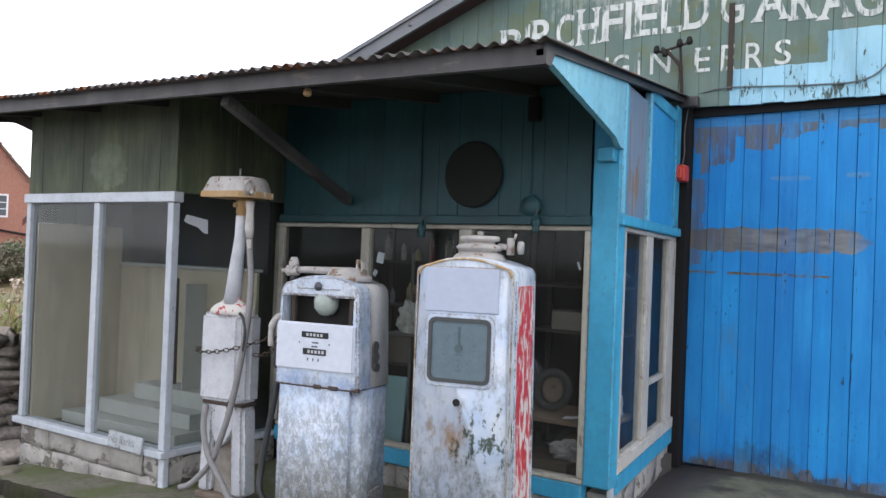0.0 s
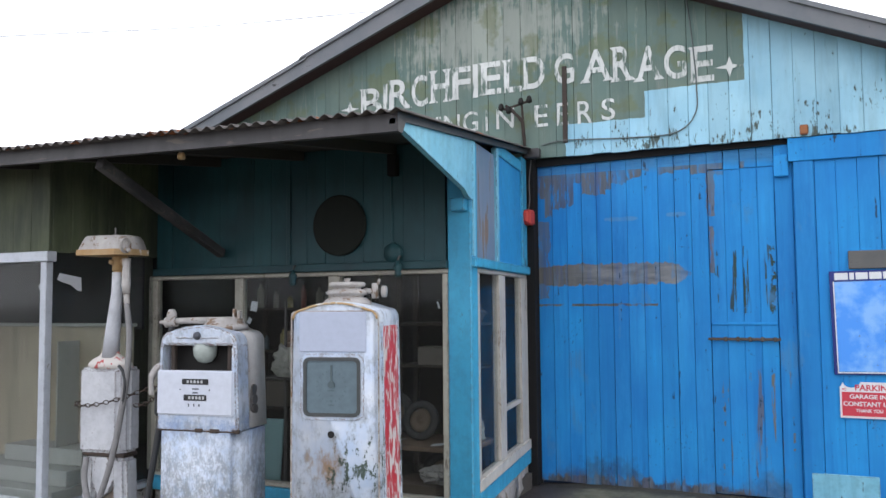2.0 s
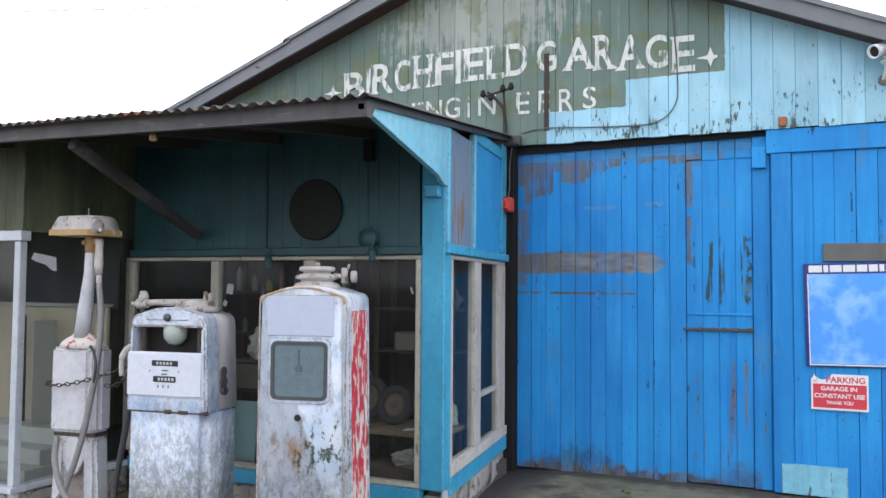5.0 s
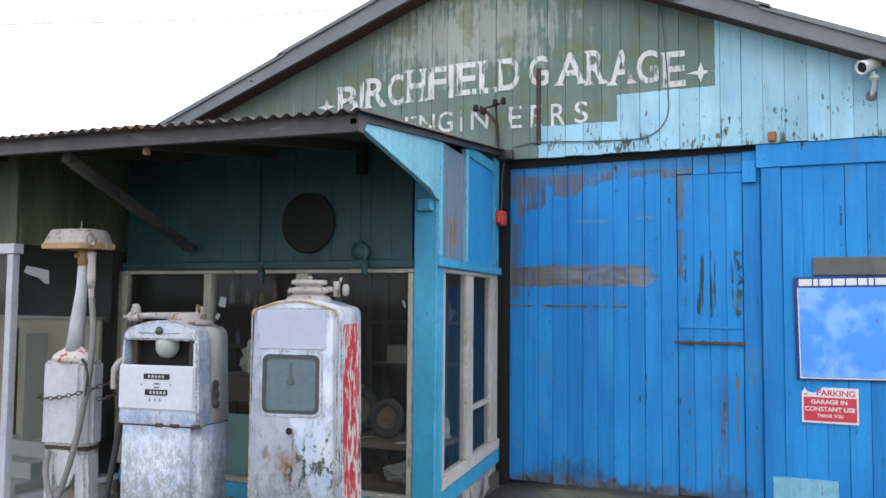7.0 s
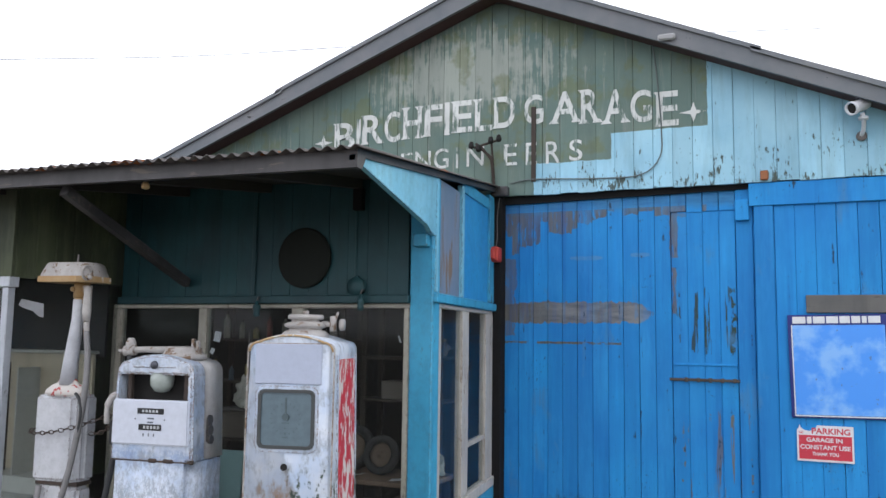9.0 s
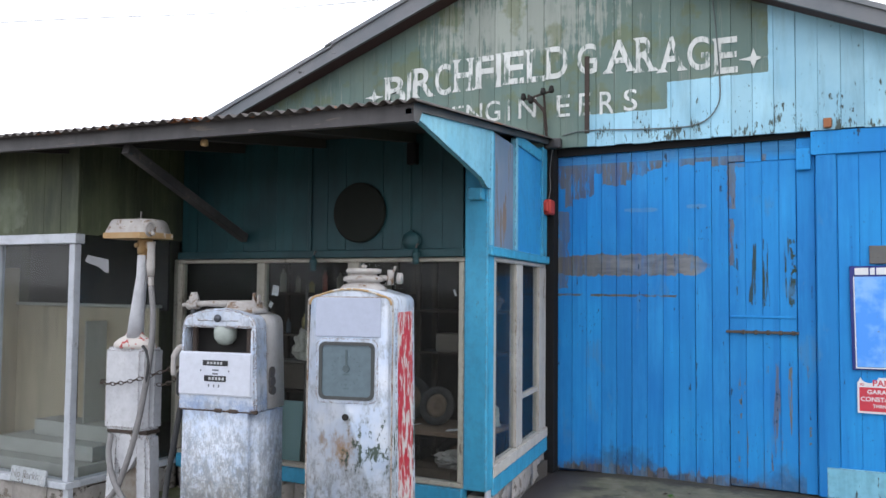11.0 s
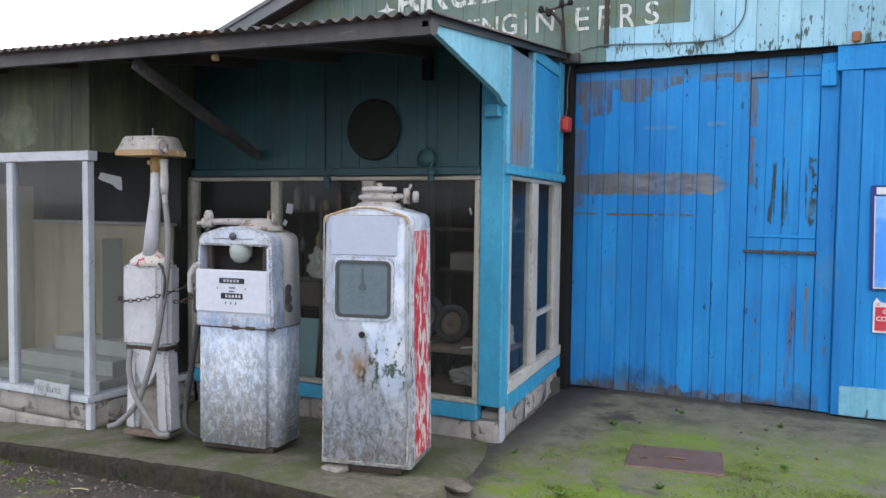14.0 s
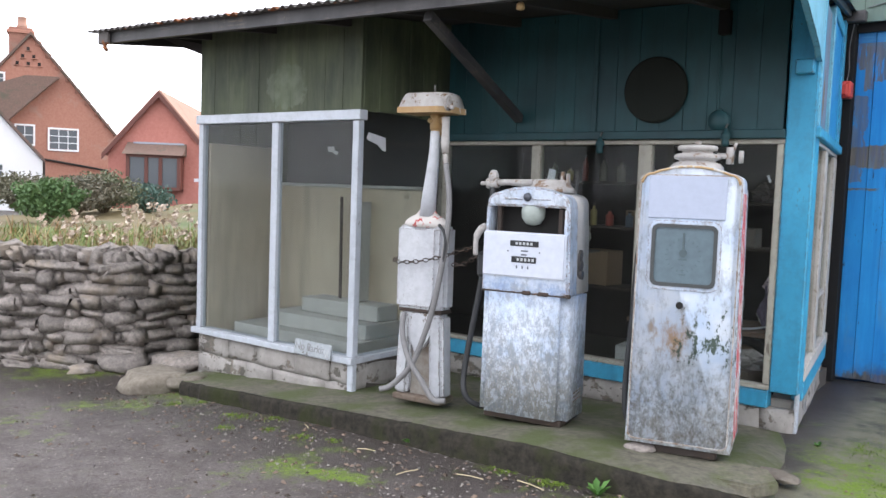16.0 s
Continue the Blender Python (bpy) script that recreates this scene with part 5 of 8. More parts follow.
def pump_b():
    p = empty("petrol_pump", pose(-2.389, 3.57, 0.14, 0, 0, 8.0), "squat white petrol pump with meter face, flaking lower panel", "petrol pump", "petrol pumps")
    lower = bmesh.new()
    prism(lower, [(-0.254, 0.0), (0.254, 0.0), (0.254, 0.34), (-0.254, 0.34)], "z", 0.0, 0.655)
    for v in lower.verts:
        v.co.x *= 1 - 0.012 * (v.co.z > 0.5)
    bmesh.ops.bevel(lower, geom=[e for e in lower.edges if abs(e.verts[0].co.z - e.verts[1].co.z) > 0.3], offset=0.05, segments=5, affect="EDGES")
    put(p, lower, "lower_panel", ENAMEL_B, "badly flaking white lower cabinet", True)
    top = arch(0.25, 0.232, 0.525, 0.56, r=0.06)
    up = rounded_slab([(x, z + 0.664) for x, z in top], 0.12, 0.34, 0.03)
    put(p, up, "upper_housing", CREAM_ENAMEL, "yellowed white housing", True)
    ring = bmesh.new()
    outer = [(x, z + 0.664) for x, z in top]
    # the front of the upper housing is open above the meter face
    hi = 1.115
    left = [(-0.25, 0.664), (-0.222, 0.664), (-0.215, hi), (-0.236, hi)]
    right = [(0.212, 0.664), (0.25, 0.664), (0.236, hi), (0.21, hi)]
    crown = [(-0.236, hi), (0.236, hi)] + [q for q in outer if q[1] > hi + 0.002]
    foot = [(-0.222, 0.664), (0.212, 0.664), (0.212, 0.75), (-0.222, 0.75)]
    for o in (left, right, crown, foot):
        sub = prism(bmesh.new(), o, "y", 0.0, 0.119)
        me = bpy.data.meshes.new("tmp")
        sub.to_mesh(me)
        sub.free()
        ring.from_mesh(me)
        bpy.data.meshes.remove(me)
    bmesh.ops.recalc_face_normals(ring, faces=ring.faces)
    bmesh.ops.bevel(ring, geom=[e for e in ring.edges if abs(e.verts[0].co.y) < 1e-4 and abs(e.verts[1].co.y) < 1e-4 and (max(abs(v.co.x) for v in e.verts) > 0.225 or min(v.co.z for v in e.verts) > 1.14)], offset=0.02, segments=3, affect="EDGES", clamp_overlap=True)
    put(p, ring, "front_surround", ENAMEL_B, "white front surround with blue stains")
    put(p, block(bmesh.new(), -0.212, 0.21, 0.1, 0.118, 0.70, 1.114), "recess", BLACKISH, "dark empty recess")
    for x in (-0.185, 0.165):
        put(p, block(bmesh.new(), x, x + 0.025, 0.03, 0.06, 0.975, 1.114, 0.004), "recess_post", BROWN_METAL, "rusty brown post")
    put(p, turned([(0.02, 0.115), (0.05, 0.105), (0.058, 0.075), (0.055, 0.04), (0.035, 0.012), (0.01, 0.004)], 20, Matrix.Translation((0.012, 0.06, 1.012)) @ Matrix.Scale(1.12, 4)), "sight_glass", plain("clouded_sight_glass", (0.34, 0.38, 0.35), 0.2, 0, 0.3), "clouded round sight glass", True)
    face = put(p, block(bmesh.new(), -0.242, 0.226, -0.012, 0.014, 0.742, 0.982, 0.008, None, 3), "meter_face", plain("clean_white_meter_face", (0.52, 0.55, 0.62), 0.4, 0, 0.2), "smooth white meter face")
    for x0, x1, z0, z1 in ((-0.083, 0.079, 0.908, 0.938), (-0.072, 0.068, 0.822, 0.854)):
        r = put(p, block(bmesh.new(), x0, x1, -0.017, -0.011, z0, z1, 0.003), "readout", plain("black_readout", (0.015, 0.016, 0.018), 0.35), "black number readout", under=face)
        bars = bmesh.new()
        for k in range(5):
            a = x0 + 0.032 + k * 0.021
            block(bars, a, a + 0.013, -0.0182, -0.0168, z0 + 0.008, z1 - 0.008)
        put(p, bars, "readout_figures", plain("worn_white_figures", (0.4, 0.42, 0.43), 0.5), "", under=face)
    ink = plain("grey_face_marks", (0.1, 0.11, 0.13), 0.5)
    for x0, x1, z0, z1 in ((-0.02, 0.02, 0.88, 0.888), (-0.02, 0.015, 0.86, 0.868), (-0.045, -0.038, 0.79, 0.806), (-0.013, -0.006, 0.79, 0.806), (0.019, 0.026, 0.79, 0.806), (-0.099, -0.091, 0.876, 0.884), (0.081, 0.089, 0.876, 0.884)):
        put(p, block(bmesh.new(), x0, x1, -0.0135, -0.0115, z0, z1), "face_mark", ink, under=face)
    seam = bmesh.new()
    block(seam, -0.249, 0.247, 0.003, 0.02, 0.655, 0.664)
    put(p, seam, "seam", BROWN_METAL, "rusty seam between panels")
    for x, w in ((-0.01, 0.05), (0.08, 0.06), (0.235, 0.025)):
        put(p, block(bmesh.new(), x, x + w, -0.008, 0.012, 0.653, 0.674, 0.005), "catch", BROWN_METAL, "rusty catch")
    trim = bmesh.new()
    block(trim, -0.13, -0.025, -0.006, 0.004, 1.153, 1.162, 0.003)
    block(trim, 0.025, 0.13, -0.006, 0.004, 1.153, 1.162, 0.003)
    put(p, trim, "trim_bar", CHALKY)
    put(p, turned([(0.022, 0), (0.022, 0.008), (0.014, 0.014), (0.003, 0.015)], 16, Matrix.Translation((0.0, 0.0, 1.168)) @ Matrix.Rotation(radians(90), 4, "X")), "emblem", plain("tarnished_emblem", (0.08, 0.085, 0.1), 0.4, 0.6), "small round tarnished emblem", True)
    m = Matrix.Translation((0.06, 0.18, 1.215))
    put(p, turned([(0.125, -0.02), (0.125, 0.005), (0.11, 0.012), (0.1, 0.03), (0.102, 0.04), (0.085, 0.05), (0.02, 0.052)], 26, m), "top_cap", GREY_WHITE, "grimy round top cap", True)
    lug = bmesh.new()
    block(lug, 0.12, 0.135, 0.15, 0.18, 1.24, 1.31, 0.004)
    block(lug, 0.15, 0.165, 0.15, 0.18, 1.25, 1.30, 0.004)
    put(p, lug, "cap_lug", GREY_WHITE)
    pipe = bmesh.new()
    rod(pipe, [(0.0, 0.18, 1.245), (-0.2, 0.18, 1.245), (-0.27, 0.18, 1.24)], [0.022, 0.018, 0.018], 12)
    rod(pipe, [(-0.255, 0.18, 1.24), (-0.32, 0.18, 1.235)], 0.03, 12)
    rod(pipe, [(-0.285, 0.18, 1.24), (-0.285, 0.18, 1.285), (-0.285, 0.18, 1.31)], [0.03, 0.028, 0.016], 12)
    rod(pipe, [(-0.32, 0.18, 1.235), (-0.36, 0.18, 1.235)], 0.012, 8)
    put(p, pipe, "delivery_pipe", GREY_WHITE, "horizontal delivery pipe with elbow", True)
    hose = bmesh.new()
    rod(hose, curve_points([(-0.285, 0.18, 1.22), (-0.292, 0.17, 1.0), (-0.29, 0.12, 0.8), (-0.33, 0.1, 0.5), (-0.37, 0.08, 0.2), (-0.35, 0.05, 0.06), (-0.29, 0.08, 0.0), (-0.22, 0.15, -0.01)], 8), 0.017, 10)
    put(p, hose, "hose", RUBBER, "hanging black rubber hose", True)
    nozzle = bmesh.new()
    rod(nozzle, curve_points([(-0.262, 0.06, 1.0), (-0.285, 0.04, 0.98), (-0.305, 0.03, 0.93), (-0.305, 0.03, 0.84)], 6), [0.022] * 6 + [0.02] * 6 + [0.014] * 7, 10)
    put(p, nozzle, "nozzle", GREY_WHITE, "grimy white nozzle", True)
    holster = bmesh.new()
    block(holster, -0.31, -0.245, 0.05, 0.11, 0.72, 0.86, 0.015)
    put(p, holster, "nozzle_holster", RUBBER, "black nozzle holster")
    plate = bmesh.new()
    rod(plate, [(0.243, 0.17, 0.87), (0.252, 0.17, 0.87)], 0.028, 16)
    rod(plate, [(0.241, 0.17, 0.815), (0.256, 0.17, 0.815)], 0.028, 16)
    rod(plate, [(0.243, 0.17, 0.765), (0.262, 0.17, 0.765)], 0.024, 16)
    block(plate, 0.24, 0.25, 0.145, 0.195, 0.76, 0.88, 0.002)
    put(p, plate, "switch_plate", IRON, "oval iron switch plate")
    put(p, block(bmesh.new(), -0.225, 0.225, 0.035, 0.31, -0.04, -0.001, 0.008), "base_frame", BROWN_METAL, "rusted base frame")
    vent = bmesh.new()
    for k in range(3):
        rod(vent, [(0.256, 0.12 + 0.004 * k, 0.09 + 0.022 * k), (0.256, 0.24, 0.1 + 0.022 * k)], 0.004, 6)
    put(p, vent, "vent", GREY_WHITE)


def pump_a():
    p = empty("oil_dispenser", pose(-3.125, 3.63, 0.10, 0, 0, 6.0), "narrow white hand pump with rusty lamp hood and hoses", "petrol pump", "petrol pumps")
    for x0, x1, k in ((-0.15, -0.055, -1), (0.05, 0.15, 1)):
        leg = bmesh.new()
        prism(leg, [(x0, 0.0), (x1, 0.0), (x1, 0.12), (x0, 0.12)], "z", 0.0, 0.50)
        for v in leg.verts:
            v.co.x += k * 0.022 * (1 - v.co.z / 0.5)
        bmesh.ops.bevel(leg, geom=list(leg.edges), offset=0.02, segments=3, affect="EDGES")
        put(p, leg, "leg", ENAMEL_A, "cracked white column leg")
    put(p, block(bmesh.new(), -0.075, 0.07, 0.035, 0.115, 0.0, 0.50, 0.006), "column_back", speckled("rusty_white_back", (0.3, 0.25, 0.2), (0.42, 0.4, 0.37), (0.2, 0.12, 0.07), 25), "rust-stained column back")
    head = prism(bmesh.new(), [(-0.09, 0.50), (0.085, 0.50), (0.085, 0.40), (0.03, 0.30), (-0.03, 0.26), (-0.09, 0.38)], "y", 0.004, 0.034)
    put(p, head, "apron", ENAMEL_A, "cracked white apron")
    box = bmesh.new()
    prism(box, [(-0.165, -0.02), (0.11, -0.02), (0.155, 0.03), (0.155, 0.13), (-0.165, 0.13)], "z", 0.525, 1.015)
    bmesh.ops.bevel(box, geom=[e for e in box.edges], offset=0.018, segments=3, affect="EDGES")
    put(p, box, "casing", ENAMEL_A, "white sheet-metal casing")
    put(p, block(bmesh.new(), -0.15, 0.145, 0.0, 0.12, 0.503, 0.526, 0.004), "casing_foot", BROWN_METAL)
    cap = turned([(0.16, 0.0), (0.15, 0.03), (0.115, 0.055), (0.075, 0.072), (0.055, 0.1)], 24, Matrix.Translation((-0.005, 0.055, 1.008)) @ Matrix.Diagonal((0.97, 0.46, 1, 1)))
    put(p, cap, "casing_cap", worn("red_and_white_flaking_enamel", (0.36, 0.03, 0.03), (0.42, 0.06, 0.05), (0.5, 0.47, 0.44), 0.57, (26, 26, 26), mottled=16.0, streaks=0.0), "red cap flaking to white", True)
    pole = bmesh.new()
    rod(pole, [(0.0, 0.05, 1.07), (0.005, 0.055, 1.2), (0.02, 0.07, 1.45), (0.022, 0.07, 1.57)], [0.05, 0.043, 0.032, 0.03], 16)
    put(p, pole, "pole", ENAMEL_A, "tapered white pole", True)
    col2 = bmesh.new()
    rod(col2, [(0.022, 0.09, 1.545), (0.022, 0.09, 1.58)], 0.038, 16)
    rod(col2, [(0.022, 0.09, 1.58), (0.022, 0.09, 1.69)], 0.045, 16)
    rod(col2, [(0.06, 0.07, 1.63), (0.10, 0.05, 1.63)], 0.022, 12)
    disc(col2, 0.0, 0.043, 1.63, 0.014, 0.02, "y", 10)
    put(p, col2, "collar", RUSTY, "rusty collar", True)
    pipe = bmesh.new()
    rod(pipe, [(0.10, 0.05, 1.65), (0.102, 0.05, 1.6), (0.105, 0.045, 1.5), (0.108, 0.045, 1.44)], [0.026, 0.022, 0.026, 0.02], 12)
    rod(pipe, [(0.108, 0.045, 1.44), (0.118, 0.04, 1.36)], 0.017, 10)
    put(p, pipe, "side_pipe", GREY_WHITE, "short side pipe", True)
    hood = bmesh.new()
    lower = [(-0.165, -0.06), (0.105, -0.06), (0.175, 0.0), (0.175, 0.15), (-0.165, 0.15)]
    upper = [(-0.145, -0.035), (0.09, -0.035), (0.155, 0.02), (0.155, 0.135), (-0.145, 0.135)]
    a = [hood.verts.new((x, y, 1.675)) for x, y in lower]
    b = [hood.verts.new((x * 0.98, y * 0.98, 1.705)) for x, y in lower]
    c = [hood.verts.new((x, y, 1.765)) for x, y in upper]
    d = [hood.verts.new((x * 0.9, y * 0.9, 1.785)) for x, y in upper]
    hood.faces.new(a)
    hood.faces.new(d)
    for q, r in ((a, b), (b, c), (c, d)):
        for k in range(5):
            hood.faces.new((q[k], q[(k + 1) % 5], r[(k + 1) % 5], r[k]))
    bmesh.ops.bevel(hood, geom=list(hood.edges), offset=0.008, segments=2, affect="EDGES", clamp_overlap=True)
    put(p, hood, "lamp_hood", GREY_WHITE, "white hood over the lamp", True)
    lip = bmesh.new()
    prism(lip, [(x * 1.01, y * 1.015) for x, y in lower], "z", 1.668, 1.702)
    put(p, lip, "hood_band", RUSTY, "rusty ochre band round the hood")
    ring = bmesh.new()
    pts = [(0.165 + 0.0, -0.04 + 0.038 * math.cos(2 * math.pi * k / 16), 1.72 + 0.038 * math.sin(2 * math.pi * k / 16)) for k in range(17)]
    rod(ring, pts, 0.009, 8)
    rod(ring, [(0.165, -0.02, 1.70), (0.205, -0.06, 1.69)], 0.012, 8)
    put(p, ring, "clip", GREY_WHITE, "round side clip", True)
    put(p, rod(bmesh.new(), [(0.02, 0.05, 1.78), (0.02, 0.05, 1.835)], 0.006, 8), "hood_bolt", IRON)
    h1 = bmesh.new()
    rod(h1, curve_points([(0.118, 0.04, 1.38), (0.17, 0.0, 1.2), (0.185, -0.03, 1.0), (0.16, -0.05, 0.75), (0.11, -0.06, 0.5), (0.03, -0.06, 0.28), (-0.03, -0.06, 0.17), (-0.14, -0.08, 0.06), (-0.2, -0.1, 0.035)], 8), 0.017, 10)
    put(p, h1, "hose", GREY_HOSE, "long grey hose", True)
    h2 = bmesh.new()
    rod(h2, curve_points([(-0.1, -0.02, 0.5), (-0.085, -0.05, 0.38), (-0.02, -0.075, 0.24), (0.08, -0.09, 0.13), (0.17, -0.1, 0.035), (0.24, -0.08, 0.03)], 8), 0.017, 10)
    put(p, h2, "hose", GREY_HOSE, "short grey hose", True)
    h3 = bmesh.new()
    rod(h3, curve_points([(0.13, -0.035, 1.03), (0.17, -0.045, 0.99), (0.185, -0.05, 0.9), (0.15, -0.055, 0.7), (0.1, -0.06, 0.52)], 8), 0.009, 8)
    put(p, h3, "cable", RUBBER, "thin black cable", True)
    put(p, block(bmesh.new(), -0.17, 0.165, -0.015, 0.15, -0.03, 0.008, 0.008), "base_plate", speckled("broken_brown_base", (0.15, 0.1, 0.07), (0.25, 0.2, 0.16), (0.1, 0.09, 0.06), 25), "broken brown base")


def link_chain(points, link=0.034, material=None):
    """A chain of oval links, each turned a quarter from the last."""
    bm = bmesh.new()
    n, tube, ringed = 12, 0.0035, []
    for k in range(n):
        a = 2 * math.pi * k / n
        c = Vector((0.011 * math.cos(a), 0, 0.019 * math.sin(a)))
        o = Vector((math.cos(a), 0, math.sin(a)))
        ringed.append([bm.verts.new(c + (o * math.cos(b) + Vector((0, 1, 0)) * math.sin(b)) * tube) for b in (0, 2.1, 4.2)])
    for k in range(n):
        r0, r1 = ringed[k], ringed[(k + 1) % n]
        for j in range(3):
            bm.faces.new((r0[j], r0[(j + 1) % 3], r1[(j + 1) % 3], r1[j]))
    me = bpy.data.meshes.new("link")
    bm.to_mesh(me)
    bm.free()
    me.materials.append(material)
    root = empty("chain", points[0], "rusty iron chain slung round the hand pump", "chain")
    pts = [Vector(p) for p in curve_points(points, 20)]
    d, last, flip = 0.0, pts[0], 0
    for a, b in zip(pts, pts[1:]):
        d += (b - a).length
        if d >= link * 0.82:
            d, flip = 0.0, 1 - flip
            ob = new("link", me)
            q = (b - a).to_track_quat("Z", "Y").to_matrix().to_4x4()
            ob.parent = root
            ob.matrix_parent_inverse = root.matrix_basis.inverted()
            ob.matrix_basis = Matrix.Translation(b) @ q @ Matrix.Rotation(radians(90) * flip + 0.3, 4, "Z")


pump_a()
pump_b()
pump_c()
link_chain([(-3.27, 3.80, 0.94), (-3.31, 3.66, 0.92), (-3.285, 3.575, 0.90), (-3.15, 3.575, 0.905), (-2.99, 3.60, 0.94), (-2.88, 3.68, 0.985), (-2.74, 3.66, 1.02)], material=BROWN_METAL)
link_chain([(-2.94, 3.66, 0.90), (-2.86, 3.68, 0.91), (-2.76, 3.66, 0.96), (-2.70, 3.66, 1.0)], material=BROWN_METAL)


# ---- painted lettering on the gable ----
def sign_paint():
    g = Nodes("flaking_white_sign_paint")
    v = g.scaled(30, 30, 5)
    fine = g.noise(v, 1.0, 8, 0.7)
    col = g.mix(g.step(g.noise(g.pos, 4), 0.35, 0.65), (0.5, 0.52, 0.5), (0.62, 0.64, 0.62))
    col = g.mix(g.step(g.math("ADD", g.math("MULTIPLY", fine, 0.7), g.math("MULTIPLY", g.noise(g.pos, 7, 5), 0.3)), 0.51, 0.58), col, (0.1, 0.15, 0.125))
    return g.done(col, 0.7, fine, 0.001)


LETTER = sign_paint()
STEMS = {"B": ((0.14, 3),), "I": ((0.5, 3),), "R": ((0.14, 3), (0.88, 1)), "H": ((0.13, 3), (0.87, 3)), "F": ((0.14, 3),), "E": ((0.14, 3),), "L": ((0.14, 3),), "D": ((0.14, 3),), "A": ((0.1, 1), (0.9, 1)), "N": ((0.12, 3), (0.88, 3))}


def glyph(text, bold=0.0):
    """Mesh of a word in the built-in font, flat in x and y, and its bounds."""
    cu = bpy.data.curves.new("glyph", "FONT")
    cu.body, cu.offset, cu.fill_mode = text, bold, "FRONT"
    ob = new("glyph", cu)
    bpy.context.view_layer.update()
    me = bpy.data.meshes.new_from_object(ob.evaluated_get(bpy.context.evaluated_depsgraph_get()))
    bpy.data.objects.remove(ob)
    co = [v.co.copy() for v in me.vertices]
    return me, min(c.x for c in co), max(c.x for c in co), min(c.y for c in co), max(c.y for c in co)


def flat_text(name, text, x0, x1, z0, z1, y, material, parent, bold=0.0, serif=False, lean=0.0):
    me, a, b, c, d = glyph(text, bold)
    sx, sz = (x1 - x0) / (b - a), (z1 - z0) / (d - c)
    for v in me.vertices:
        px, pz = (v.co.x - a) * sx, (v.co.y - c) * sz
        v.co = Vector((x0 + px, y, z0 + pz + lean * px))
    bm = bmesh.new()
    bm.from_mesh(me)
    bpy.data.meshes.remove(me)
    if serif:
        w, h = x1 - x0, z1 - z0
        for u, ends in STEMS.get(text, ()):
            half = 0.044 if text != "I" else w * 0.62
            for e, z in ((1, z0), (2, z1)):
                if ends & e:
                    cx = x0 + u * w
                    s = 1 if e == 1 else -1
                    vs = [bm.verts.new((cx + k * half, y - 0.0006, z + s * dz)) for k, dz in ((-1, 0), (1, 0), (0.45, 0.03), (-0.45, 0.03))]
                    bm.faces.new(vs)
    return part(name, bm, material, parent)


def lettering():
    root = empty("painted_sign", (-1.5, GY, 3.0), "hand-painted white serif garage name, flaking on green boards", "sign")
    y = GY - 0.0055
    first = (("B", -3.011, -2.801, 3.122, 3.389), ("I", -2.785, -2.743, 3.158, 3.41), ("R", -2.727, -2.517, 3.172, 3.437), ("C", -2.502, -2.348, 3.172, 3.448), ("H", -2.318, -2.143, 3.187, 3.47), ("F", -2.114, -1.946, 3.194, 3.471), ("I", -1.925, -1.88, 3.192, 3.478), ("E", -1.851, -1.673, 3.203, 3.48), ("L", -1.647, -1.492, 3.2, 3.478), ("D", -1.475, -1.293, 3.209, 3.476), ("G", -1.215, -1.048, 3.215, 3.464), ("A", -0.986, -0.753, 3.203, 3.464), ("R", -0.739, -0.59, 3.184, 3.461), ("A", -0.557, -0.371, 3.164, 3.436), ("G", -0.347, -0.181, 3.153, 3.41), ("E", -0.151, 0.015, 3.107, 3.38))
    for ch, x0, x1, z0, z1 in first:
        flat_text("letter", ch, x0, x1, z0, z1, y, LETTER, root, 0.016, True)
    second = (("E", -2.333, -2.222, 2.922, 3.063), ("N", -2.198, -2.05, 2.919, 3.067), ("G", -2.021, -1.884, 2.904, 3.078), ("I", -1.815, -1.795, 2.898, 3.078), ("N", -1.719, -1.564, 2.905, 3.075), ("E", -1.387, -1.275, 2.889, 3.068), ("E", -1.199, -1.105, 2.883, 3.066), ("R", -1.029, -0.908, 2.881, 3.061), ("S", -0.836, -0.73, 2.889, 3.06))
    for ch, x0, x1, z0, z1 in second:
        flat_text("letter", ch, x0, x1, z0, z1, y, LETTER, root, 0.004)
    for cx, cz, rx, rz in ((-3.126, 3.219, 0.095, 0.075), (0.125, 3.198, 0.105, 0.078)):
        bm = bmesh.new()
        pts = [(cx + (rx if k % 2 == 0 else 0.03) * math.cos(math.pi / 4 * k), cz + (rz if k % 2 == 0 else 0.022) * math.sin(math.pi / 4 * k)) for k in range(8)]
        bm.faces.new([bm.verts.new((px, y, pz)) for px, pz in pts])
        part("star", bm, LETTER, root, "four-pointed painted star")


lettering()


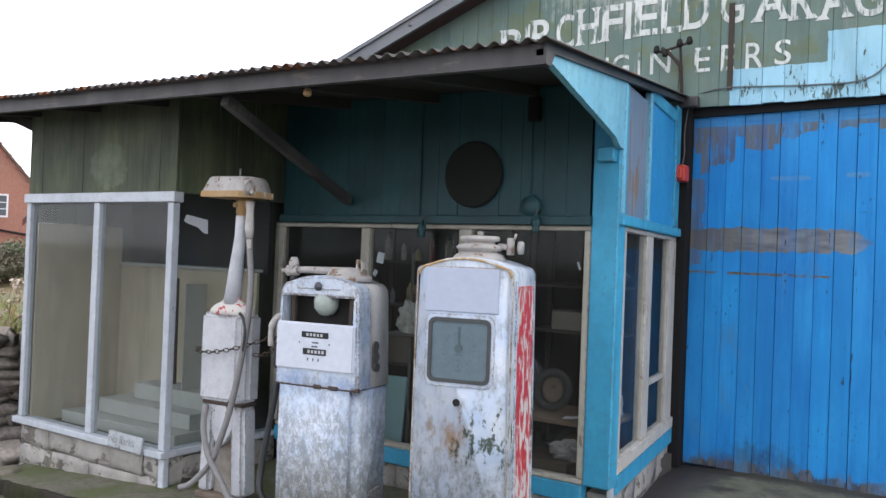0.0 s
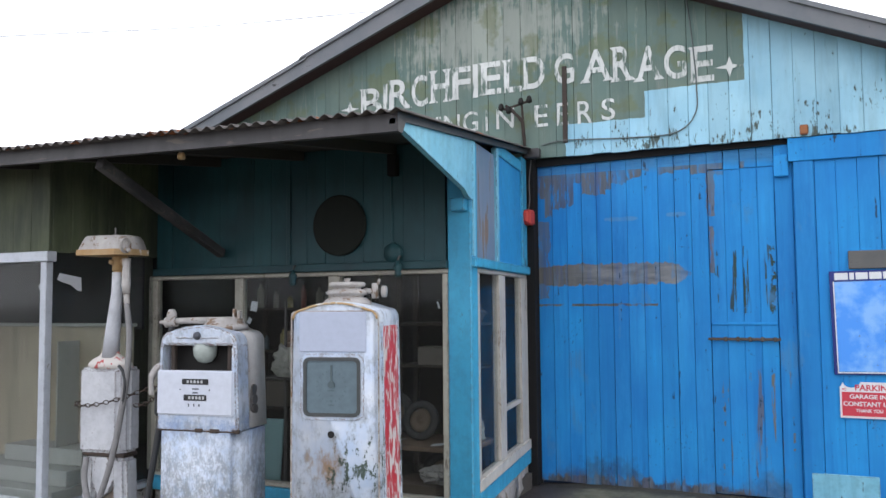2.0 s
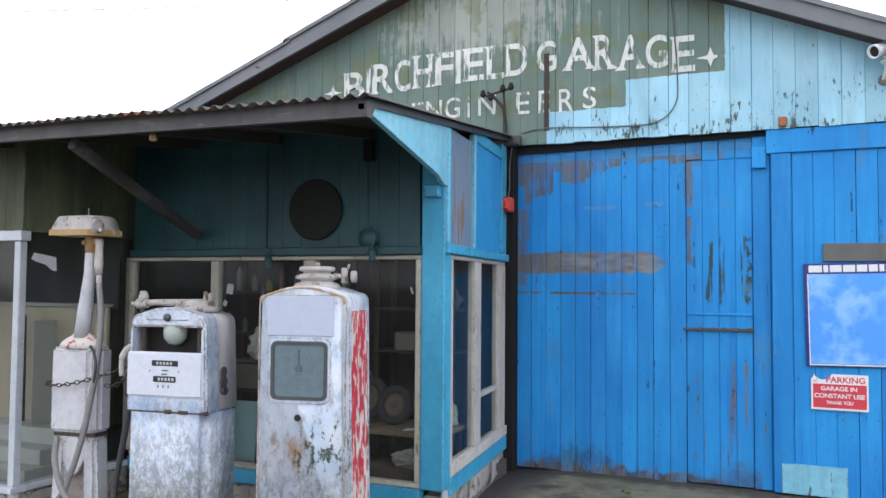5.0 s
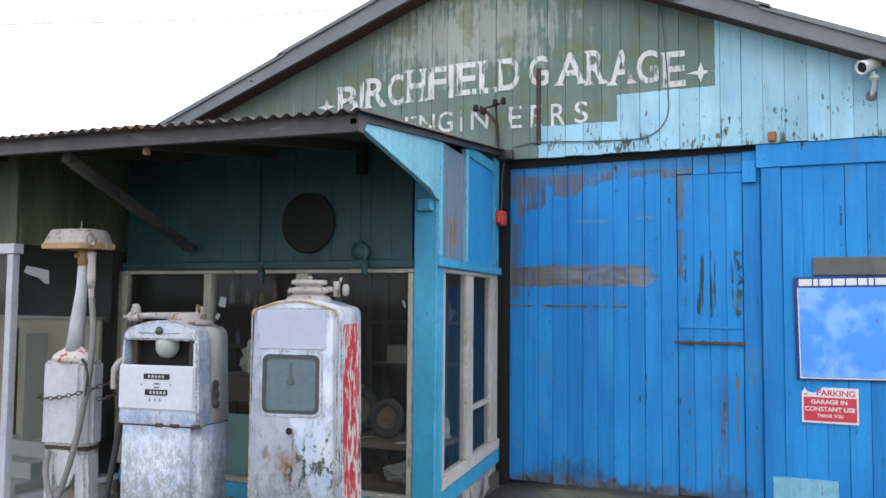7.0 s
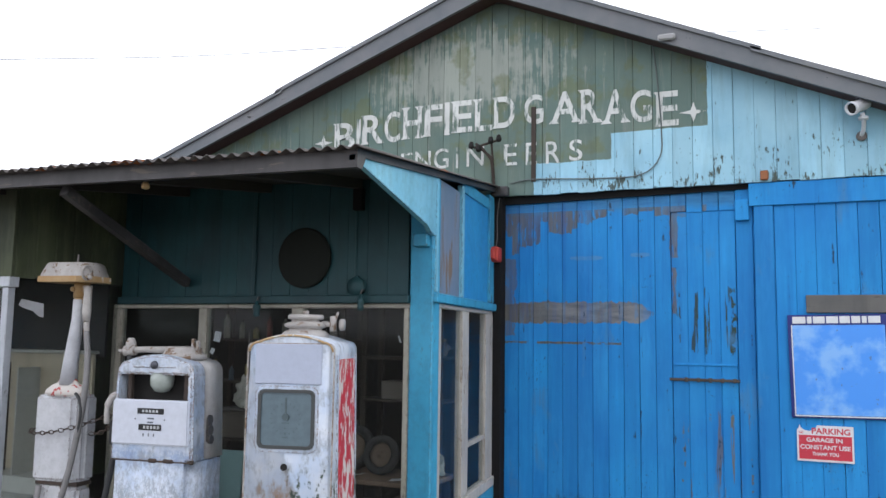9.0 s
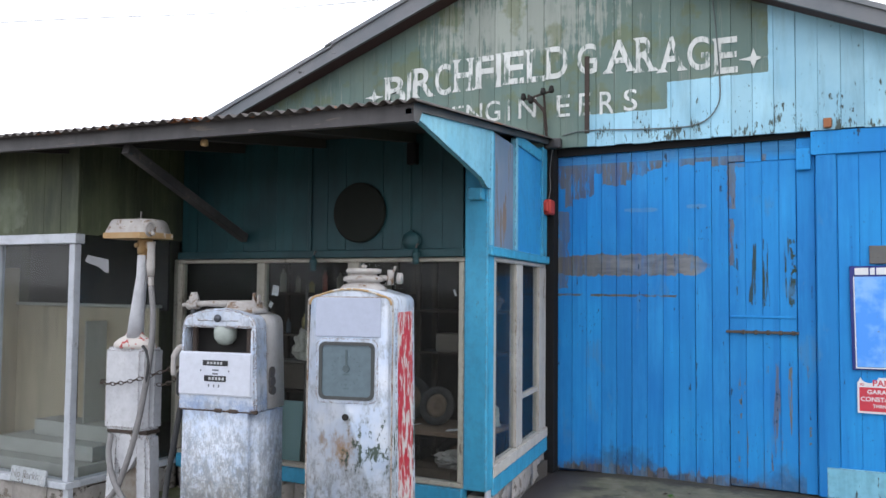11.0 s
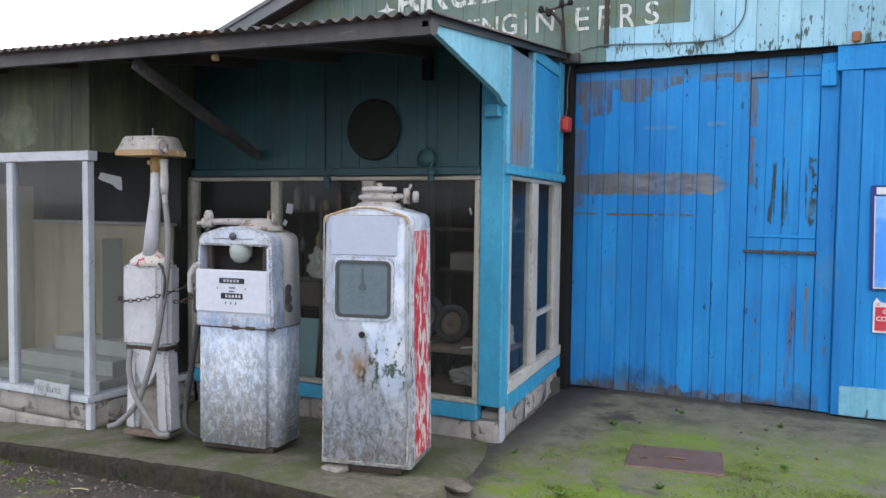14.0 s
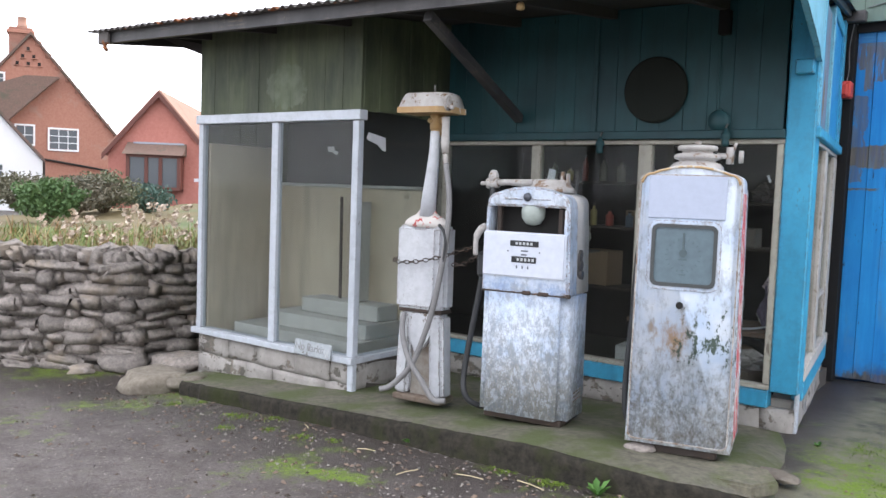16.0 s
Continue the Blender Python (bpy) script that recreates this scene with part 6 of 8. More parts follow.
# ---- signs on the door ----
def door_signs():
    root = empty("enamel_map_sign", (1.05, 6.43, 1.3), "blue enamel tyre-maker map sign, faded", "sign")
    navy = plain("navy_enamel", (0.01, 0.02, 0.16), 0.3, 0, 0.2)
    y = 6.432
    put_sign = lambda n, x0, x1, z0, z1, ya, yb, mat, lab="": part(n, block(bmesh.new(), x0, x1, ya, yb, z0, z1, 0.002, Matrix.Translation((1.05, 0, 1.31)) @ Matrix.Rotation(radians(-1.0), 4, "Y") @ Matrix.Translation((-1.05, 0, -1.31))), mat, root, lab)
    put_sign("sign_plate", 0.742, 1.37, 0.958, 1.672, y - 0.02, y - 0.008, navy, "navy enamel plate")
    g = Nodes("sky_blue_enamel_with_pale_land")
    n1 = g.noise(g.pos, 4.5, 5, 0.55)
    col = g.mix(g.step(n1, 0.46, 0.6), (0.06, 0.27, 0.78), (0.2, 0.42, 0.8))
    col = g.mix(g.step(g.noise(g.pos, 30, 6), 0.66, 0.7), col, (0.1, 0.14, 0.25))
    put_sign("map_panel", 0.772, 1.352, 0.978, 1.598, y - 0.024, y - 0.0202, g.done(col, 0.3), "faded blue map panel")
    edge = bmesh.new()
    block(edge, 0.764, 0.771, y - 0.0235, y - 0.0202, 0.975, 1.60)
    block(edge, 0.764, 1.352, y - 0.0235, y - 0.0202, 0.968, 0.976)
    edge.transform(Matrix.Translation((1.05, 0, 1.31)) @ Matrix.Rotation(radians(-1.0), 4, "Y") @ Matrix.Translation((-1.05, 0, -1.31)))
    part("white_edge", edge, SIGN_WHITE, root)
    # maker's name as plain blocks
    for k, w in enumerate((0.085, 0.03, 0.075, 0.075, 0.065, 0.055, 0.03, 0.075)):
        x = 0.775 + sum((0.085, 0.03, 0.075, 0.075, 0.065, 0.055, 0.03, 0.075)[:k]) + 0.009 * k
        put_sign("name_bar", x, x + w, 1.611, 1.659, y - 0.0225, y - 0.0202, SIGN_WHITE)
    boxed("name_board", 0.862, 1.40, 6.412, 6.434, 1.683, 1.808, worn("grey_weathered_board", (0.085, 0.085, 0.085), (0.12, 0.115, 0.11), (0.05, 0.05, 0.05), 0.4, (2, 30, 30)))
    tagged(bpy.data.objects["name_board"], "plain grey weathered board above the enamel sign", "board")
    nop = empty("parking_notice", (0.95, 6.43, 0.78), "red and white no-parking notice, torn corner", "sign")
    red = plain("faded_sign_red", (0.5, 0.035, 0.06), 0.4, 0, 0.12)
    x0, x1, z0, z1 = 0.776, 1.132, 0.66, 0.905
    # the plate has lost a bite out of its upper edge
    bite = [(0.85 + 0.055 * math.cos(a), z1 + 0.005 + 0.045 * math.sin(a)) for a in np.linspace(math.pi * 1.02, math.pi * 1.98, 9)]
    outline = [(x0, z0), (x1, z0), (x1, z1), (0.91, z1)] + [(px, min(pz, z1 - 0.001)) for px, pz in reversed(bite)] + [(0.785, z1 - 0.03), (x0, z1 - 0.035)]
    part("sign_plate", prism(bmesh.new(), outline, "y", 6.416, 6.428), SIGN_WHITE, nop, "white plate with torn upper edge")
    part("red_field", block(bmesh.new(), x0 + 0.012, x1 - 0.012, 6.4142, 6.4158, z0 + 0.014, z1 - 0.068), red, nop, "red field")
    flat_text("letter", "NO", x0 + 0.016, x0 + 0.04, z1 - 0.06, z1 - 0.04, 6.4150, red, nop, 0.02)
    flat_text("letter", "PARKING", x0 + 0.095, x1 - 0.02, z1 - 0.058, z1 - 0.016, 6.4150, red, nop, 0.025)
    flat_text("letter", "GARAGE IN", x0 + 0.06, x1 - 0.07, z1 - 0.113, z1 - 0.083, 6.4132, SIGN_WHITE, nop, 0.025)
    flat_text("letter", "CONSTANT USE", x0 + 0.02, x1 - 0.022, z1 - 0.163, z1 - 0.132, 6.4132, SIGN_WHITE, nop, 0.025)
    flat_text("letter", "THANK YOU", x0 + 0.095, x1 - 0.095, z1 - 0.205, z1 - 0.181, 6.4132, SIGN_WHITE, nop, 0.025)
    small = empty("small_notice", (-4.07, 3.70, 0.24), "small weathered white no-parking plate, leaning", "sign")
    tilt = Matrix.Translation((-4.07, 3.70, 0.24)) @ Matrix.Rotation(radians(1), 4, "Y") @ Matrix.Rotation(radians(-8), 4, "X") @ Matrix.Translation((4.07, -3.70, -0.24))
    bm = block(bmesh.new(), -4.24, -3.90, 3.69, 3.705, 0.19, 0.29, 0.003)
    bm.transform(tilt)
    part("sign_plate", bm, worn("dirty_white_plate", (0.36, 0.39, 0.41), (0.29, 0.31, 0.32), (0.12, 0.11, 0.1), 0.42, (30, 30, 30), mottled=14.0, streaks=0.0, edges=0.01), small)
    t = flat_text("letter", "No Parking", -4.225, -3.915, 0.205, 0.272, 3.6885, worn("faded_grey_lettering", (0.2, 0.2, 0.2), (0.26, 0.26, 0.26), (0.42, 0.43, 0.44), 0.5, (40, 40, 40), streaks=0.0), small, 0.012)
    t.data.transform(tilt)


door_signs()


# ---- fittings on the walls ----
def fittings():
    d = rest("round_sign", turned([(0.195, 0.0), (0.2, 0.006), (0.2, 0.022), (0.19, 0.03), (0.02, 0.032)], 40, Matrix.Translation((-2.175, KY - 0.005, 1.985)) @ Matrix.Rotation(radians(90), 4, "X")), worn("very_dark_green_disc", (0.006, 0.008, 0.004), (0.009, 0.011, 0.006), (0.015, 0.015, 0.01), 0.4, rough=0.9), smooth=False)
    tagged(d, "round blackened green disc sign on teal boards", "sign")
    pul = empty("pulley", (-1.775, KY, 1.79), "small dark iron pulley wheel fixed to the boards", "pulley")
    part("wheel", turned([(0.06, 0), (0.062, 0.008), (0.05, 0.014), (0.05, 0.02), (0.062, 0.026), (0.06, 0.034), (0.012, 0.036)], 20, Matrix.Translation((-1.775, KY - 0.008, 1.79)) @ Matrix.Rotation(radians(90), 4, "X")), TEAL, pul, "", True)
    part("bracket", block(bmesh.new(), -1.79, -1.76, KY - 0.03, KY - 0.006, 1.71, 1.86, 0.004), TEAL, pul)
    for x, z in ((-2.50, 1.65), (-1.715, 1.69)):
        b = rest("insulator", turned([(0.012, 0.05), (0.014, 0.03), (0.026, 0.02), (0.028, 0.0), (0.018, -0.02), (0.022, -0.03), (0.02, -0.05), (0.004, -0.056)], 16, Matrix.Translation((x, KY - 0.075, z))), TEAL, smooth=True)
        rodm = rod(bmesh.new(), [(x, KY - 0.075, z + 0.045), (x, KY - 0.06, z + 0.075), (x, KY - 0.04, z + 0.075)], 0.006, 8)
        part("hook", rodm, IRON, b)
        tagged(b, "small teal insulator hanging from the rail", "insulator")
    jb = boxed("junction_box", -1.80, -1.735, KY - 0.06, KY - 0.006, 2.28, 2.42, BLACK_TIMBER, None, 0.006)
    tagged(jb, "small black junction box under the canopy", "junction box")
    bl = boxed("timber_block", -1.36, -1.265, KY - 0.075, KY - 0.014, 2.03, 2.11, SKY_BLUE, None, 0.006)
    tagged(bl, "small sky blue timber block on the corner post", "block")
    lamp = empty("canopy_lamp", (-2.415, 3.46, 2.26), "small bare lamp holder under the canopy eave", "lamp")
    part("lamp_holder", turned([(0.012, 0.03), (0.02, 0.018), (0.022, 0.0), (0.018, -0.008), (0.006, -0.012)], 16, Matrix.Translation((-2.415, 3.46, 2.262))), RUSTY, lamp, "", True)
    # alarm bell box beside the doors
    bell = empty("alarm_box", (-1.43, 6.30, 2.16), "small faded red alarm box with thin cable", "alarm")
    red = worn("sun_faded_red", (0.42, 0.035, 0.025), (0.5, 0.06, 0.04), (0.25, 0.1, 0.08), 0.35)
    part("casing", block(bmesh.new(), -1.475, -1.385, 6.25, 6.36, 2.085, 2.205, 0.012), red, bell)
    part("lid", block(bmesh.new(), -1.46, -1.40, 6.225, 6.2495, 2.10, 2.19, 0.012), red, bell)
    part("cable", rod(bmesh.new(), curve_points([(-1.43, 6.33, 2.205), (-1.42, 6.34, 2.3), (-1.43, 6.36, 2.45), (-1.41, 6.36, 2.62)], 6), 0.004, 6), IRON, bell)
    # security camera under the verge
    sc = empty("security_camera", (1.24, 6.39, 3.0), "white bullet security camera on an angled bracket", "camera")
    way = Vector((-0.62, -0.7, -0.36)).normalized()
    m = Matrix.Translation((1.232, 6.25, 3.095)) @ way.to_track_quat("Z", "Y").to_matrix().to_4x4() @ Matrix.Scale(0.85, 4)
    part("casing", turned([(0.03, -0.1), (0.045, -0.095), (0.05, -0.05), (0.05, 0.07), (0.056, 0.072), (0.056, 0.1), (0.045, 0.1), (0.042, 0.08)], 20, m), SIGN_WHITE, sc, "", True)
    part("lens", turned([(0.043, 0.082), (0.02, 0.084), (0.004, 0.085)], 16, m), BLACKISH, sc, "dark glass lens")
    part("bracket", rod(bmesh.new(), curve_points([(1.252, 6.27, 3.05), (1.262, 6.29, 3.01), (1.262, 6.34, 2.955), (1.252, 6.388, 2.92)], 5), 0.015, 10), SIGN_WHITE, sc, "", True)
    part("knuckle", turned([(0.03, -0.012), (0.034, 0.0), (0.03, 0.012)], 14, Matrix.Translation((1.26, 6.285, 3.015))), SIGN_WHITE, sc, "", True)
    part("wall_plate", turned([(0.035, 0.0), (0.035, 0.012), (0.024, 0.016)], 16, Matrix.Translation((1.252, 6.395, 2.915)) @ Matrix.Rotation(radians(90), 4, "X")), IRON, sc)
    # wires and iron on the gable
    w = rest("gable_cable", rod(bmesh.new(), curve_points([(-0.18, 6.39, 3.85), (-0.14, 6.388, 3.477), (-0.113, 6.388, 3.082), (-0.129, 6.388, 2.866), (-0.279, 6.388, 2.74), (-0.628, 6.388, 2.733), (-1.133, 6.388, 2.759), (-1.33, 6.388, 2.735)], 8), 0.0055, 6), plain("grey_cable_sheath", (0.1, 0.12, 0.12), 0.6))
    tagged(w, "thin grey cable sagging across the gable boards", "cable")
    st = boxed("iron_strap", -1.15, -1.112, 6.384, 6.395, 2.74, 3.36, BROWN_METAL, None, 0.002)
    tagged(st, "rusty upright iron strap on the gable", "strap")
    rk = empty("insulator_rack", (-1.54, 6.39, 2.95), "rusty iron wire bracket with dark insulators", "bracket")
    iron = bmesh.new()
    rod(iron, [(-1.47, 6.39, 2.72), (-1.475, 6.33, 2.95), (-1.60, 6.30, 3.07)], 0.012, 8)
    rod(iron, [(-1.475, 6.33, 2.93), (-1.56, 6.31, 3.05)], 0.010, 8)
    rod(iron, [(-1.62, 6.31, 3.04), (-1.40, 6.31, 3.09)], 0.010, 8)
    rod(iron, [(-1.47, 6.39, 2.78), (-1.47, 6.31, 3.10)], 0.010, 8)
    part("bracket", iron, BROWN_METAL, rk)
    for x, z in ((-1.64, 3.06), (-1.575, 3.03), (-1.47, 3.09), (-1.40, 3.10)):
        part("insulator", turned([(0.01, -0.03), (0.022, -0.02), (0.024, 0.0), (0.018, 0.012), (0.02, 0.02), (0.008, 0.03)], 12, Matrix.Translation((x, 6.30, z))), BLACKISH, rk, "", True)
    ob = rest("iron_lug", block(bmesh.new(), 0.585, 0.64, 6.36, 6.396, 2.64, 2.71, 0.008), plain("orange_rust", (0.28, 0.11, 0.05), 0.8))
    tagged(ob, "small orange-rusted iron lug over the doors", "lug")
    rl = rest("verge_bracket", block(bmesh.new(), -0.10, 0.03, 6.15, 6.18, 3.70, 3.75, 0.012), plain("pale_grey_bracket", (0.3, 0.3, 0.3), 0.6))
    tagged(rl, "small pale bracket on the verge board", "bracket")
    eye = Vector((0.697, 0.16, 1.48))
    a, b = eye + 26 * Vector((-0.79, 0.55, 0.275)), eye + 24 * Vector((-0.40, 0.85, 0.345))
    mid = (a + b) / 2 - Vector((0, 0, 0.12))
    wire = rest("overhead_wire", rod(bmesh.new(), curve_points([a + (a - b), a, mid, b, b + (b - a)], 8), 0.012, 6), plain("grey_wire", (0.2, 0.21, 0.22), 0.6))
    tagged(wire, "thin overhead telephone wire against the sky", "wire")


fittings()


# ---- inside the display bay and the kiosk ----
def bay_display():
    cream = worn("dusty_cream_board", (0.39, 0.33, 0.24), (0.46, 0.4, 0.3), (0.26, 0.22, 0.17), 0.34, (4, 4, 3))
    pale = plain("dusty_white_step", (0.38, 0.38, 0.355), 0.8, 0, 0.35)
    back = empty("display_screen", (-4.5, 4.5, 0.17), "dusty cream display back panel with a ledge", "panel")
    boxed("panel", KX0 + 0.04, -3.80, 4.50, 4.53, 0.171, 1.32, cream, back)
    boxed("panel", KX0 + 0.035, KX0 + 0.06, BY + 0.05, 4.498, 0.172, 1.62, cream, back)
    boxed("ledge", KX0 + 0.04, -3.80, 4.47, 4.56, 1.321, 1.345, pale, back)
    for n, (x0, y0, z0, z1) in enumerate(((-5.22, 3.98, 0.171, 0.255), (-4.98, 4.12, 0.256, 0.362), (-4.78, 4.27, 0.363, 0.475))):
        st = boxed("display_step", x0, -3.95 - 0.03 * n, y0, 4.498, z0, z1, pale, None, 0.005)
        tagged(st, "dusty white stepped display plinth", "plinth", "display steps")
    rodm = rest("display_rod", rod(bmesh.new(), [(-4.52, 4.42, 0.476), (-4.53, 4.42, 1.25)], 0.012, 8), BROWN_METAL)
    tagged(rodm, "thin brown upright display rod on the step", "rod")
    glass_strip = boxed("display_rail", -4.3, -4.29, 4.30, 4.49, 0.476, 1.22, pale, None, 0.001)
    tagged(glass_strip, "thin pale upright display divider", "divider")
    # sun-bleached paper stuck to the side glass
    bm = bmesh.new()
    prism(bm, [(3.86, 1.685), (3.93, 1.675), (4.03, 1.66), (4.035, 1.57), (4.0, 1.575), (3.95, 1.61), (3.87, 1.63), (3.84, 1.645)], "x", BX1 - 0.0258, BX1 - 0.0238)
    tagged(rest("paper_notice", bm, SIGN_WHITE), "torn bleached paper stuck to the side glass", "paper")
    bm = bmesh.new()
    prism(bm, [(-4.87, 1.64), (-4.80, 1.645), (-4.79, 1.61), (-4.75, 1.60), (-4.77, 1.575), (-4.82, 1.60), (-4.86, 1.60)], "y", 4.597, 4.5995)
    tagged(rest("paper_scrap", bm, SIGN_WHITE), "small torn white scrap stuck to the dark lining", "paper")
    # Lining coloured nearly black for the shade above the display.
    dark = boxed("upper_lining", KX0 + 0.04, -3.80, 4.60, 4.62, 1.30, 2.28, plain("shade_darkened_upper_lining", (0.03, 0.032, 0.034), 0.8), None, 0)
    tagged(dark, "lining above the display back, coloured dark for shade", "panel")


def carton(x, y, z, w, d, h, a, col, label):
    mat = plain("dusty_cardboard", col, 0.85, 0, 0.35)
    bm = block(bmesh.new(), -w / 2, w / 2, -d / 2, d / 2, 0, h, 0.004)
    root = empty("carton", pose(x, y, z, 0, 0, a), label, "box", "boxes in the kiosk")
    put(root, bm, "body", mat)
    f = bmesh.new()
    block(f, -w / 2, w / 2, -d / 2, -0.003, h + 0.001, h + 0.005)
    block(f, -w / 2, w / 2, 0.003, d / 2, h + 0.001, h + 0.005)
    put(root, f, "flap", mat)


def crumpled(name, x, y, z, sx, sz, colour, label, category):
    """A loose crumpled bag or cloth that has sagged onto what is under it."""
    bm = bmesh.new()
    bmesh.ops.create_icosphere(bm, subdivisions=4, radius=1.0)
    seat = Vector((x, y, z)) * 9
    for v in bm.verts:
        n = v.co.normalized()
        k = 1 + 0.5 * noise.noise(n * 2.1 + seat) + 0.3 * abs(noise.noise(n * 5 + seat)) - 0.16 * abs(noise.noise(n * 11))
        v.co = Vector((n.x * sx * k, n.y * sx * 0.7 * k, max(-0.8 * sz, n.z * sz * k) + 0.8 * sz))
    bm.transform(Matrix.Translation((x, y, z)))
    tagged(rest(name, bm, plain("crumpled_stuff", colour, 0.75, 0, 0.4)), label, category)


def wheel(x, y, z, r, lean, label):
    """A tyre on its rim, stood up facing the glass."""
    m = pose(x, y, z, 90 - lean, 0, 0)
    root = empty("wheel", (x, y, z - r), label, "wheel", "old wheels")
    prof = [(0.62, -0.09), (0.8, -0.13), (0.95, -0.1), (1.0, -0.04), (1.0, 0.04), (0.95, 0.1), (0.8, 0.13), (0.62, 0.09)]
    bm, rings = bmesh.new(), []
    for k in range(30):
        a = 2 * math.pi * k / 30
        rings.append([bm.verts.new((q * r * math.cos(a), q * r * math.sin(a), h * r * 1.5)) for q, h in prof])
    for k in range(30):
        c, d = rings[k], rings[(k + 1) % 30]
        for j in range(len(prof)):
            i = (j + 1) % len(prof)
            bm.faces.new((c[j], c[i], d[i], d[j]))
    bm.transform(m)
    part("tyre", bm, plain("dusty_tyre_rubber", (0.05, 0.048, 0.045), 0.85, 0, 0.4), root, "dusty black tyre", True)
    part("rim", turned([(0.62 * r, -0.1 * r), (0.6 * r, 0.02 * r), (0.4 * r, 0.06 * r), (0.3 * r, 0.0), (0.12 * r, 0.02 * r), (0.1 * r, 0.08 * r), (0.02 * r, 0.09 * r)], 24, m), plain("tan_wheel_paint", (0.15, 0.11, 0.08), 0.7, 0.1, 0.5), root, "tan painted steel rim", True)


def kiosk_clutter():
    timber = plain("dusty_shelf_timber", (0.055, 0.044, 0.035), 0.85, 0, 0.4)
    for x0, x1, y, zs in ((-3.7, -2.4, 5.6, (0.62, 1.08, 1.42)), (-2.3, -1.62, 5.7, (0.98, 1.3))):
        sh = empty("shelf_unit", ((x0 + x1) / 2, y, 0.14), "dusty timber shelf unit with odds and ends", "shelf")
        for z in zs:
            boxed("shelf", x0, x1, y, y + 0.32, z, z + 0.022, timber, sh)
        for x in (x0, x1 - 0.04):
            boxed("upright", x, x + 0.04, y + 0.28, y + 0.32, 0.141, 1.75, timber, sh)
            boxed("upright", x, x + 0.04, y + 0.004, y + 0.03, 0.141, 1.75, timber, sh)
    rng = random.Random(21)
    for x, y, z, w, d, h, a, c, lab in (
        (-3.45, 5.76, 0.643, 0.3, 0.24, 0.2, 6, (0.14, 0.12, 0.1), "dusty grey-brown carton on the shelf"),
        (-3.0, 5.76, 0.643, 0.26, 0.22, 0.26, -8, (0.2, 0.14, 0.085), "brown carton on the shelf"),
        (-2.62, 5.76, 1.103, 0.3, 0.2, 0.12, 4, (0.2, 0.15, 0.1), "flat brown carton on the shelf"),
        (-1.98, 5.82, 1.003, 0.3, 0.2, 0.13, 3, (0.16, 0.14, 0.12), "low grey-brown carton on the shelf"),
        (-1.72, 4.98, 0.141, 0.4, 0.28, 0.17, -12, (0.11, 0.085, 0.065), "open brown carton on the floor"),
        (-2.32, 4.98, 0.141, 0.26, 0.2, 0.2, 5, (0.42, 0.43, 0.41), "white carton on the kiosk floor"),
    ):
        carton(x, y, z, w, d, h, a, c, lab)
    # a pale board stood against the shelves
    bm = block(bmesh.new(), -0.1, 0.1, -0.008, 0.008, 0.0, 0.5, 0.003)
    bm.transform(pose(-3.0, 5.03, 0.141, -6, 0, 4))
    tagged(rest("display_board", bm, plain("faded_aqua_board", (0.2, 0.32, 0.33), 0.7, 0, 0.3)), "faded aqua board leaning in the kiosk", "board")
    # low bench behind the last pane, with a wheel and papers on it
    tb = empty("kiosk_bench", (-1.75, 5.2, 0.14), "low dusty timber bench by the flank window", "bench")
    boxed("bench_top", -2.42, -1.42, 4.98, 5.5, 0.50, 0.53, plain("worn_brown_bench_top", (0.2, 0.14, 0.1), 0.8, 0, 0.4), tb)
    for x in (-2.40, -1.48):
        for y in (5.0, 5.44):
            boxed("leg", x, x + 0.04, y, y + 0.04, 0.141, 0.499, timber, tb)
    wheel(-1.86, 5.22, 0.665, 0.135, 14, "small tan wheel propped on the bench")
    wheel(-2.12, 5.3, 0.69, 0.16, 16, "dusty wheel propped on the bench")
    wheel(-1.72, 5.28, 0.3, 0.16, 12, "dark wheel stored under the bench")
    for x, y, z, w, d, a, lab in ((-1.62, 5.08, 0.531, 0.17, 0.1, 12, "curled white paper on the bench"), (-1.98, 5.06, 0.531, 0.14, 0.09, -20, "loose pale leaflet on the bench")):
        bm = bmesh.new()
        for k in range(6):
            u = k / 5
            bm.verts.new((w * (u - 0.5), -d / 2, 0.03 * u * u))
            bm.verts.new((w * (u - 0.5), d / 2, 0.03 * u * u))
        bm.verts.ensure_lookup_table()
        for k in range(5):
            bm.faces.new([bm.verts[j] for j in (2 * k, 2 * k + 2, 2 * k + 3, 2 * k + 1)])
        bm.transform(pose(x, y, z + 0.002, 0, 0, a))
        tagged(rest("leaflet", bm, SIGN_WHITE, smooth=True), lab, "paper")
    for i in range(16):
        low = i % 2
        x = -3.62 + 0.075 * i + rng.uniform(-0.02, 0.02)
        h, r = rng.uniform(0.09, 0.2), rng.uniform(0.02, 0.036)
        y, z = 5.64, 1.443 if low else 1.103
        b = empty("oil_can", (x, y, z), "small dusty can on the shelf", "can", "cans on the shelf")
        c = rng.choice(((0.22, 0.05, 0.035), (0.28, 0.26, 0.22), (0.1, 0.13, 0.16), (0.3, 0.25, 0.1)))
        part("body", turned([(r, 0), (r, h * 0.75), (r * 0.4, h * 0.86), (r * 0.4, h * 0.99)], 14, Matrix.Translation((x, y, z))), plain("dusty_can", c, 0.5, 0, 0.4), b, "", True)
        part("cap", turned([(r * 0.45, h), (r * 0.45, h * 1.1), (0.004, h * 1.11)], 12, Matrix.Translation((x, y, z))), timber, b)
    stand = empty("display_stand", (-2.9, 5.1, 0.14), "thin iron display stand inside the kiosk", "stand")
    part("pole", rod(bmesh.new(), [(-2.9, 5.1, 0.141), (-2.9, 5.1, 1.5)], 0.011, 8), IRON, stand)
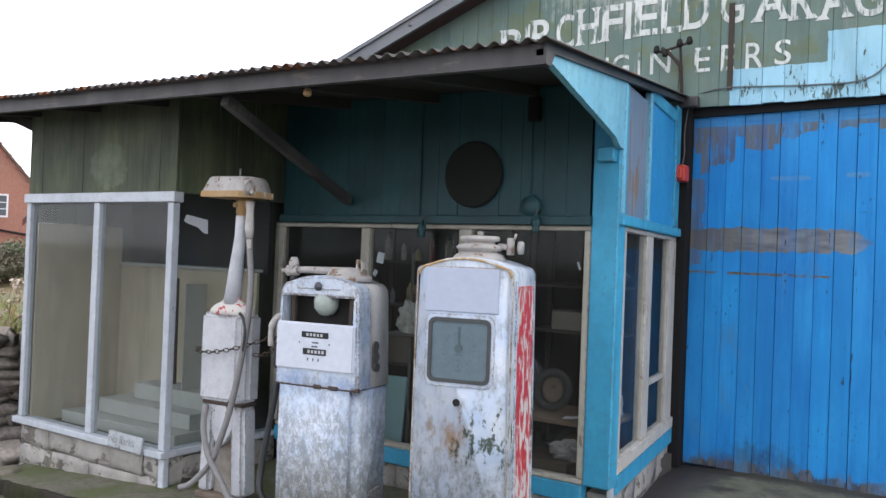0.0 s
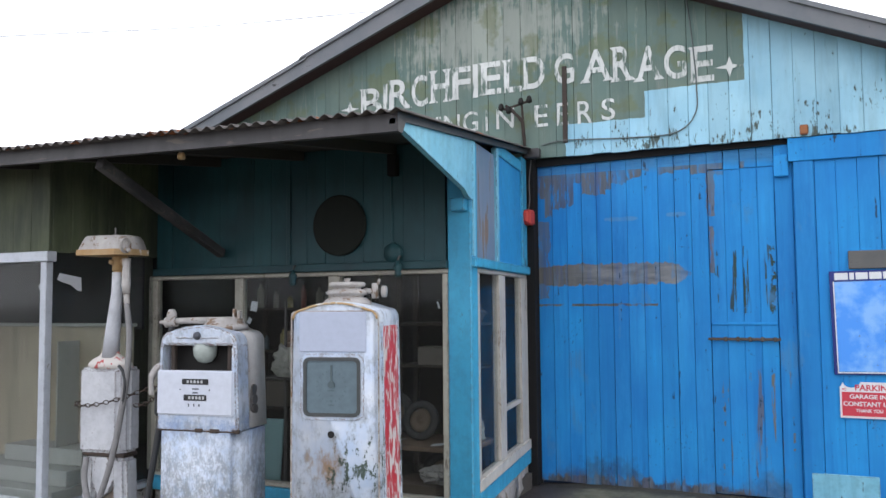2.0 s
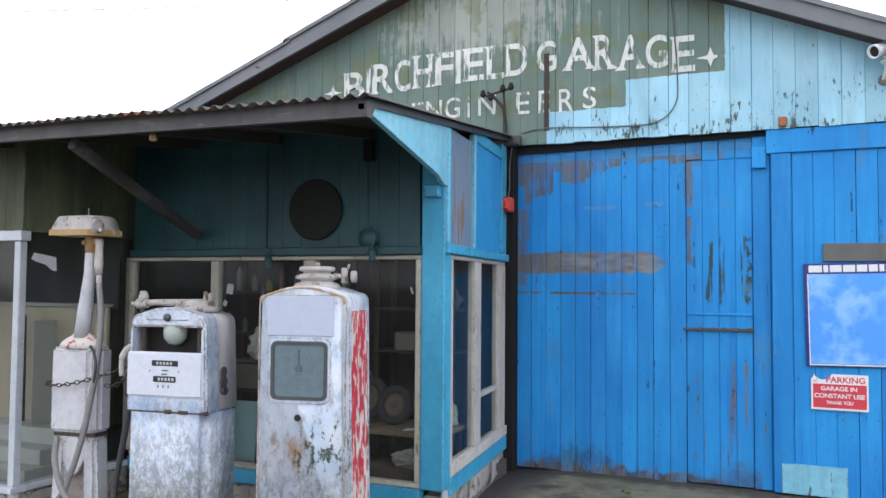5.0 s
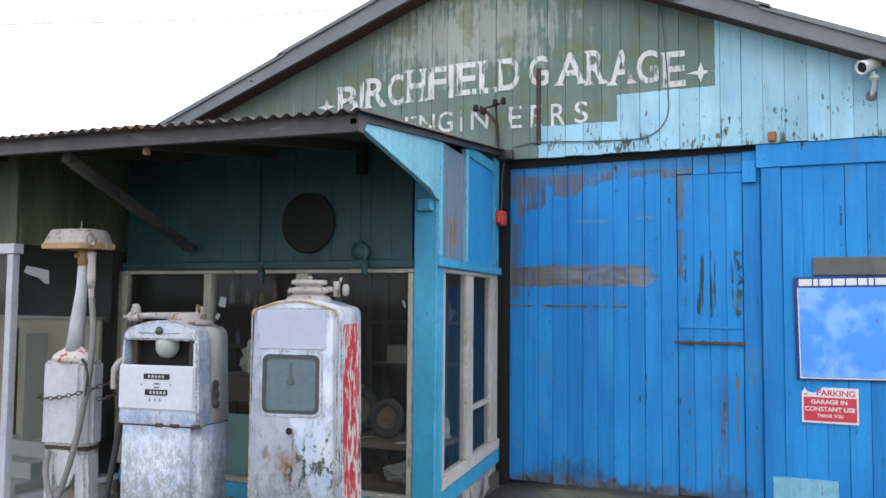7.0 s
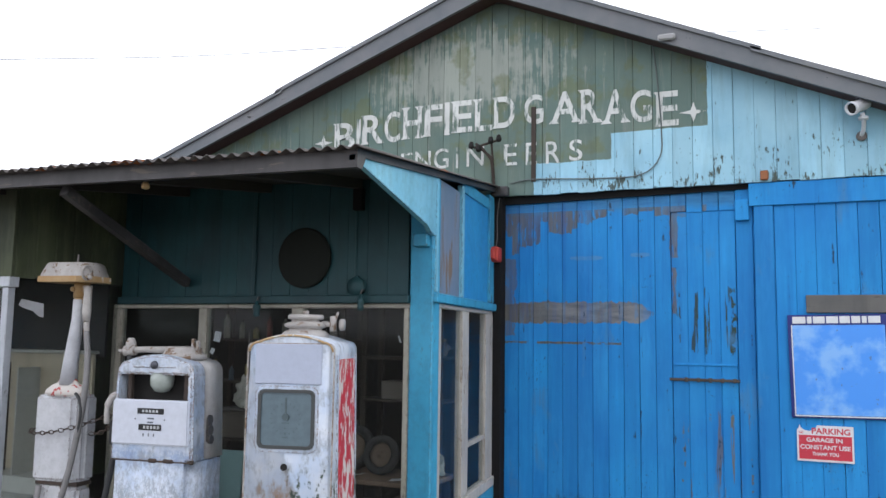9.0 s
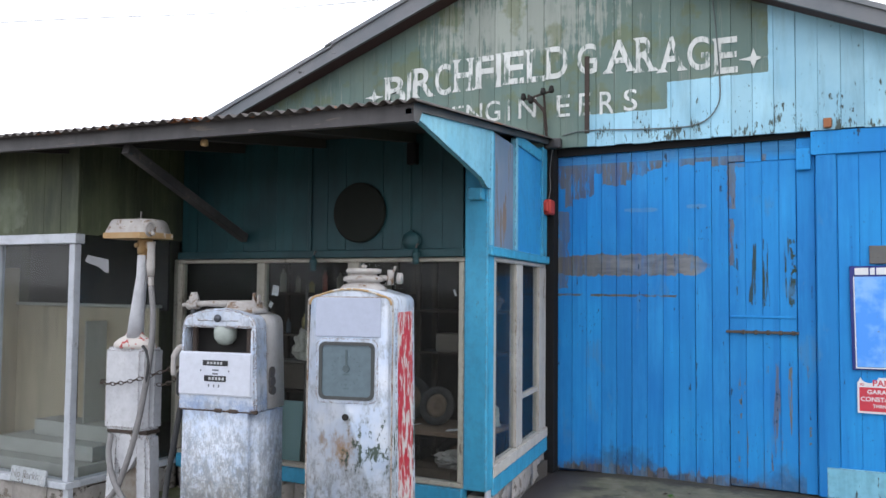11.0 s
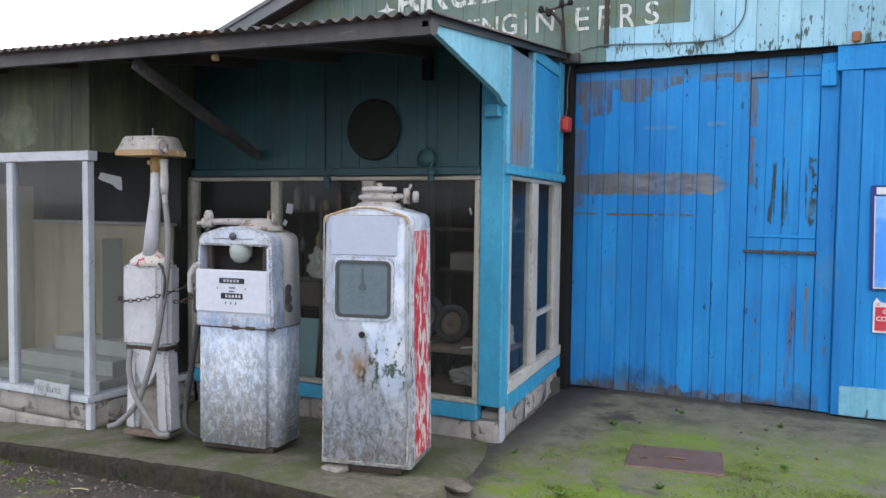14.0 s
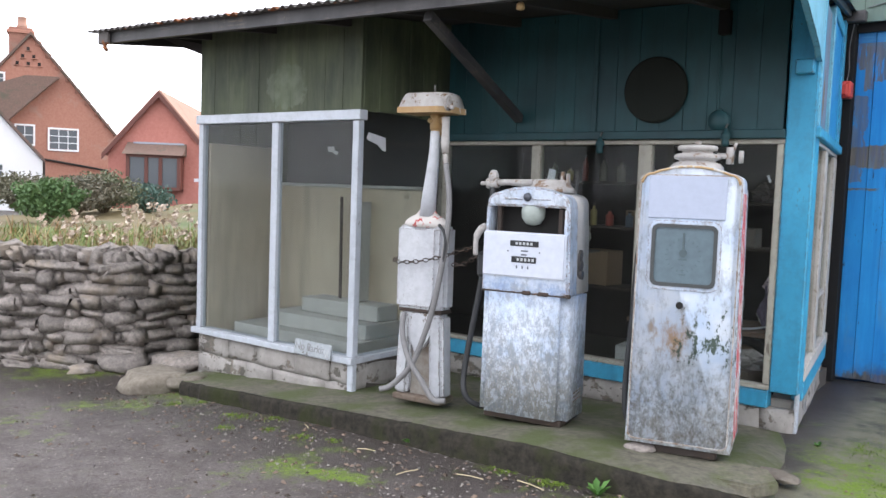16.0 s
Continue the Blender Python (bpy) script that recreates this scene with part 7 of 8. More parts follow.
    part("foot", turned([(0.13, 0.0), (0.13, 0.012), (0.02, 0.03)], 20, Matrix.Translation((-2.9, 5.1, 0.141))), IRON, stand)
    part("tray", block(bmesh.new(), -3.08, -2.74, 5.0, 5.2, 0.93, 0.945, 0.003), IRON, stand)
    for name, x, y, z, sx, sz, c, lab, cat in (
        ("plastic_bag", -2.87, 5.08, 0.946, 0.1, 0.12, (0.42, 0.41, 0.37), "crumpled pale plastic bag on the stand", "bag"),
        ("cloth_bundle", -2.45, 5.72, 0.643, 0.13, 0.1, (0.2, 0.18, 0.17), "crumpled dull cloth bundle on the shelf", "cloth"),
        ("cloth_bundle", -3.25, 5.72, 1.103, 0.11, 0.08, (0.24, 0.17, 0.13), "crumpled brown cloth on the shelf", "cloth"),
        ("cloth_bundle", -1.75, 5.82, 1.323, 0.12, 0.08, (0.16, 0.14, 0.13), "dark crumpled cloth on the upper shelf", "cloth"),
        ("plastic_bag", -1.55, 5.32, 0.531, 0.1, 0.1, (0.4, 0.42, 0.37), "crumpled pale plastic by the flank window", "bag"),
        ("cloth_bundle", -1.52, 5.14, 0.531, 0.07, 0.16, (0.14, 0.12, 0.17), "purple-grey cloth heap by the flank window", "cloth"),
        ("cloth_bundle", -1.53, 5.15, 0.77, 0.055, 0.05, (0.46, 0.38, 0.4), "pinkish white cloth on the heap", "cloth"),
        ("plastic_bag", -1.6, 4.95, 0.311, 0.11, 0.06, (0.3, 0.28, 0.26), "grey plastic sheet over the floor carton", "bag"),
    ):
        crumpled(name, x, y, z, sx, sz, c, lab, cat)
    # slips of paper stuck inside the panes
    for x, z, w, h, a in ((-2.89, 1.46, 0.055, 0.07, 12), (-1.485, 1.46, 0.012, 0.045, -20), (-2.93, 1.36, 0.03, 0.04, 30), (-1.95, 1.45, 0.014, 0.03, 15)):
        bm = block(bmesh.new(), -w / 2, w / 2, 0.0, 0.0015, -h / 2, h / 2)
        bm.transform(pose(x, KY + 0.0245, z, 0, a, 0))
        tagged(rest("paper_slip", bm, SIGN_WHITE), "small pale paper slip stuck inside the glass", "paper", "slips in the kiosk window")


bay_display()
kiosk_clutter()


# ---- the lane beyond: stone wall, garden, houses ----
BRICK = speckled("weathered_red_brick", (0.32, 0.14, 0.1), (0.42, 0.21, 0.15), (0.36, 0.22, 0.17), 9, 0.9, 0.004, 0.45)
RED_RENDER = speckled("smooth_red_brickwork", (0.4, 0.15, 0.12), (0.48, 0.2, 0.16), (0.38, 0.15, 0.12), 9, 0.9, 0.003, 0.45)
ROOF_TILE = speckled("brown_clay_roof_tile", (0.15, 0.1, 0.08), (0.22, 0.14, 0.11), (0.12, 0.11, 0.08), 12, 0.9, 0.006, 0.45)
PINK_TILE = speckled("pinkish_clay_roof_tile", (0.36, 0.2, 0.15), (0.44, 0.27, 0.2), (0.3, 0.18, 0.14), 12, 0.9, 0.006, 0.45)
WHITE_WALL = plain("whitewashed_wall", (0.72, 0.73, 0.74), 0.85, 0, 0.12)
FAR_GLASS = plain("dark_far_glass", (0.08, 0.09, 0.1), 0.15)
MAHOGANY = plain("dark_red_brown_joinery", (0.11, 0.035, 0.025), 0.5)


def far_window(root, x, z, w, h, y, cols, rows, frame_mat, t=0.06):
    win = part("window", frame_ring(w, h, t, x + w / 2, z + h / 2, y - 0.05, y + 0.03, 0.01), frame_mat, root, "white-painted casement window")
    win.data.transform(root.matrix_basis)
    pw, ph = (w - 2 * t) / cols, (h - 2 * t) / rows
    for i in range(cols):
        for j in range(rows):
            bm = block(bmesh.new(), x + t + pw * i + 0.012, x + t + pw * (i + 1) - 0.012, y - 0.01, y + 0.0, z + t + ph * j + 0.012, z + t + ph * (j + 1) - 0.012)
            bm.transform(root.matrix_basis)
            part("pane", bm, FAR_GLASS, win)
    bars = bmesh.new()
    for i in range(1, cols):
        block(bars, x + t + pw * i - 0.012, x + t + pw * i + 0.012, y - 0.035, y + 0.0, z + t, z + h - t)
    for j in range(1, rows):
        block(bars, x + t, x + w - t, y - 0.03, y + 0.0, z + t + ph * j - 0.012, z + t + ph * j + 0.012)
    bars.transform(root.matrix_basis)
    part("glazing_bar", bars, frame_mat, win)


def gabled(root, x0, x1, eave, apex_x, apex, base, depth, wall_mat, roof_mat, over=0.18, barge=None, y=0.0):
    """A gable wall towards the lane and the two slopes behind it."""
    put(root, prism(bmesh.new(), [(x0, base), (x1, base), (x1, eave), (apex_x, apex), (x0, eave)], "y", y, y + depth), "wall", wall_mat)
    for xe, s in ((x0, -1), (x1, 1)):
        k = (apex - eave) / abs(apex_x - xe)
        o = [(apex_x, apex + 0.02), (xe + s * over, eave - k * over + 0.02), (xe + s * over, eave - k * over + 0.14), (apex_x, apex + 0.14)]
        put(root, prism(bmesh.new(), o, "y", y - 0.15, y + depth + 0.1), "roof", roof_mat)
        if barge:
            o = [(apex_x, apex - 0.1), (xe + s * over, eave - k * over - 0.1), (xe + s * over, eave - k * over + 0.08), (apex_x, apex + 0.08)]
            put(root, prism(bmesh.new(), o, "y", y - 0.2, y - 0.152), "barge_board", barge)


def stretched(m, k):
    """The same house k times as large and as far from the near end of the lane."""
    near = Matrix.Translation((-0.172, -0.163, 1.324))
    return near @ Matrix.Scale(k, 4) @ near.inverted() @ m


def houses():
    h = empty("bungalow", stretched(pose(-21.628, 14.499, 0, 0, 0, 43.5), 1.2), "red brick gabled annexe with brown bay window", "house")
    gabled(h, -1.42, 1.5, 2.15, 0.03, 3.85, -0.3, 7, RED_RENDER, PINK_TILE, 0.14, MAHOGANY)
    bay = put(h, block(bmesh.new(), -0.80, 0.74, -0.5, -0.42, 1.03, 1.13, 0.01), "bay_window", MAHOGANY, "dark brown box bay window")
    for x in (-0.80, -0.28, 0.12, 0.64):
        put(h, block(bmesh.new(), x, x + 0.1, -0.5, -0.42, 1.13, 2.05, 0.005), "mullion", MAHOGANY, under=bay)
    for x in (-0.80, 0.66):
        put(h, block(bmesh.new(), x, x + 0.08, -0.42, 0.0, 1.03, 2.05), "cheek", MAHOGANY, under=bay)
    put(h, block(bmesh.new(), -0.80, 0.74, -0.5, 0.0, 1.98, 2.06), "head", MAHOGANY, under=bay)
    put(h, block(bmesh.new(), -0.80, 0.74, -0.42, 0.0, 1.03, 1.08), "floor_board", MAHOGANY, under=bay)
    for x0, x1 in ((-0.70, -0.28), (-0.18, 0.12), (0.22, 0.64)):
        put(h, block(bmesh.new(), x0, x1, -0.46, -0.45, 1.13, 1.98), "pane", FAR_GLASS, under=bay)
    top = prism(bmesh.new(), [(-0.62, 2.06), (0.0, 2.06), (0.0, 2.42)], "x", -0.88, 0.82)
    put(h, top, "bay_roof", ROOF_TILE, "small tiled roof over the bay")
    put(h, block(bmesh.new(), -0.7, 0.75, -0.06, 0.0, 2.36, 2.44, 0.01), "flashing", plain("grey_lead", (0.28, 0.31, 0.36), 0.5), "grey lead flashing")
    for x in (-0.45, 0.3):
        put(h, block(bmesh.new(), x, x + 0.12, -0.35, 0.0, 0.88, 1.03, 0.02), "bracket", MAHOGANY)
    put(h, block(bmesh.new(), 1.05, 1.25, -0.012, 0.0, 1.32, 1.42), "wall_plate", SIGN_WHITE)
    big = empty("brick_house", stretched(pose(-29.992, 16.116, 0, 0, 0, 61.37), 1.4), "tall old red brick house with chimney", "house")
    gabled(big, -4.0, 1.95, 2.78, -1.04, 6.40, -0.5, 8, BRICK, ROOF_TILE, 0.04)
    for k in range(9):
        t = (k + 0.6) / 9
        put(big, block(bmesh.new(), -1.04 + 2.99 * t - 0.06, -1.04 + 2.99 * t + 0.14, -0.03, 0.3, 6.4 - 3.62 * t - 0.12, 6.4 - 3.62 * t + 0.07, 0.02), "verge_brick", BRICK)
    ch = put(big, block(bmesh.new(), -1.78, -1.0, 0.3, 0.9, 5.5, 6.72, 0.02), "chimney", BRICK, "brick chimney stack")
    put(big, block(bmesh.new(), -1.84, -0.94, 0.24, 0.96, 6.5, 6.62, 0.01), "chimney_band", BRICK, under=ch)
    put(big, turned([(0.17, 6.72), (0.19, 6.8), (0.16, 6.85), (0.15, 7.1), (0.18, 7.12)], 14, Matrix.Translation((-1.35, 0.6, 0))), "chimney_pot", PINK_TILE, "clay chimney pot", True, ch)
    for r, row in enumerate(((0,), (-0.5, 0.5), (-1, 0, 1))):
        for c in row:
            put(big, block(bmesh.new(), -1.13 + c * 0.36 - 0.05, -1.13 + c * 0.36 + 0.05, -0.012, 0.05, 5.86 - 0.27 * r, 5.99 - 0.27 * r), "nest_hole", BLACKISH)
            put(big, block(bmesh.new(), -1.13 + c * 0.36 - 0.09, -1.13 + c * 0.36 + 0.09, -0.08, 0.02, 5.83 - 0.27 * r, 5.858 - 0.27 * r), "nest_ledge", BRICK)
    far_window(big, -0.48, 2.28, 1.05, 0.85, -0.002, 3, 3, WHITE_WALL)
    far_window(big, -1.58, 2.42, 0.68, 0.78, -0.002, 2, 2, WHITE_WALL)
    far_window(big, -2.55, 4.40, 0.68, 0.62, -0.002, 2, 3, WHITE_WALL)
    # lower wing whose roof leans on the gable
    lean = prism(bmesh.new(), [(-4.0, 3.2), (-1.75, 3.3), (-0.1, 4.95), (-1.2, 4.92), (-4.0, 3.8)], "y", -0.5, -0.02)
    put(big, lean, "wing_roof", ROOF_TILE, "mossy brown tiled wing roof")
    put(big, rod(bmesh.new(), [(-0.6, -0.08, 1.95), (2.0, -0.08, 1.55)], 0.04, 8), "gutter", BLACKISH)
    wh = empty("white_cottage", stretched(pose(-26.208, 12.597, 0, 0, 0, 63.89), 1.4), "whitewashed cottage gable with grey roof edge", "house")
    gabled(wh, -3.0, 0.72, 1.80, -1.15, 3.95, -0.5, 1.2, WHITE_WALL, ROOF_TILE, 0.06)
    far_window(wh, -0.75, 1.20, 0.42, 0.5, -0.002, 2, 2, WHITE_WALL)
    put(wh, rod(bmesh.new(), [(0.76, -0.06, 1.75), (0.76, -0.06, 0.3)], 0.035, 8), "downpipe", BLACKISH)


houses()


def stone_mesh(seed):
    """A rough walling stone, about one unit across, flattened and irregular."""
    rng = random.Random(seed)
    bm = bmesh.new()
    bmesh.ops.create_cube(bm, size=1.0)
    bmesh.ops.bevel(bm, geom=list(bm.edges), offset=0.17, segments=2, affect="EDGES")
    off = Vector((seed * 3.7, seed * 1.3, 0))
    for v in bm.verts:
        v.co += 0.26 * noise.noise_vector(v.co * 1.6 + off) + 0.13 * noise.noise_vector(v.co * 4.5 + off)
    me = bpy.data.meshes.new("stone")
    bm.to_mesh(me)
    bm.free()
    me.materials.append(STONE)
    for p in me.polygons:
        p.use_smooth = True
    return me


def boulder_mesh(seed, material):
    """A weathered lump with worn facets and a flattish top."""
    bm = bmesh.new()
    bmesh.ops.create_icosphere(bm, subdivisions=3, radius=0.56)
    off = Vector((seed * 2.9, seed * 5.3, 1))
    for v in bm.verts:
        n = v.co.normalized()
        v.co = n * 0.56 * (1 + 0.35 * noise.noise(n * 1.4 + off) + 0.14 * noise.noise(n * 4 + off) + 0.05 * noise.noise(n * 10 + off))
        v.co.z = min(v.co.z, 0.36 + 0.06 * noise.noise(n * 6 + off))
    me = bpy.data.meshes.new("boulder")
    bm.to_mesh(me)
    bm.free()
    me.materials.append(material)
    for p in me.polygons:
        p.use_smooth = True
    return me


STONES = [stone_mesh(k) for k in range(12)]


def wall_line(t):
    """The garden wall in plan: straight, then turning back behind the kiosk."""
    a, b, c = Vector((-8.6, 2.03)), Vector((-6.15, 3.60)), Vector((-6.0, 4.7))
    l1 = (b - a).length
    if t < l1:
        d = (b - a).normalized()
        return a + d * t, d
    d = (c - b).normalized()
    return b + d * (t - l1), d


def drystone_wall():
    root = empty("stone_wall", (-6.6, 3.3, -0.22), "rough grey-brown dry stone garden wall with upright coping", "wall", kind="structure")
    rng = random.Random(17)
    core, length = bmesh.new(), 3.95
    # dark rubble heart, seen only in the joints
    for k in range(20):
        p, d = wall_line(length * k / 20)
        q, _ = wall_line(length * (k + 1) / 20)
        n = Vector((-d.y, d.x))
        vs = []
        for w in (p, q):
            for off in (0.06, 0.34):
                for z in (-0.5, 0.60):
                    vs.append(core.verts.new((w.x + n.x * off, w.y + n.y * off, z)))
        for f in ((0, 1, 5, 4), (2, 3, 7, 6), (1, 3, 7, 5)):
            core.faces.new([vs[i] for i in f])
    part("rubble_core", core, plain("dark_rubble_earth", (0.085, 0.073, 0.06), 0.95), root)
    z = -0.27
    while z < 0.60:
        h = rng.uniform(0.06, 0.115)
        t = rng.uniform(-0.1, 0.0)
        while t < length:
            w = rng.choice((0.09, 0.13, 0.18, 0.24, 0.31)) * rng.uniform(0.85, 1.15)
            p, d = wall_line(max(0, t + w / 2))
            n = Vector((-d.y, d.x))
            ob = new("stone", rng.choice(STONES))
            ob.parent = root
            ob.matrix_parent_inverse = root.matrix_basis.inverted()
            dep = rng.uniform(0.05, 0.10)
            x, y = p.x + n.x * dep, p.y + n.y * dep
            turn = math.degrees(math.atan2(d.y, d.x)) + rng.uniform(-9, 9)
            ob.matrix_basis = pose(x, y, z + h / 2 + rng.uniform(-0.02, 0.02), rng.uniform(-9, 9), rng.uniform(-7, 7), turn) @ Matrix.Diagonal((w * rng.uniform(1.0, 1.3), 0.24, h * rng.uniform(1.0, 1.5), 1))
            t += w
        z += h * 0.93
    t = 0.0
    while t < length:
        w = rng.uniform(0.07, 0.14)
        p, d = wall_line(t + w / 2)
        n = Vector((-d.y, d.x))
        ob = new("coping_stone", rng.choice(STONES))
        ob.parent = root
        ob.matrix_parent_inverse = root.matrix_basis.inverted()
        hh = rng.uniform(0.13, 0.2)
        ob.matrix_basis = pose(p.x + n.x * 0.16, p.y + n.y * 0.16, 0.60 + hh * 0.42, rng.uniform(-8, 8), rng.uniform(-14, 14), math.degrees(math.atan2(d.y, d.x)) + rng.uniform(-10, 10)) @ Matrix.Diagonal((w * 1.1, 0.36, hh, 1))
        t += w * 0.95


drystone_wall()


def loose_stones():
    pale = speckled("pale_weathered_sandstone", (0.13, 0.11, 0.085), (0.27, 0.235, 0.19), (0.12, 0.12, 0.07), 22, share=0.45, depth=0.015)
    for x, y, z, w, d, h, a, k, mat, lab in (
        (-5.42, 3.42, -0.15, 0.46, 0.36, 0.22, 25, 2, pale, "large pale flat stone beside the kerb end"),
        (-5.13, 3.50, -0.13, 0.22, 0.25, 0.14, -10, 5, pale, "pale stone at the kerb end"),
        (-5.78, 3.95, -0.14, 0.5, 0.3, 0.16, 20, 7, STONE, "flat mossy stone below the wall"),
        (-6.15, 3.62, -0.16, 0.36, 0.24, 0.2, 40, 8, STONE, "dark rounded stone below the wall"),
        (-6.3, 3.35, -0.2, 0.2, 0.16, 0.1, 10, 4, STONE, "small dark stone at the wall foot"),
        (-1.12, 3.80, 0.06, 0.22, 0.1, 0.035, -30, 3, pale, "pale broken sliver of concrete on the plinth"),
        (-1.70, 3.57, 0.115, 0.12, 0.09, 0.06, 10, 1, STONE, "small packing stone under the pump"),
    ):
        me = boulder_mesh(k, mat)
        ob = new("stone", me)
        ob.matrix_basis = pose(x, y, z, 4, -3, a) @ Matrix.Diagonal((w, d, h, 1))
        tagged(ob, lab, "stone")
    # cracked slab beside the pump
    slab = bmesh.new()
    o = [(-1.45, 3.52), (-1.30, 3.40), (-1.12, 3.42), (-1.05, 3.56), (-1.13, 3.70), (-1.32, 3.72)]
    prism(slab, o, "z", 0.05, 0.112)
    bmesh.ops.bevel(slab, geom=list(slab.edges), offset=0.012, segments=2, affect="EDGES")
    tagged(rest("broken_slab", slab, CONCRETE), "cracked loose corner slab of the concrete plinth", "slab")
    plate = empty("cover_plate", (-0.23, 4.89, 0.035), "rusty brown iron cover plate let into the yard", "cover")
    m = Matrix.Translation((-0.23, 4.89, 0.031)) @ Matrix.Rotation(radians(10), 4, "Z")
    rusty = worn("rusty_brown_plate", (0.12, 0.075, 0.055), (0.16, 0.1, 0.075), (0.05, 0.045, 0.035), 0.42, (12, 12, 12))
    part("lid", block(bmesh.new(), -0.27, 0.27, -0.22, 0.22, -0.02, 0.008, 0.006, m), rusty, plate)
    part("handle", block(bmesh.new(), -0.06, 0.06, -0.012, 0.012, 0.008, 0.02, 0.005, m), rusty, plate)


loose_stones()


# ---- plants and litter ----
def leafy(name, c1, c2, rough=0.7):
    g = Nodes(name)
    per = g.n.new("ShaderNodeNewGeometry").outputs["Random Per Island"]
    return g.done(g.mix(per, c1, c2), rough)


def blades(name, spots, material, label, category, height, width, lean, rng, top=None):
    """Thin bent stems, each a tapering strip of three faces."""
    verts, faces = [], []
    for x, y, z in spots:
        h, a = height * rng.uniform(0.55, 1.2), rng.uniform(0, 2 * math.pi)
        w, l = width * rng.uniform(0.7, 1.3), lean * rng.uniform(0.2, 1.3)
        dx, dy, sx, sy = math.cos(a), math.sin(a), -math.sin(a) * w, math.cos(a) * w
        i = len(verts)
        for k, t in enumerate((0, 0.4, 0.75, 1.0)):
            px, py, pz = x + dx * l * t * t, y + dy * l * t * t, z + h * t * (1 - 0.15 * t)
            f = 1 - 0.75 * t
            verts += [(px - sx * f, py - sy * f, pz), (px + sx * f, py + sy * f, pz)]
        faces += [(i + 2 * k, i + 2 * k + 1, i + 2 * k + 3, i + 2 * k + 2) for k in range(3)]
        if top:
            for _ in range(top):
                c = (px + rng.uniform(-0.03, 0.03), py + rng.uniform(-0.03, 0.03), pz + rng.uniform(-0.03, 0.03))
                u = Vector((rng.gauss(0, 1), rng.gauss(0, 1), rng.gauss(0, 1))).normalized() * rng.uniform(0.01, 0.022)
                v, c = u.orthogonal(), Vector(c)
                j = len(verts)
                verts += [tuple(c - u), tuple(c - v), tuple(c + u), tuple(c + v)]
                faces.append((j, j + 1, j + 2, j + 3))
    me = bpy.data.meshes.new(name)
    me.from_pydata(verts, [], faces)
    me.materials.append(material)
    return tagged(new(name, me), label, category, kind="stuff")


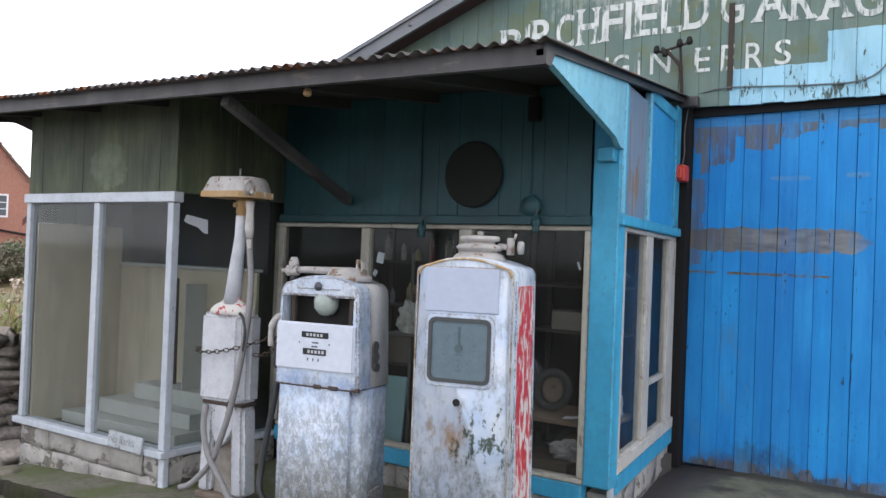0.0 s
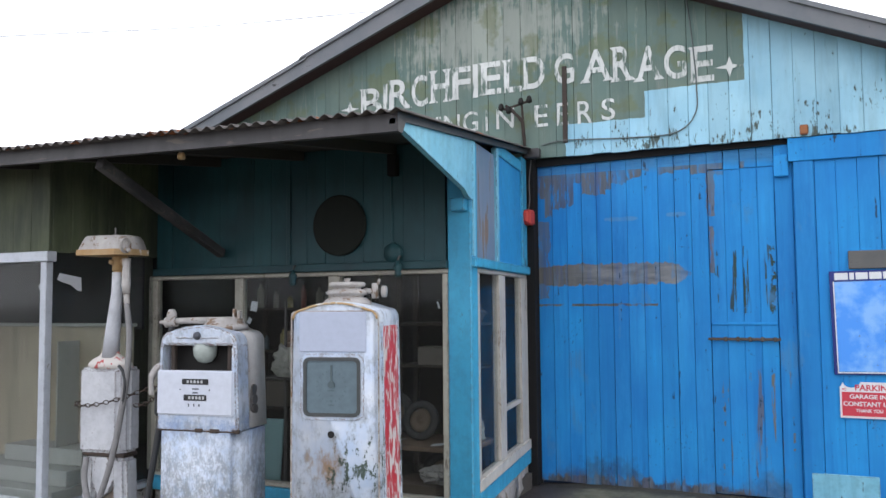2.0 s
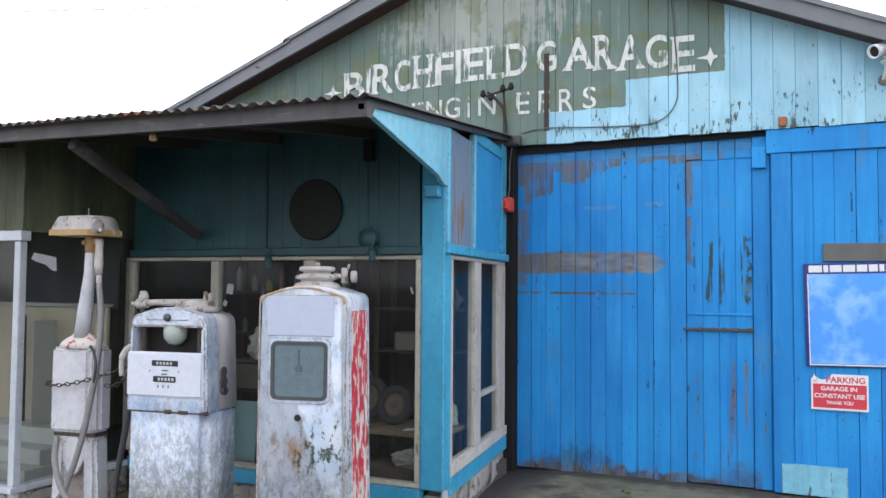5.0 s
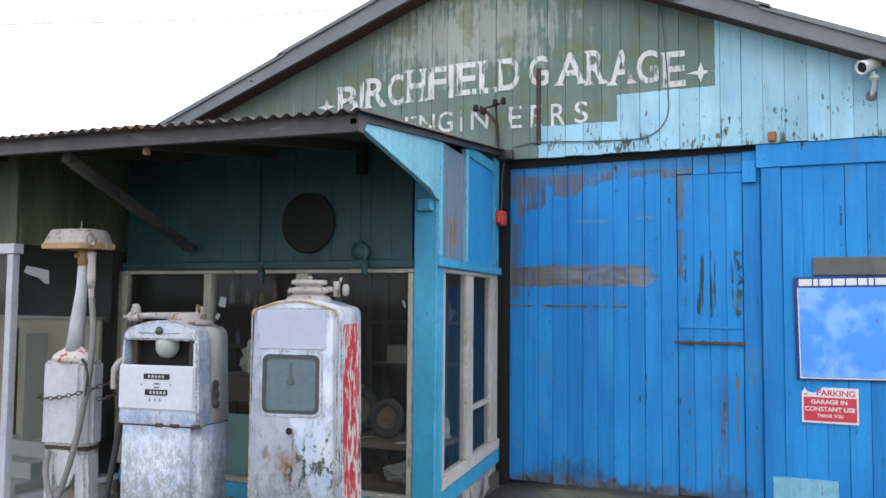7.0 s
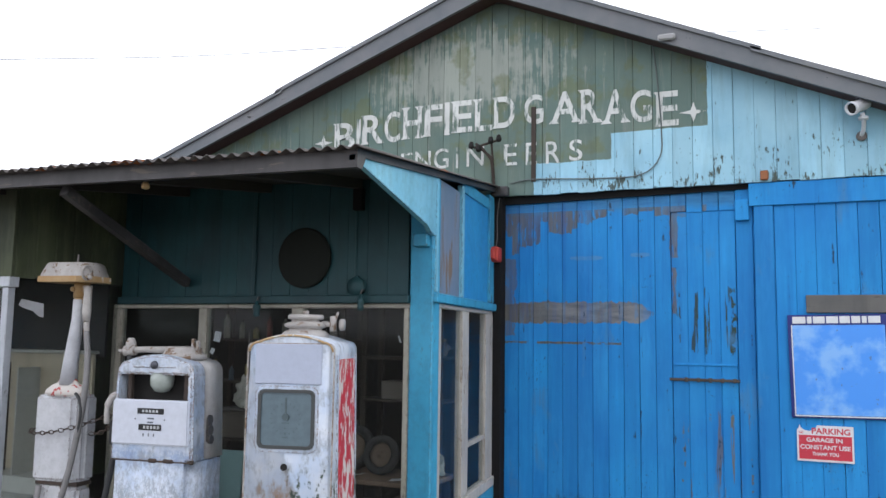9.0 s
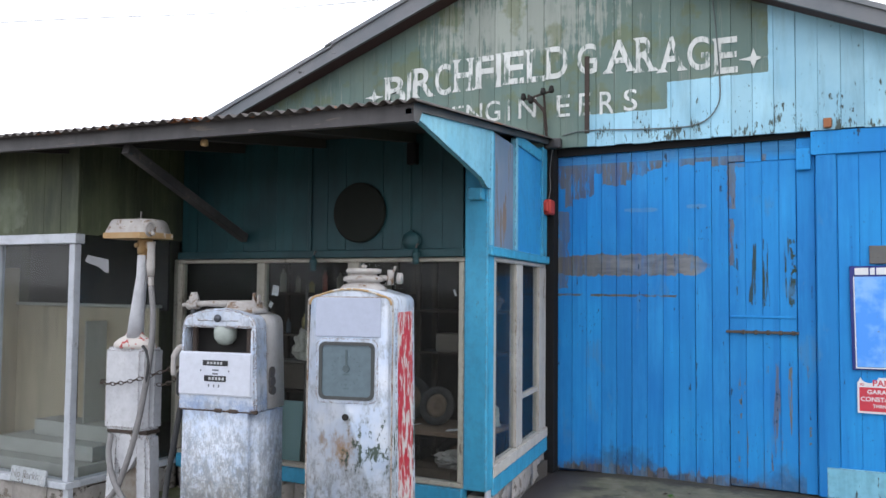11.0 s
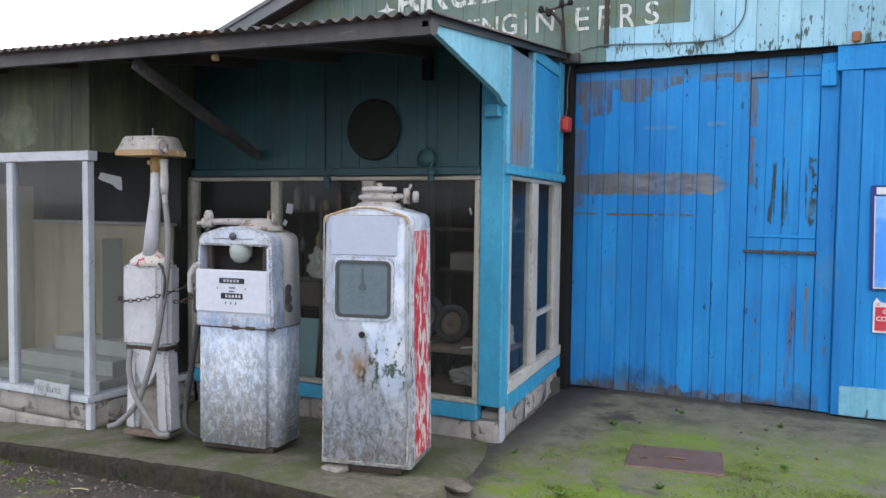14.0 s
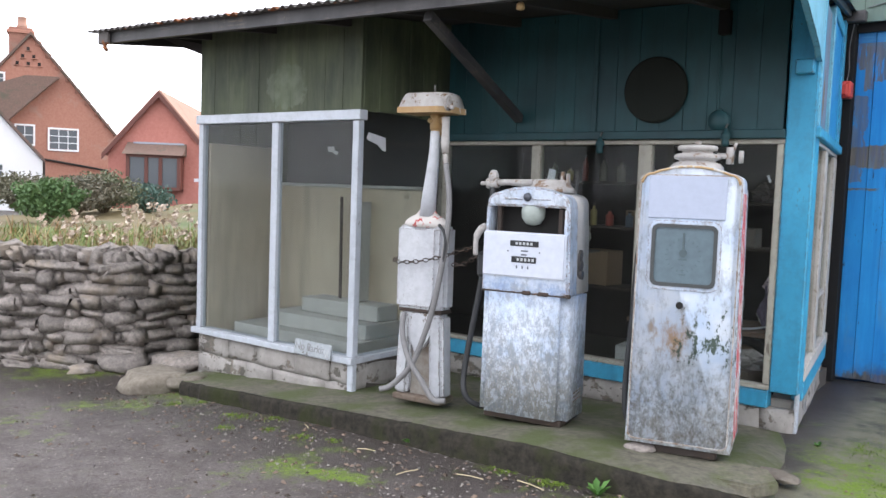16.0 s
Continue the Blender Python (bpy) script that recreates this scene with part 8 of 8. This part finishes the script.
def garden():
    rng = random.Random(9)
    # banked soil behind the wall
    verts, faces, n = [], [], 26
    for j in range(n):
        for i in range(n):
            u, v = i / (n - 1), j / (n - 1)
            along, back = wall_line(0)[0] + Vector((0.842, 0.539)) * (u * 11 - 4), Vector((-0.539, 0.842))
            p = along + back * (0.3 + 22 * v)
            verts.append((p.x, p.y, 0.42 + 0.2 * v + 0.12 * noise.noise((p.x, p.y, 0))))
    for j in range(n - 1):
        for i in range(n - 1):
            faces.append((j * n + i, j * n + i + 1, (j + 1) * n + i + 1, (j + 1) * n + i))
    # keep the bank out of the kiosk and garage
    inside = {k for k, v in enumerate(verts) if v[0] > -6.3}
    faces = [f for f in faces if not (set(f) & inside)]
    me = bpy.data.meshes.new("garden_soil")
    me.from_pydata(verts, [], faces)
    me.materials.append(speckled("dry_garden_soil", (0.09, 0.075, 0.035), (0.16, 0.12, 0.055), (0.07, 0.095, 0.03), 5))
    tagged(new("garden_soil", me), "banked garden soil under dry weeds", "ground", kind="structure")

    def spots(count, d0, d1, s0, s1):
        out = []
        for _ in range(count):
            d, s = rng.uniform(d0, d1), rng.uniform(s0, s1)
            eye, way = Vector((-0.2, -0.15)), Vector((-0.84, 0.54))
            p = eye + way * d + Vector((0.54, 0.84)) * s * d
            if p.x < -6.4:
                out.append((p.x, p.y, 0.42 + 0.05 * noise.noise((p.x, p.y, 0))))
        return out
    straw = leafy("dry_straw_stems", (0.1, 0.045, 0.018), (0.3, 0.17, 0.07))
    blades("dry_grass", spots(1500, 8.4, 13, -0.34, 0.18), straw, "dry straw-coloured garden grass and weeds", "grass", 0.36, 0.006, 0.28, rng)
    blades("seed_heads", spots(80, 8.5, 9.8, -0.08, 0.14) + spots(14, 8.5, 10, -0.35, -0.08), leafy("pale_seed_heads", (0.38, 0.28, 0.2), (0.66, 0.56, 0.47)), "pale dried flower heads on thin stems", "weeds", 0.62, 0.003, 0.1, rng, top=12)
    blades("green_weeds", spots(3800, 8.4, 14, -0.3, 0.2), leafy("mid_green_weeds", (0.07, 0.12, 0.025), (0.17, 0.22, 0.06)), "green weeds among the dry grass", "weeds", 0.25, 0.009, 0.2, rng)

    def bush(x, y, z, rx, rz, count, c1, c2, label):
        root = empty("shrub", (x, y, z), label, "shrub", "garden shrubs")
        stems = bmesh.new()
        for k in range(7):
            a = k * 0.9
            rod(stems, [(x, y, z), (x + 0.4 * rx * math.cos(a), y + 0.4 * rx * math.sin(a), z + rz), (x + 0.7 * rx * math.cos(a), y + 0.7 * rx * math.sin(a), z + 1.5 * rz)], [0.03, 0.02, 0.006], 6)
        part("stem", stems, plain("woody_stem", (0.12, 0.09, 0.06), 0.9), root)
        verts, faces = [], []
        for _ in range(count * 3):
            d = Vector((rng.gauss(0, 1), rng.gauss(0, 1), rng.gauss(0, 1))).normalized()
            r = rng.uniform(0.45, 1.0) * (0.8 + 0.35 * noise.noise(d * 2 + Vector((x, y, z))))
            c = Vector((x + d.x * rx * r, y + d.y * rx * r, z + rz + d.z * rz * r))
            s = rng.uniform(0.02, 0.05)
            u = Vector((rng.gauss(0, 1), rng.gauss(0, 1), rng.gauss(0, 1))).normalized() * s
            v = u.orthogonal().normalized() * s * 0.5
            j = len(verts)
            verts += [tuple(c - u), tuple(c + v), tuple(c + u), tuple(c - v)]
            faces.append((j, j + 1, j + 2, j + 3))
        me = bpy.data.meshes.new("leaves")
        me.from_pydata(verts, [], faces)
        me.materials.append(leafy("shrub_leaves", c1, c2))
        ob = new("leaves", me)
        ob.parent = root
        ob.matrix_parent_inverse = root.matrix_basis.inverted()
    eye = Vector((-0.172, -0.163, 1.324))
    for dx, dy, dz, d, rx, rz, n, c1, c2, lab in (
        (-0.885, 0.468, -0.045, 16, 0.75, 0.45, 1500, (0.045, 0.09, 0.03), (0.1, 0.17, 0.06), "low bright green garden shrub"),
        (-0.87, 0.49, -0.03, 19, 1.2, 0.5, 1700, (0.07, 0.07, 0.05), (0.15, 0.13, 0.09), "brown-grey twiggy garden shrub"),
        (-0.855, 0.515, -0.03, 20, 1.0, 0.55, 1500, (0.07, 0.09, 0.05), (0.17, 0.17, 0.1), "dull green garden shrub with pale heads"),
        (-0.895, 0.44, -0.035, 21, 1.0, 0.5, 1200, (0.08, 0.08, 0.05), (0.15, 0.14, 0.09), "dull brown hedge shrub"),
        (-0.83, 0.555, -0.04, 21, 0.8, 0.4, 900, (0.05, 0.1, 0.08), (0.1, 0.16, 0.13), "blue-green shrub before the annexe"),
    ):
        p = eye + d * Vector((dx, dy, dz))
        bush(p.x, p.y, 0.5, rx, rz, n, c1, c2, lab)


garden()


def litter():
    rng = random.Random(31)
    # grit, dead leaves and straw on the road
    for name, count, mat, size, label, category in (
        ("grit", 3600, leafy("pale_grit", (0.04, 0.035, 0.032), (0.27, 0.24, 0.22)), 0.0065, "scattered pale grit on the tarmac", "grit"),
        ("dead_leaves", 900, leafy("dead_leaf_brown", (0.03, 0.02, 0.013), (0.19, 0.135, 0.1)), 0.014, "scattered dead leaves along the kerb", "leaves"),
    ):
        verts, faces = [], []
        for _ in range(count):
            x = rng.uniform(-6.2, 0.6)
            edge = kerb_y(max(-5.3, min(-1.0, x)))
            y = edge - abs(rng.gauss(0, 0.5)) - 0.02 if rng.random() < 0.75 else rng.uniform(1.5, 3.2)
            if x > -0.9 and rng.random() < 0.6:
                continue
            if x > -0.9:
                y = rng.uniform(3.0, 6.2)
            z = road_z(x, y) + 0.012 * noise.noise((x * 1.3, y * 1.3, 0)) + 0.003
            s, a = size * rng.uniform(0.5, 1.6), rng.uniform(0, 6.28)
            c, d = math.cos(a) * s, math.sin(a) * s
            j = len(verts)
            t = s * rng.uniform(0.3, 0.8)
            verts += [(x - c, y - d, z), (x + d * 0.6, y - c * 0.6, z), (x + c, y + d, z + t * 0.4), (x - d * 0.6, y + c * 0.6, z + t * 0.2), (x, y, z + t)]
            faces += [(j, j + 1, j + 4), (j + 1, j + 2, j + 4), (j + 2, j + 3, j + 4), (j + 3, j, j + 4)]
        me = bpy.data.meshes.new(name)
        me.from_pydata(verts, [], faces)
        me.materials.append(mat)
        tagged(new(name, me), label, category, kind="stuff")
    straw = bmesh.new()
    for x, y, a, l in ((-1.75, 2.75, 40, 0.2), (-2.3, 3.0, 10, 0.14), (-2.0, 3.05, 170, 0.16), (-3.0, 3.05, 20, 0.1), (-2.6, 2.9, 75, 0.13), (-1.5, 2.9, 30, 0.15), (-3.6, 3.2, 150, 0.09), (-1.2, 2.9, 60, 0.12), (0.3, 4.3, 30, 0.1)):
        z = road_z(x, y) + 0.014
        dx, dy = math.cos(radians(a)) * l / 2, math.sin(radians(a)) * l / 2
        rod(straw, [(x - dx, y - dy, z), (x, y, z + 0.004), (x + dx, y + dy, z)], 0.0026, 5)
    tagged(rest("straw", straw, plain("pale_straw", (0.45, 0.38, 0.24), 0.8)), "pale straw stalks lying on the road", "straw", kind="stuff")
    leaf_mat = leafy("fresh_weed_leaf", (0.035, 0.1, 0.015), (0.08, 0.18, 0.035))
    for x, y, s in ((-1.70, 3.12, 0.055), (-2.88, 3.27, 0.05), (-3.45, 3.3, 0.03), (-0.62, 4.0, 0.03), (-1.1, 4.55, 0.025), (-0.2, 4.35, 0.03), (0.35, 5.0, 0.03), (-0.75, 5.45, 0.035), (-2.05, 3.22, 0.025), (0.25, 5.9, 0.03), (-0.4, 5.95, 0.03)):
        z = road_z(x, y)
        verts, faces = [], []
        for k in range(16):
            a, l, e = k * 2.4, s * rng.uniform(0.6, 1.2), rng.uniform(0.3, 1.2)
            c, d = math.cos(a), math.sin(a)
            tip = (x + c * l, y + d * l, z + l * e)
            mid = (x + c * l * 0.6, y + d * l * 0.6, z + l * e * 0.8)
            w = l * 0.28
            j = len(verts)
            verts += [(x, y, z), (mid[0] - d * w, mid[1] + c * w, mid[2]), tip, (mid[0] + d * w, mid[1] - c * w, mid[2])]
            faces.append((j, j + 1, j + 2, j + 3))
        me = bpy.data.meshes.new("weed")
        me.from_pydata(verts, [], faces)
        me.materials.append(leaf_mat)
        tagged(new("weed", me), "small fresh green weed growing from a crack", "weed", "weeds in the cracks")
    # short mossy turf in tufts in the yard and along the kerb
    centres = []
    for _ in range(34):
        centres.append((rng.gauss(-0.25, 0.55), rng.gauss(4.2, 0.5), rng.uniform(0.06, 0.22)))
    for _ in range(16):
        x = rng.uniform(-5.2, -1.1)
        centres.append((x, kerb_y(x) - rng.uniform(0.02, 0.35), rng.uniform(0.03, 0.1)))
    spots = []
    for cx, cy, r in centres:
        for _ in range(int(60 + 2200 * r)):
            x, y = rng.gauss(cx, r * 0.6), rng.gauss(cy, r * 0.4)
            if x < -0.93 and y > kerb_y(max(-5.3, x)) - 0.015 or (-0.5 < x < 0.06 and 4.64 < y < 5.12):
                continue
            spots.append((x, y, road_z(x, y) + 0.012 * noise.noise((x * 1.3, y * 1.3, 0)) - 0.002))
    blades("mossy_turf", spots, leafy("bright_moss_green", (0.06, 0.095, 0.012), (0.15, 0.22, 0.02)), "low bright green mossy turf", "moss", 0.012, 0.003, 0.014, rng)


litter()
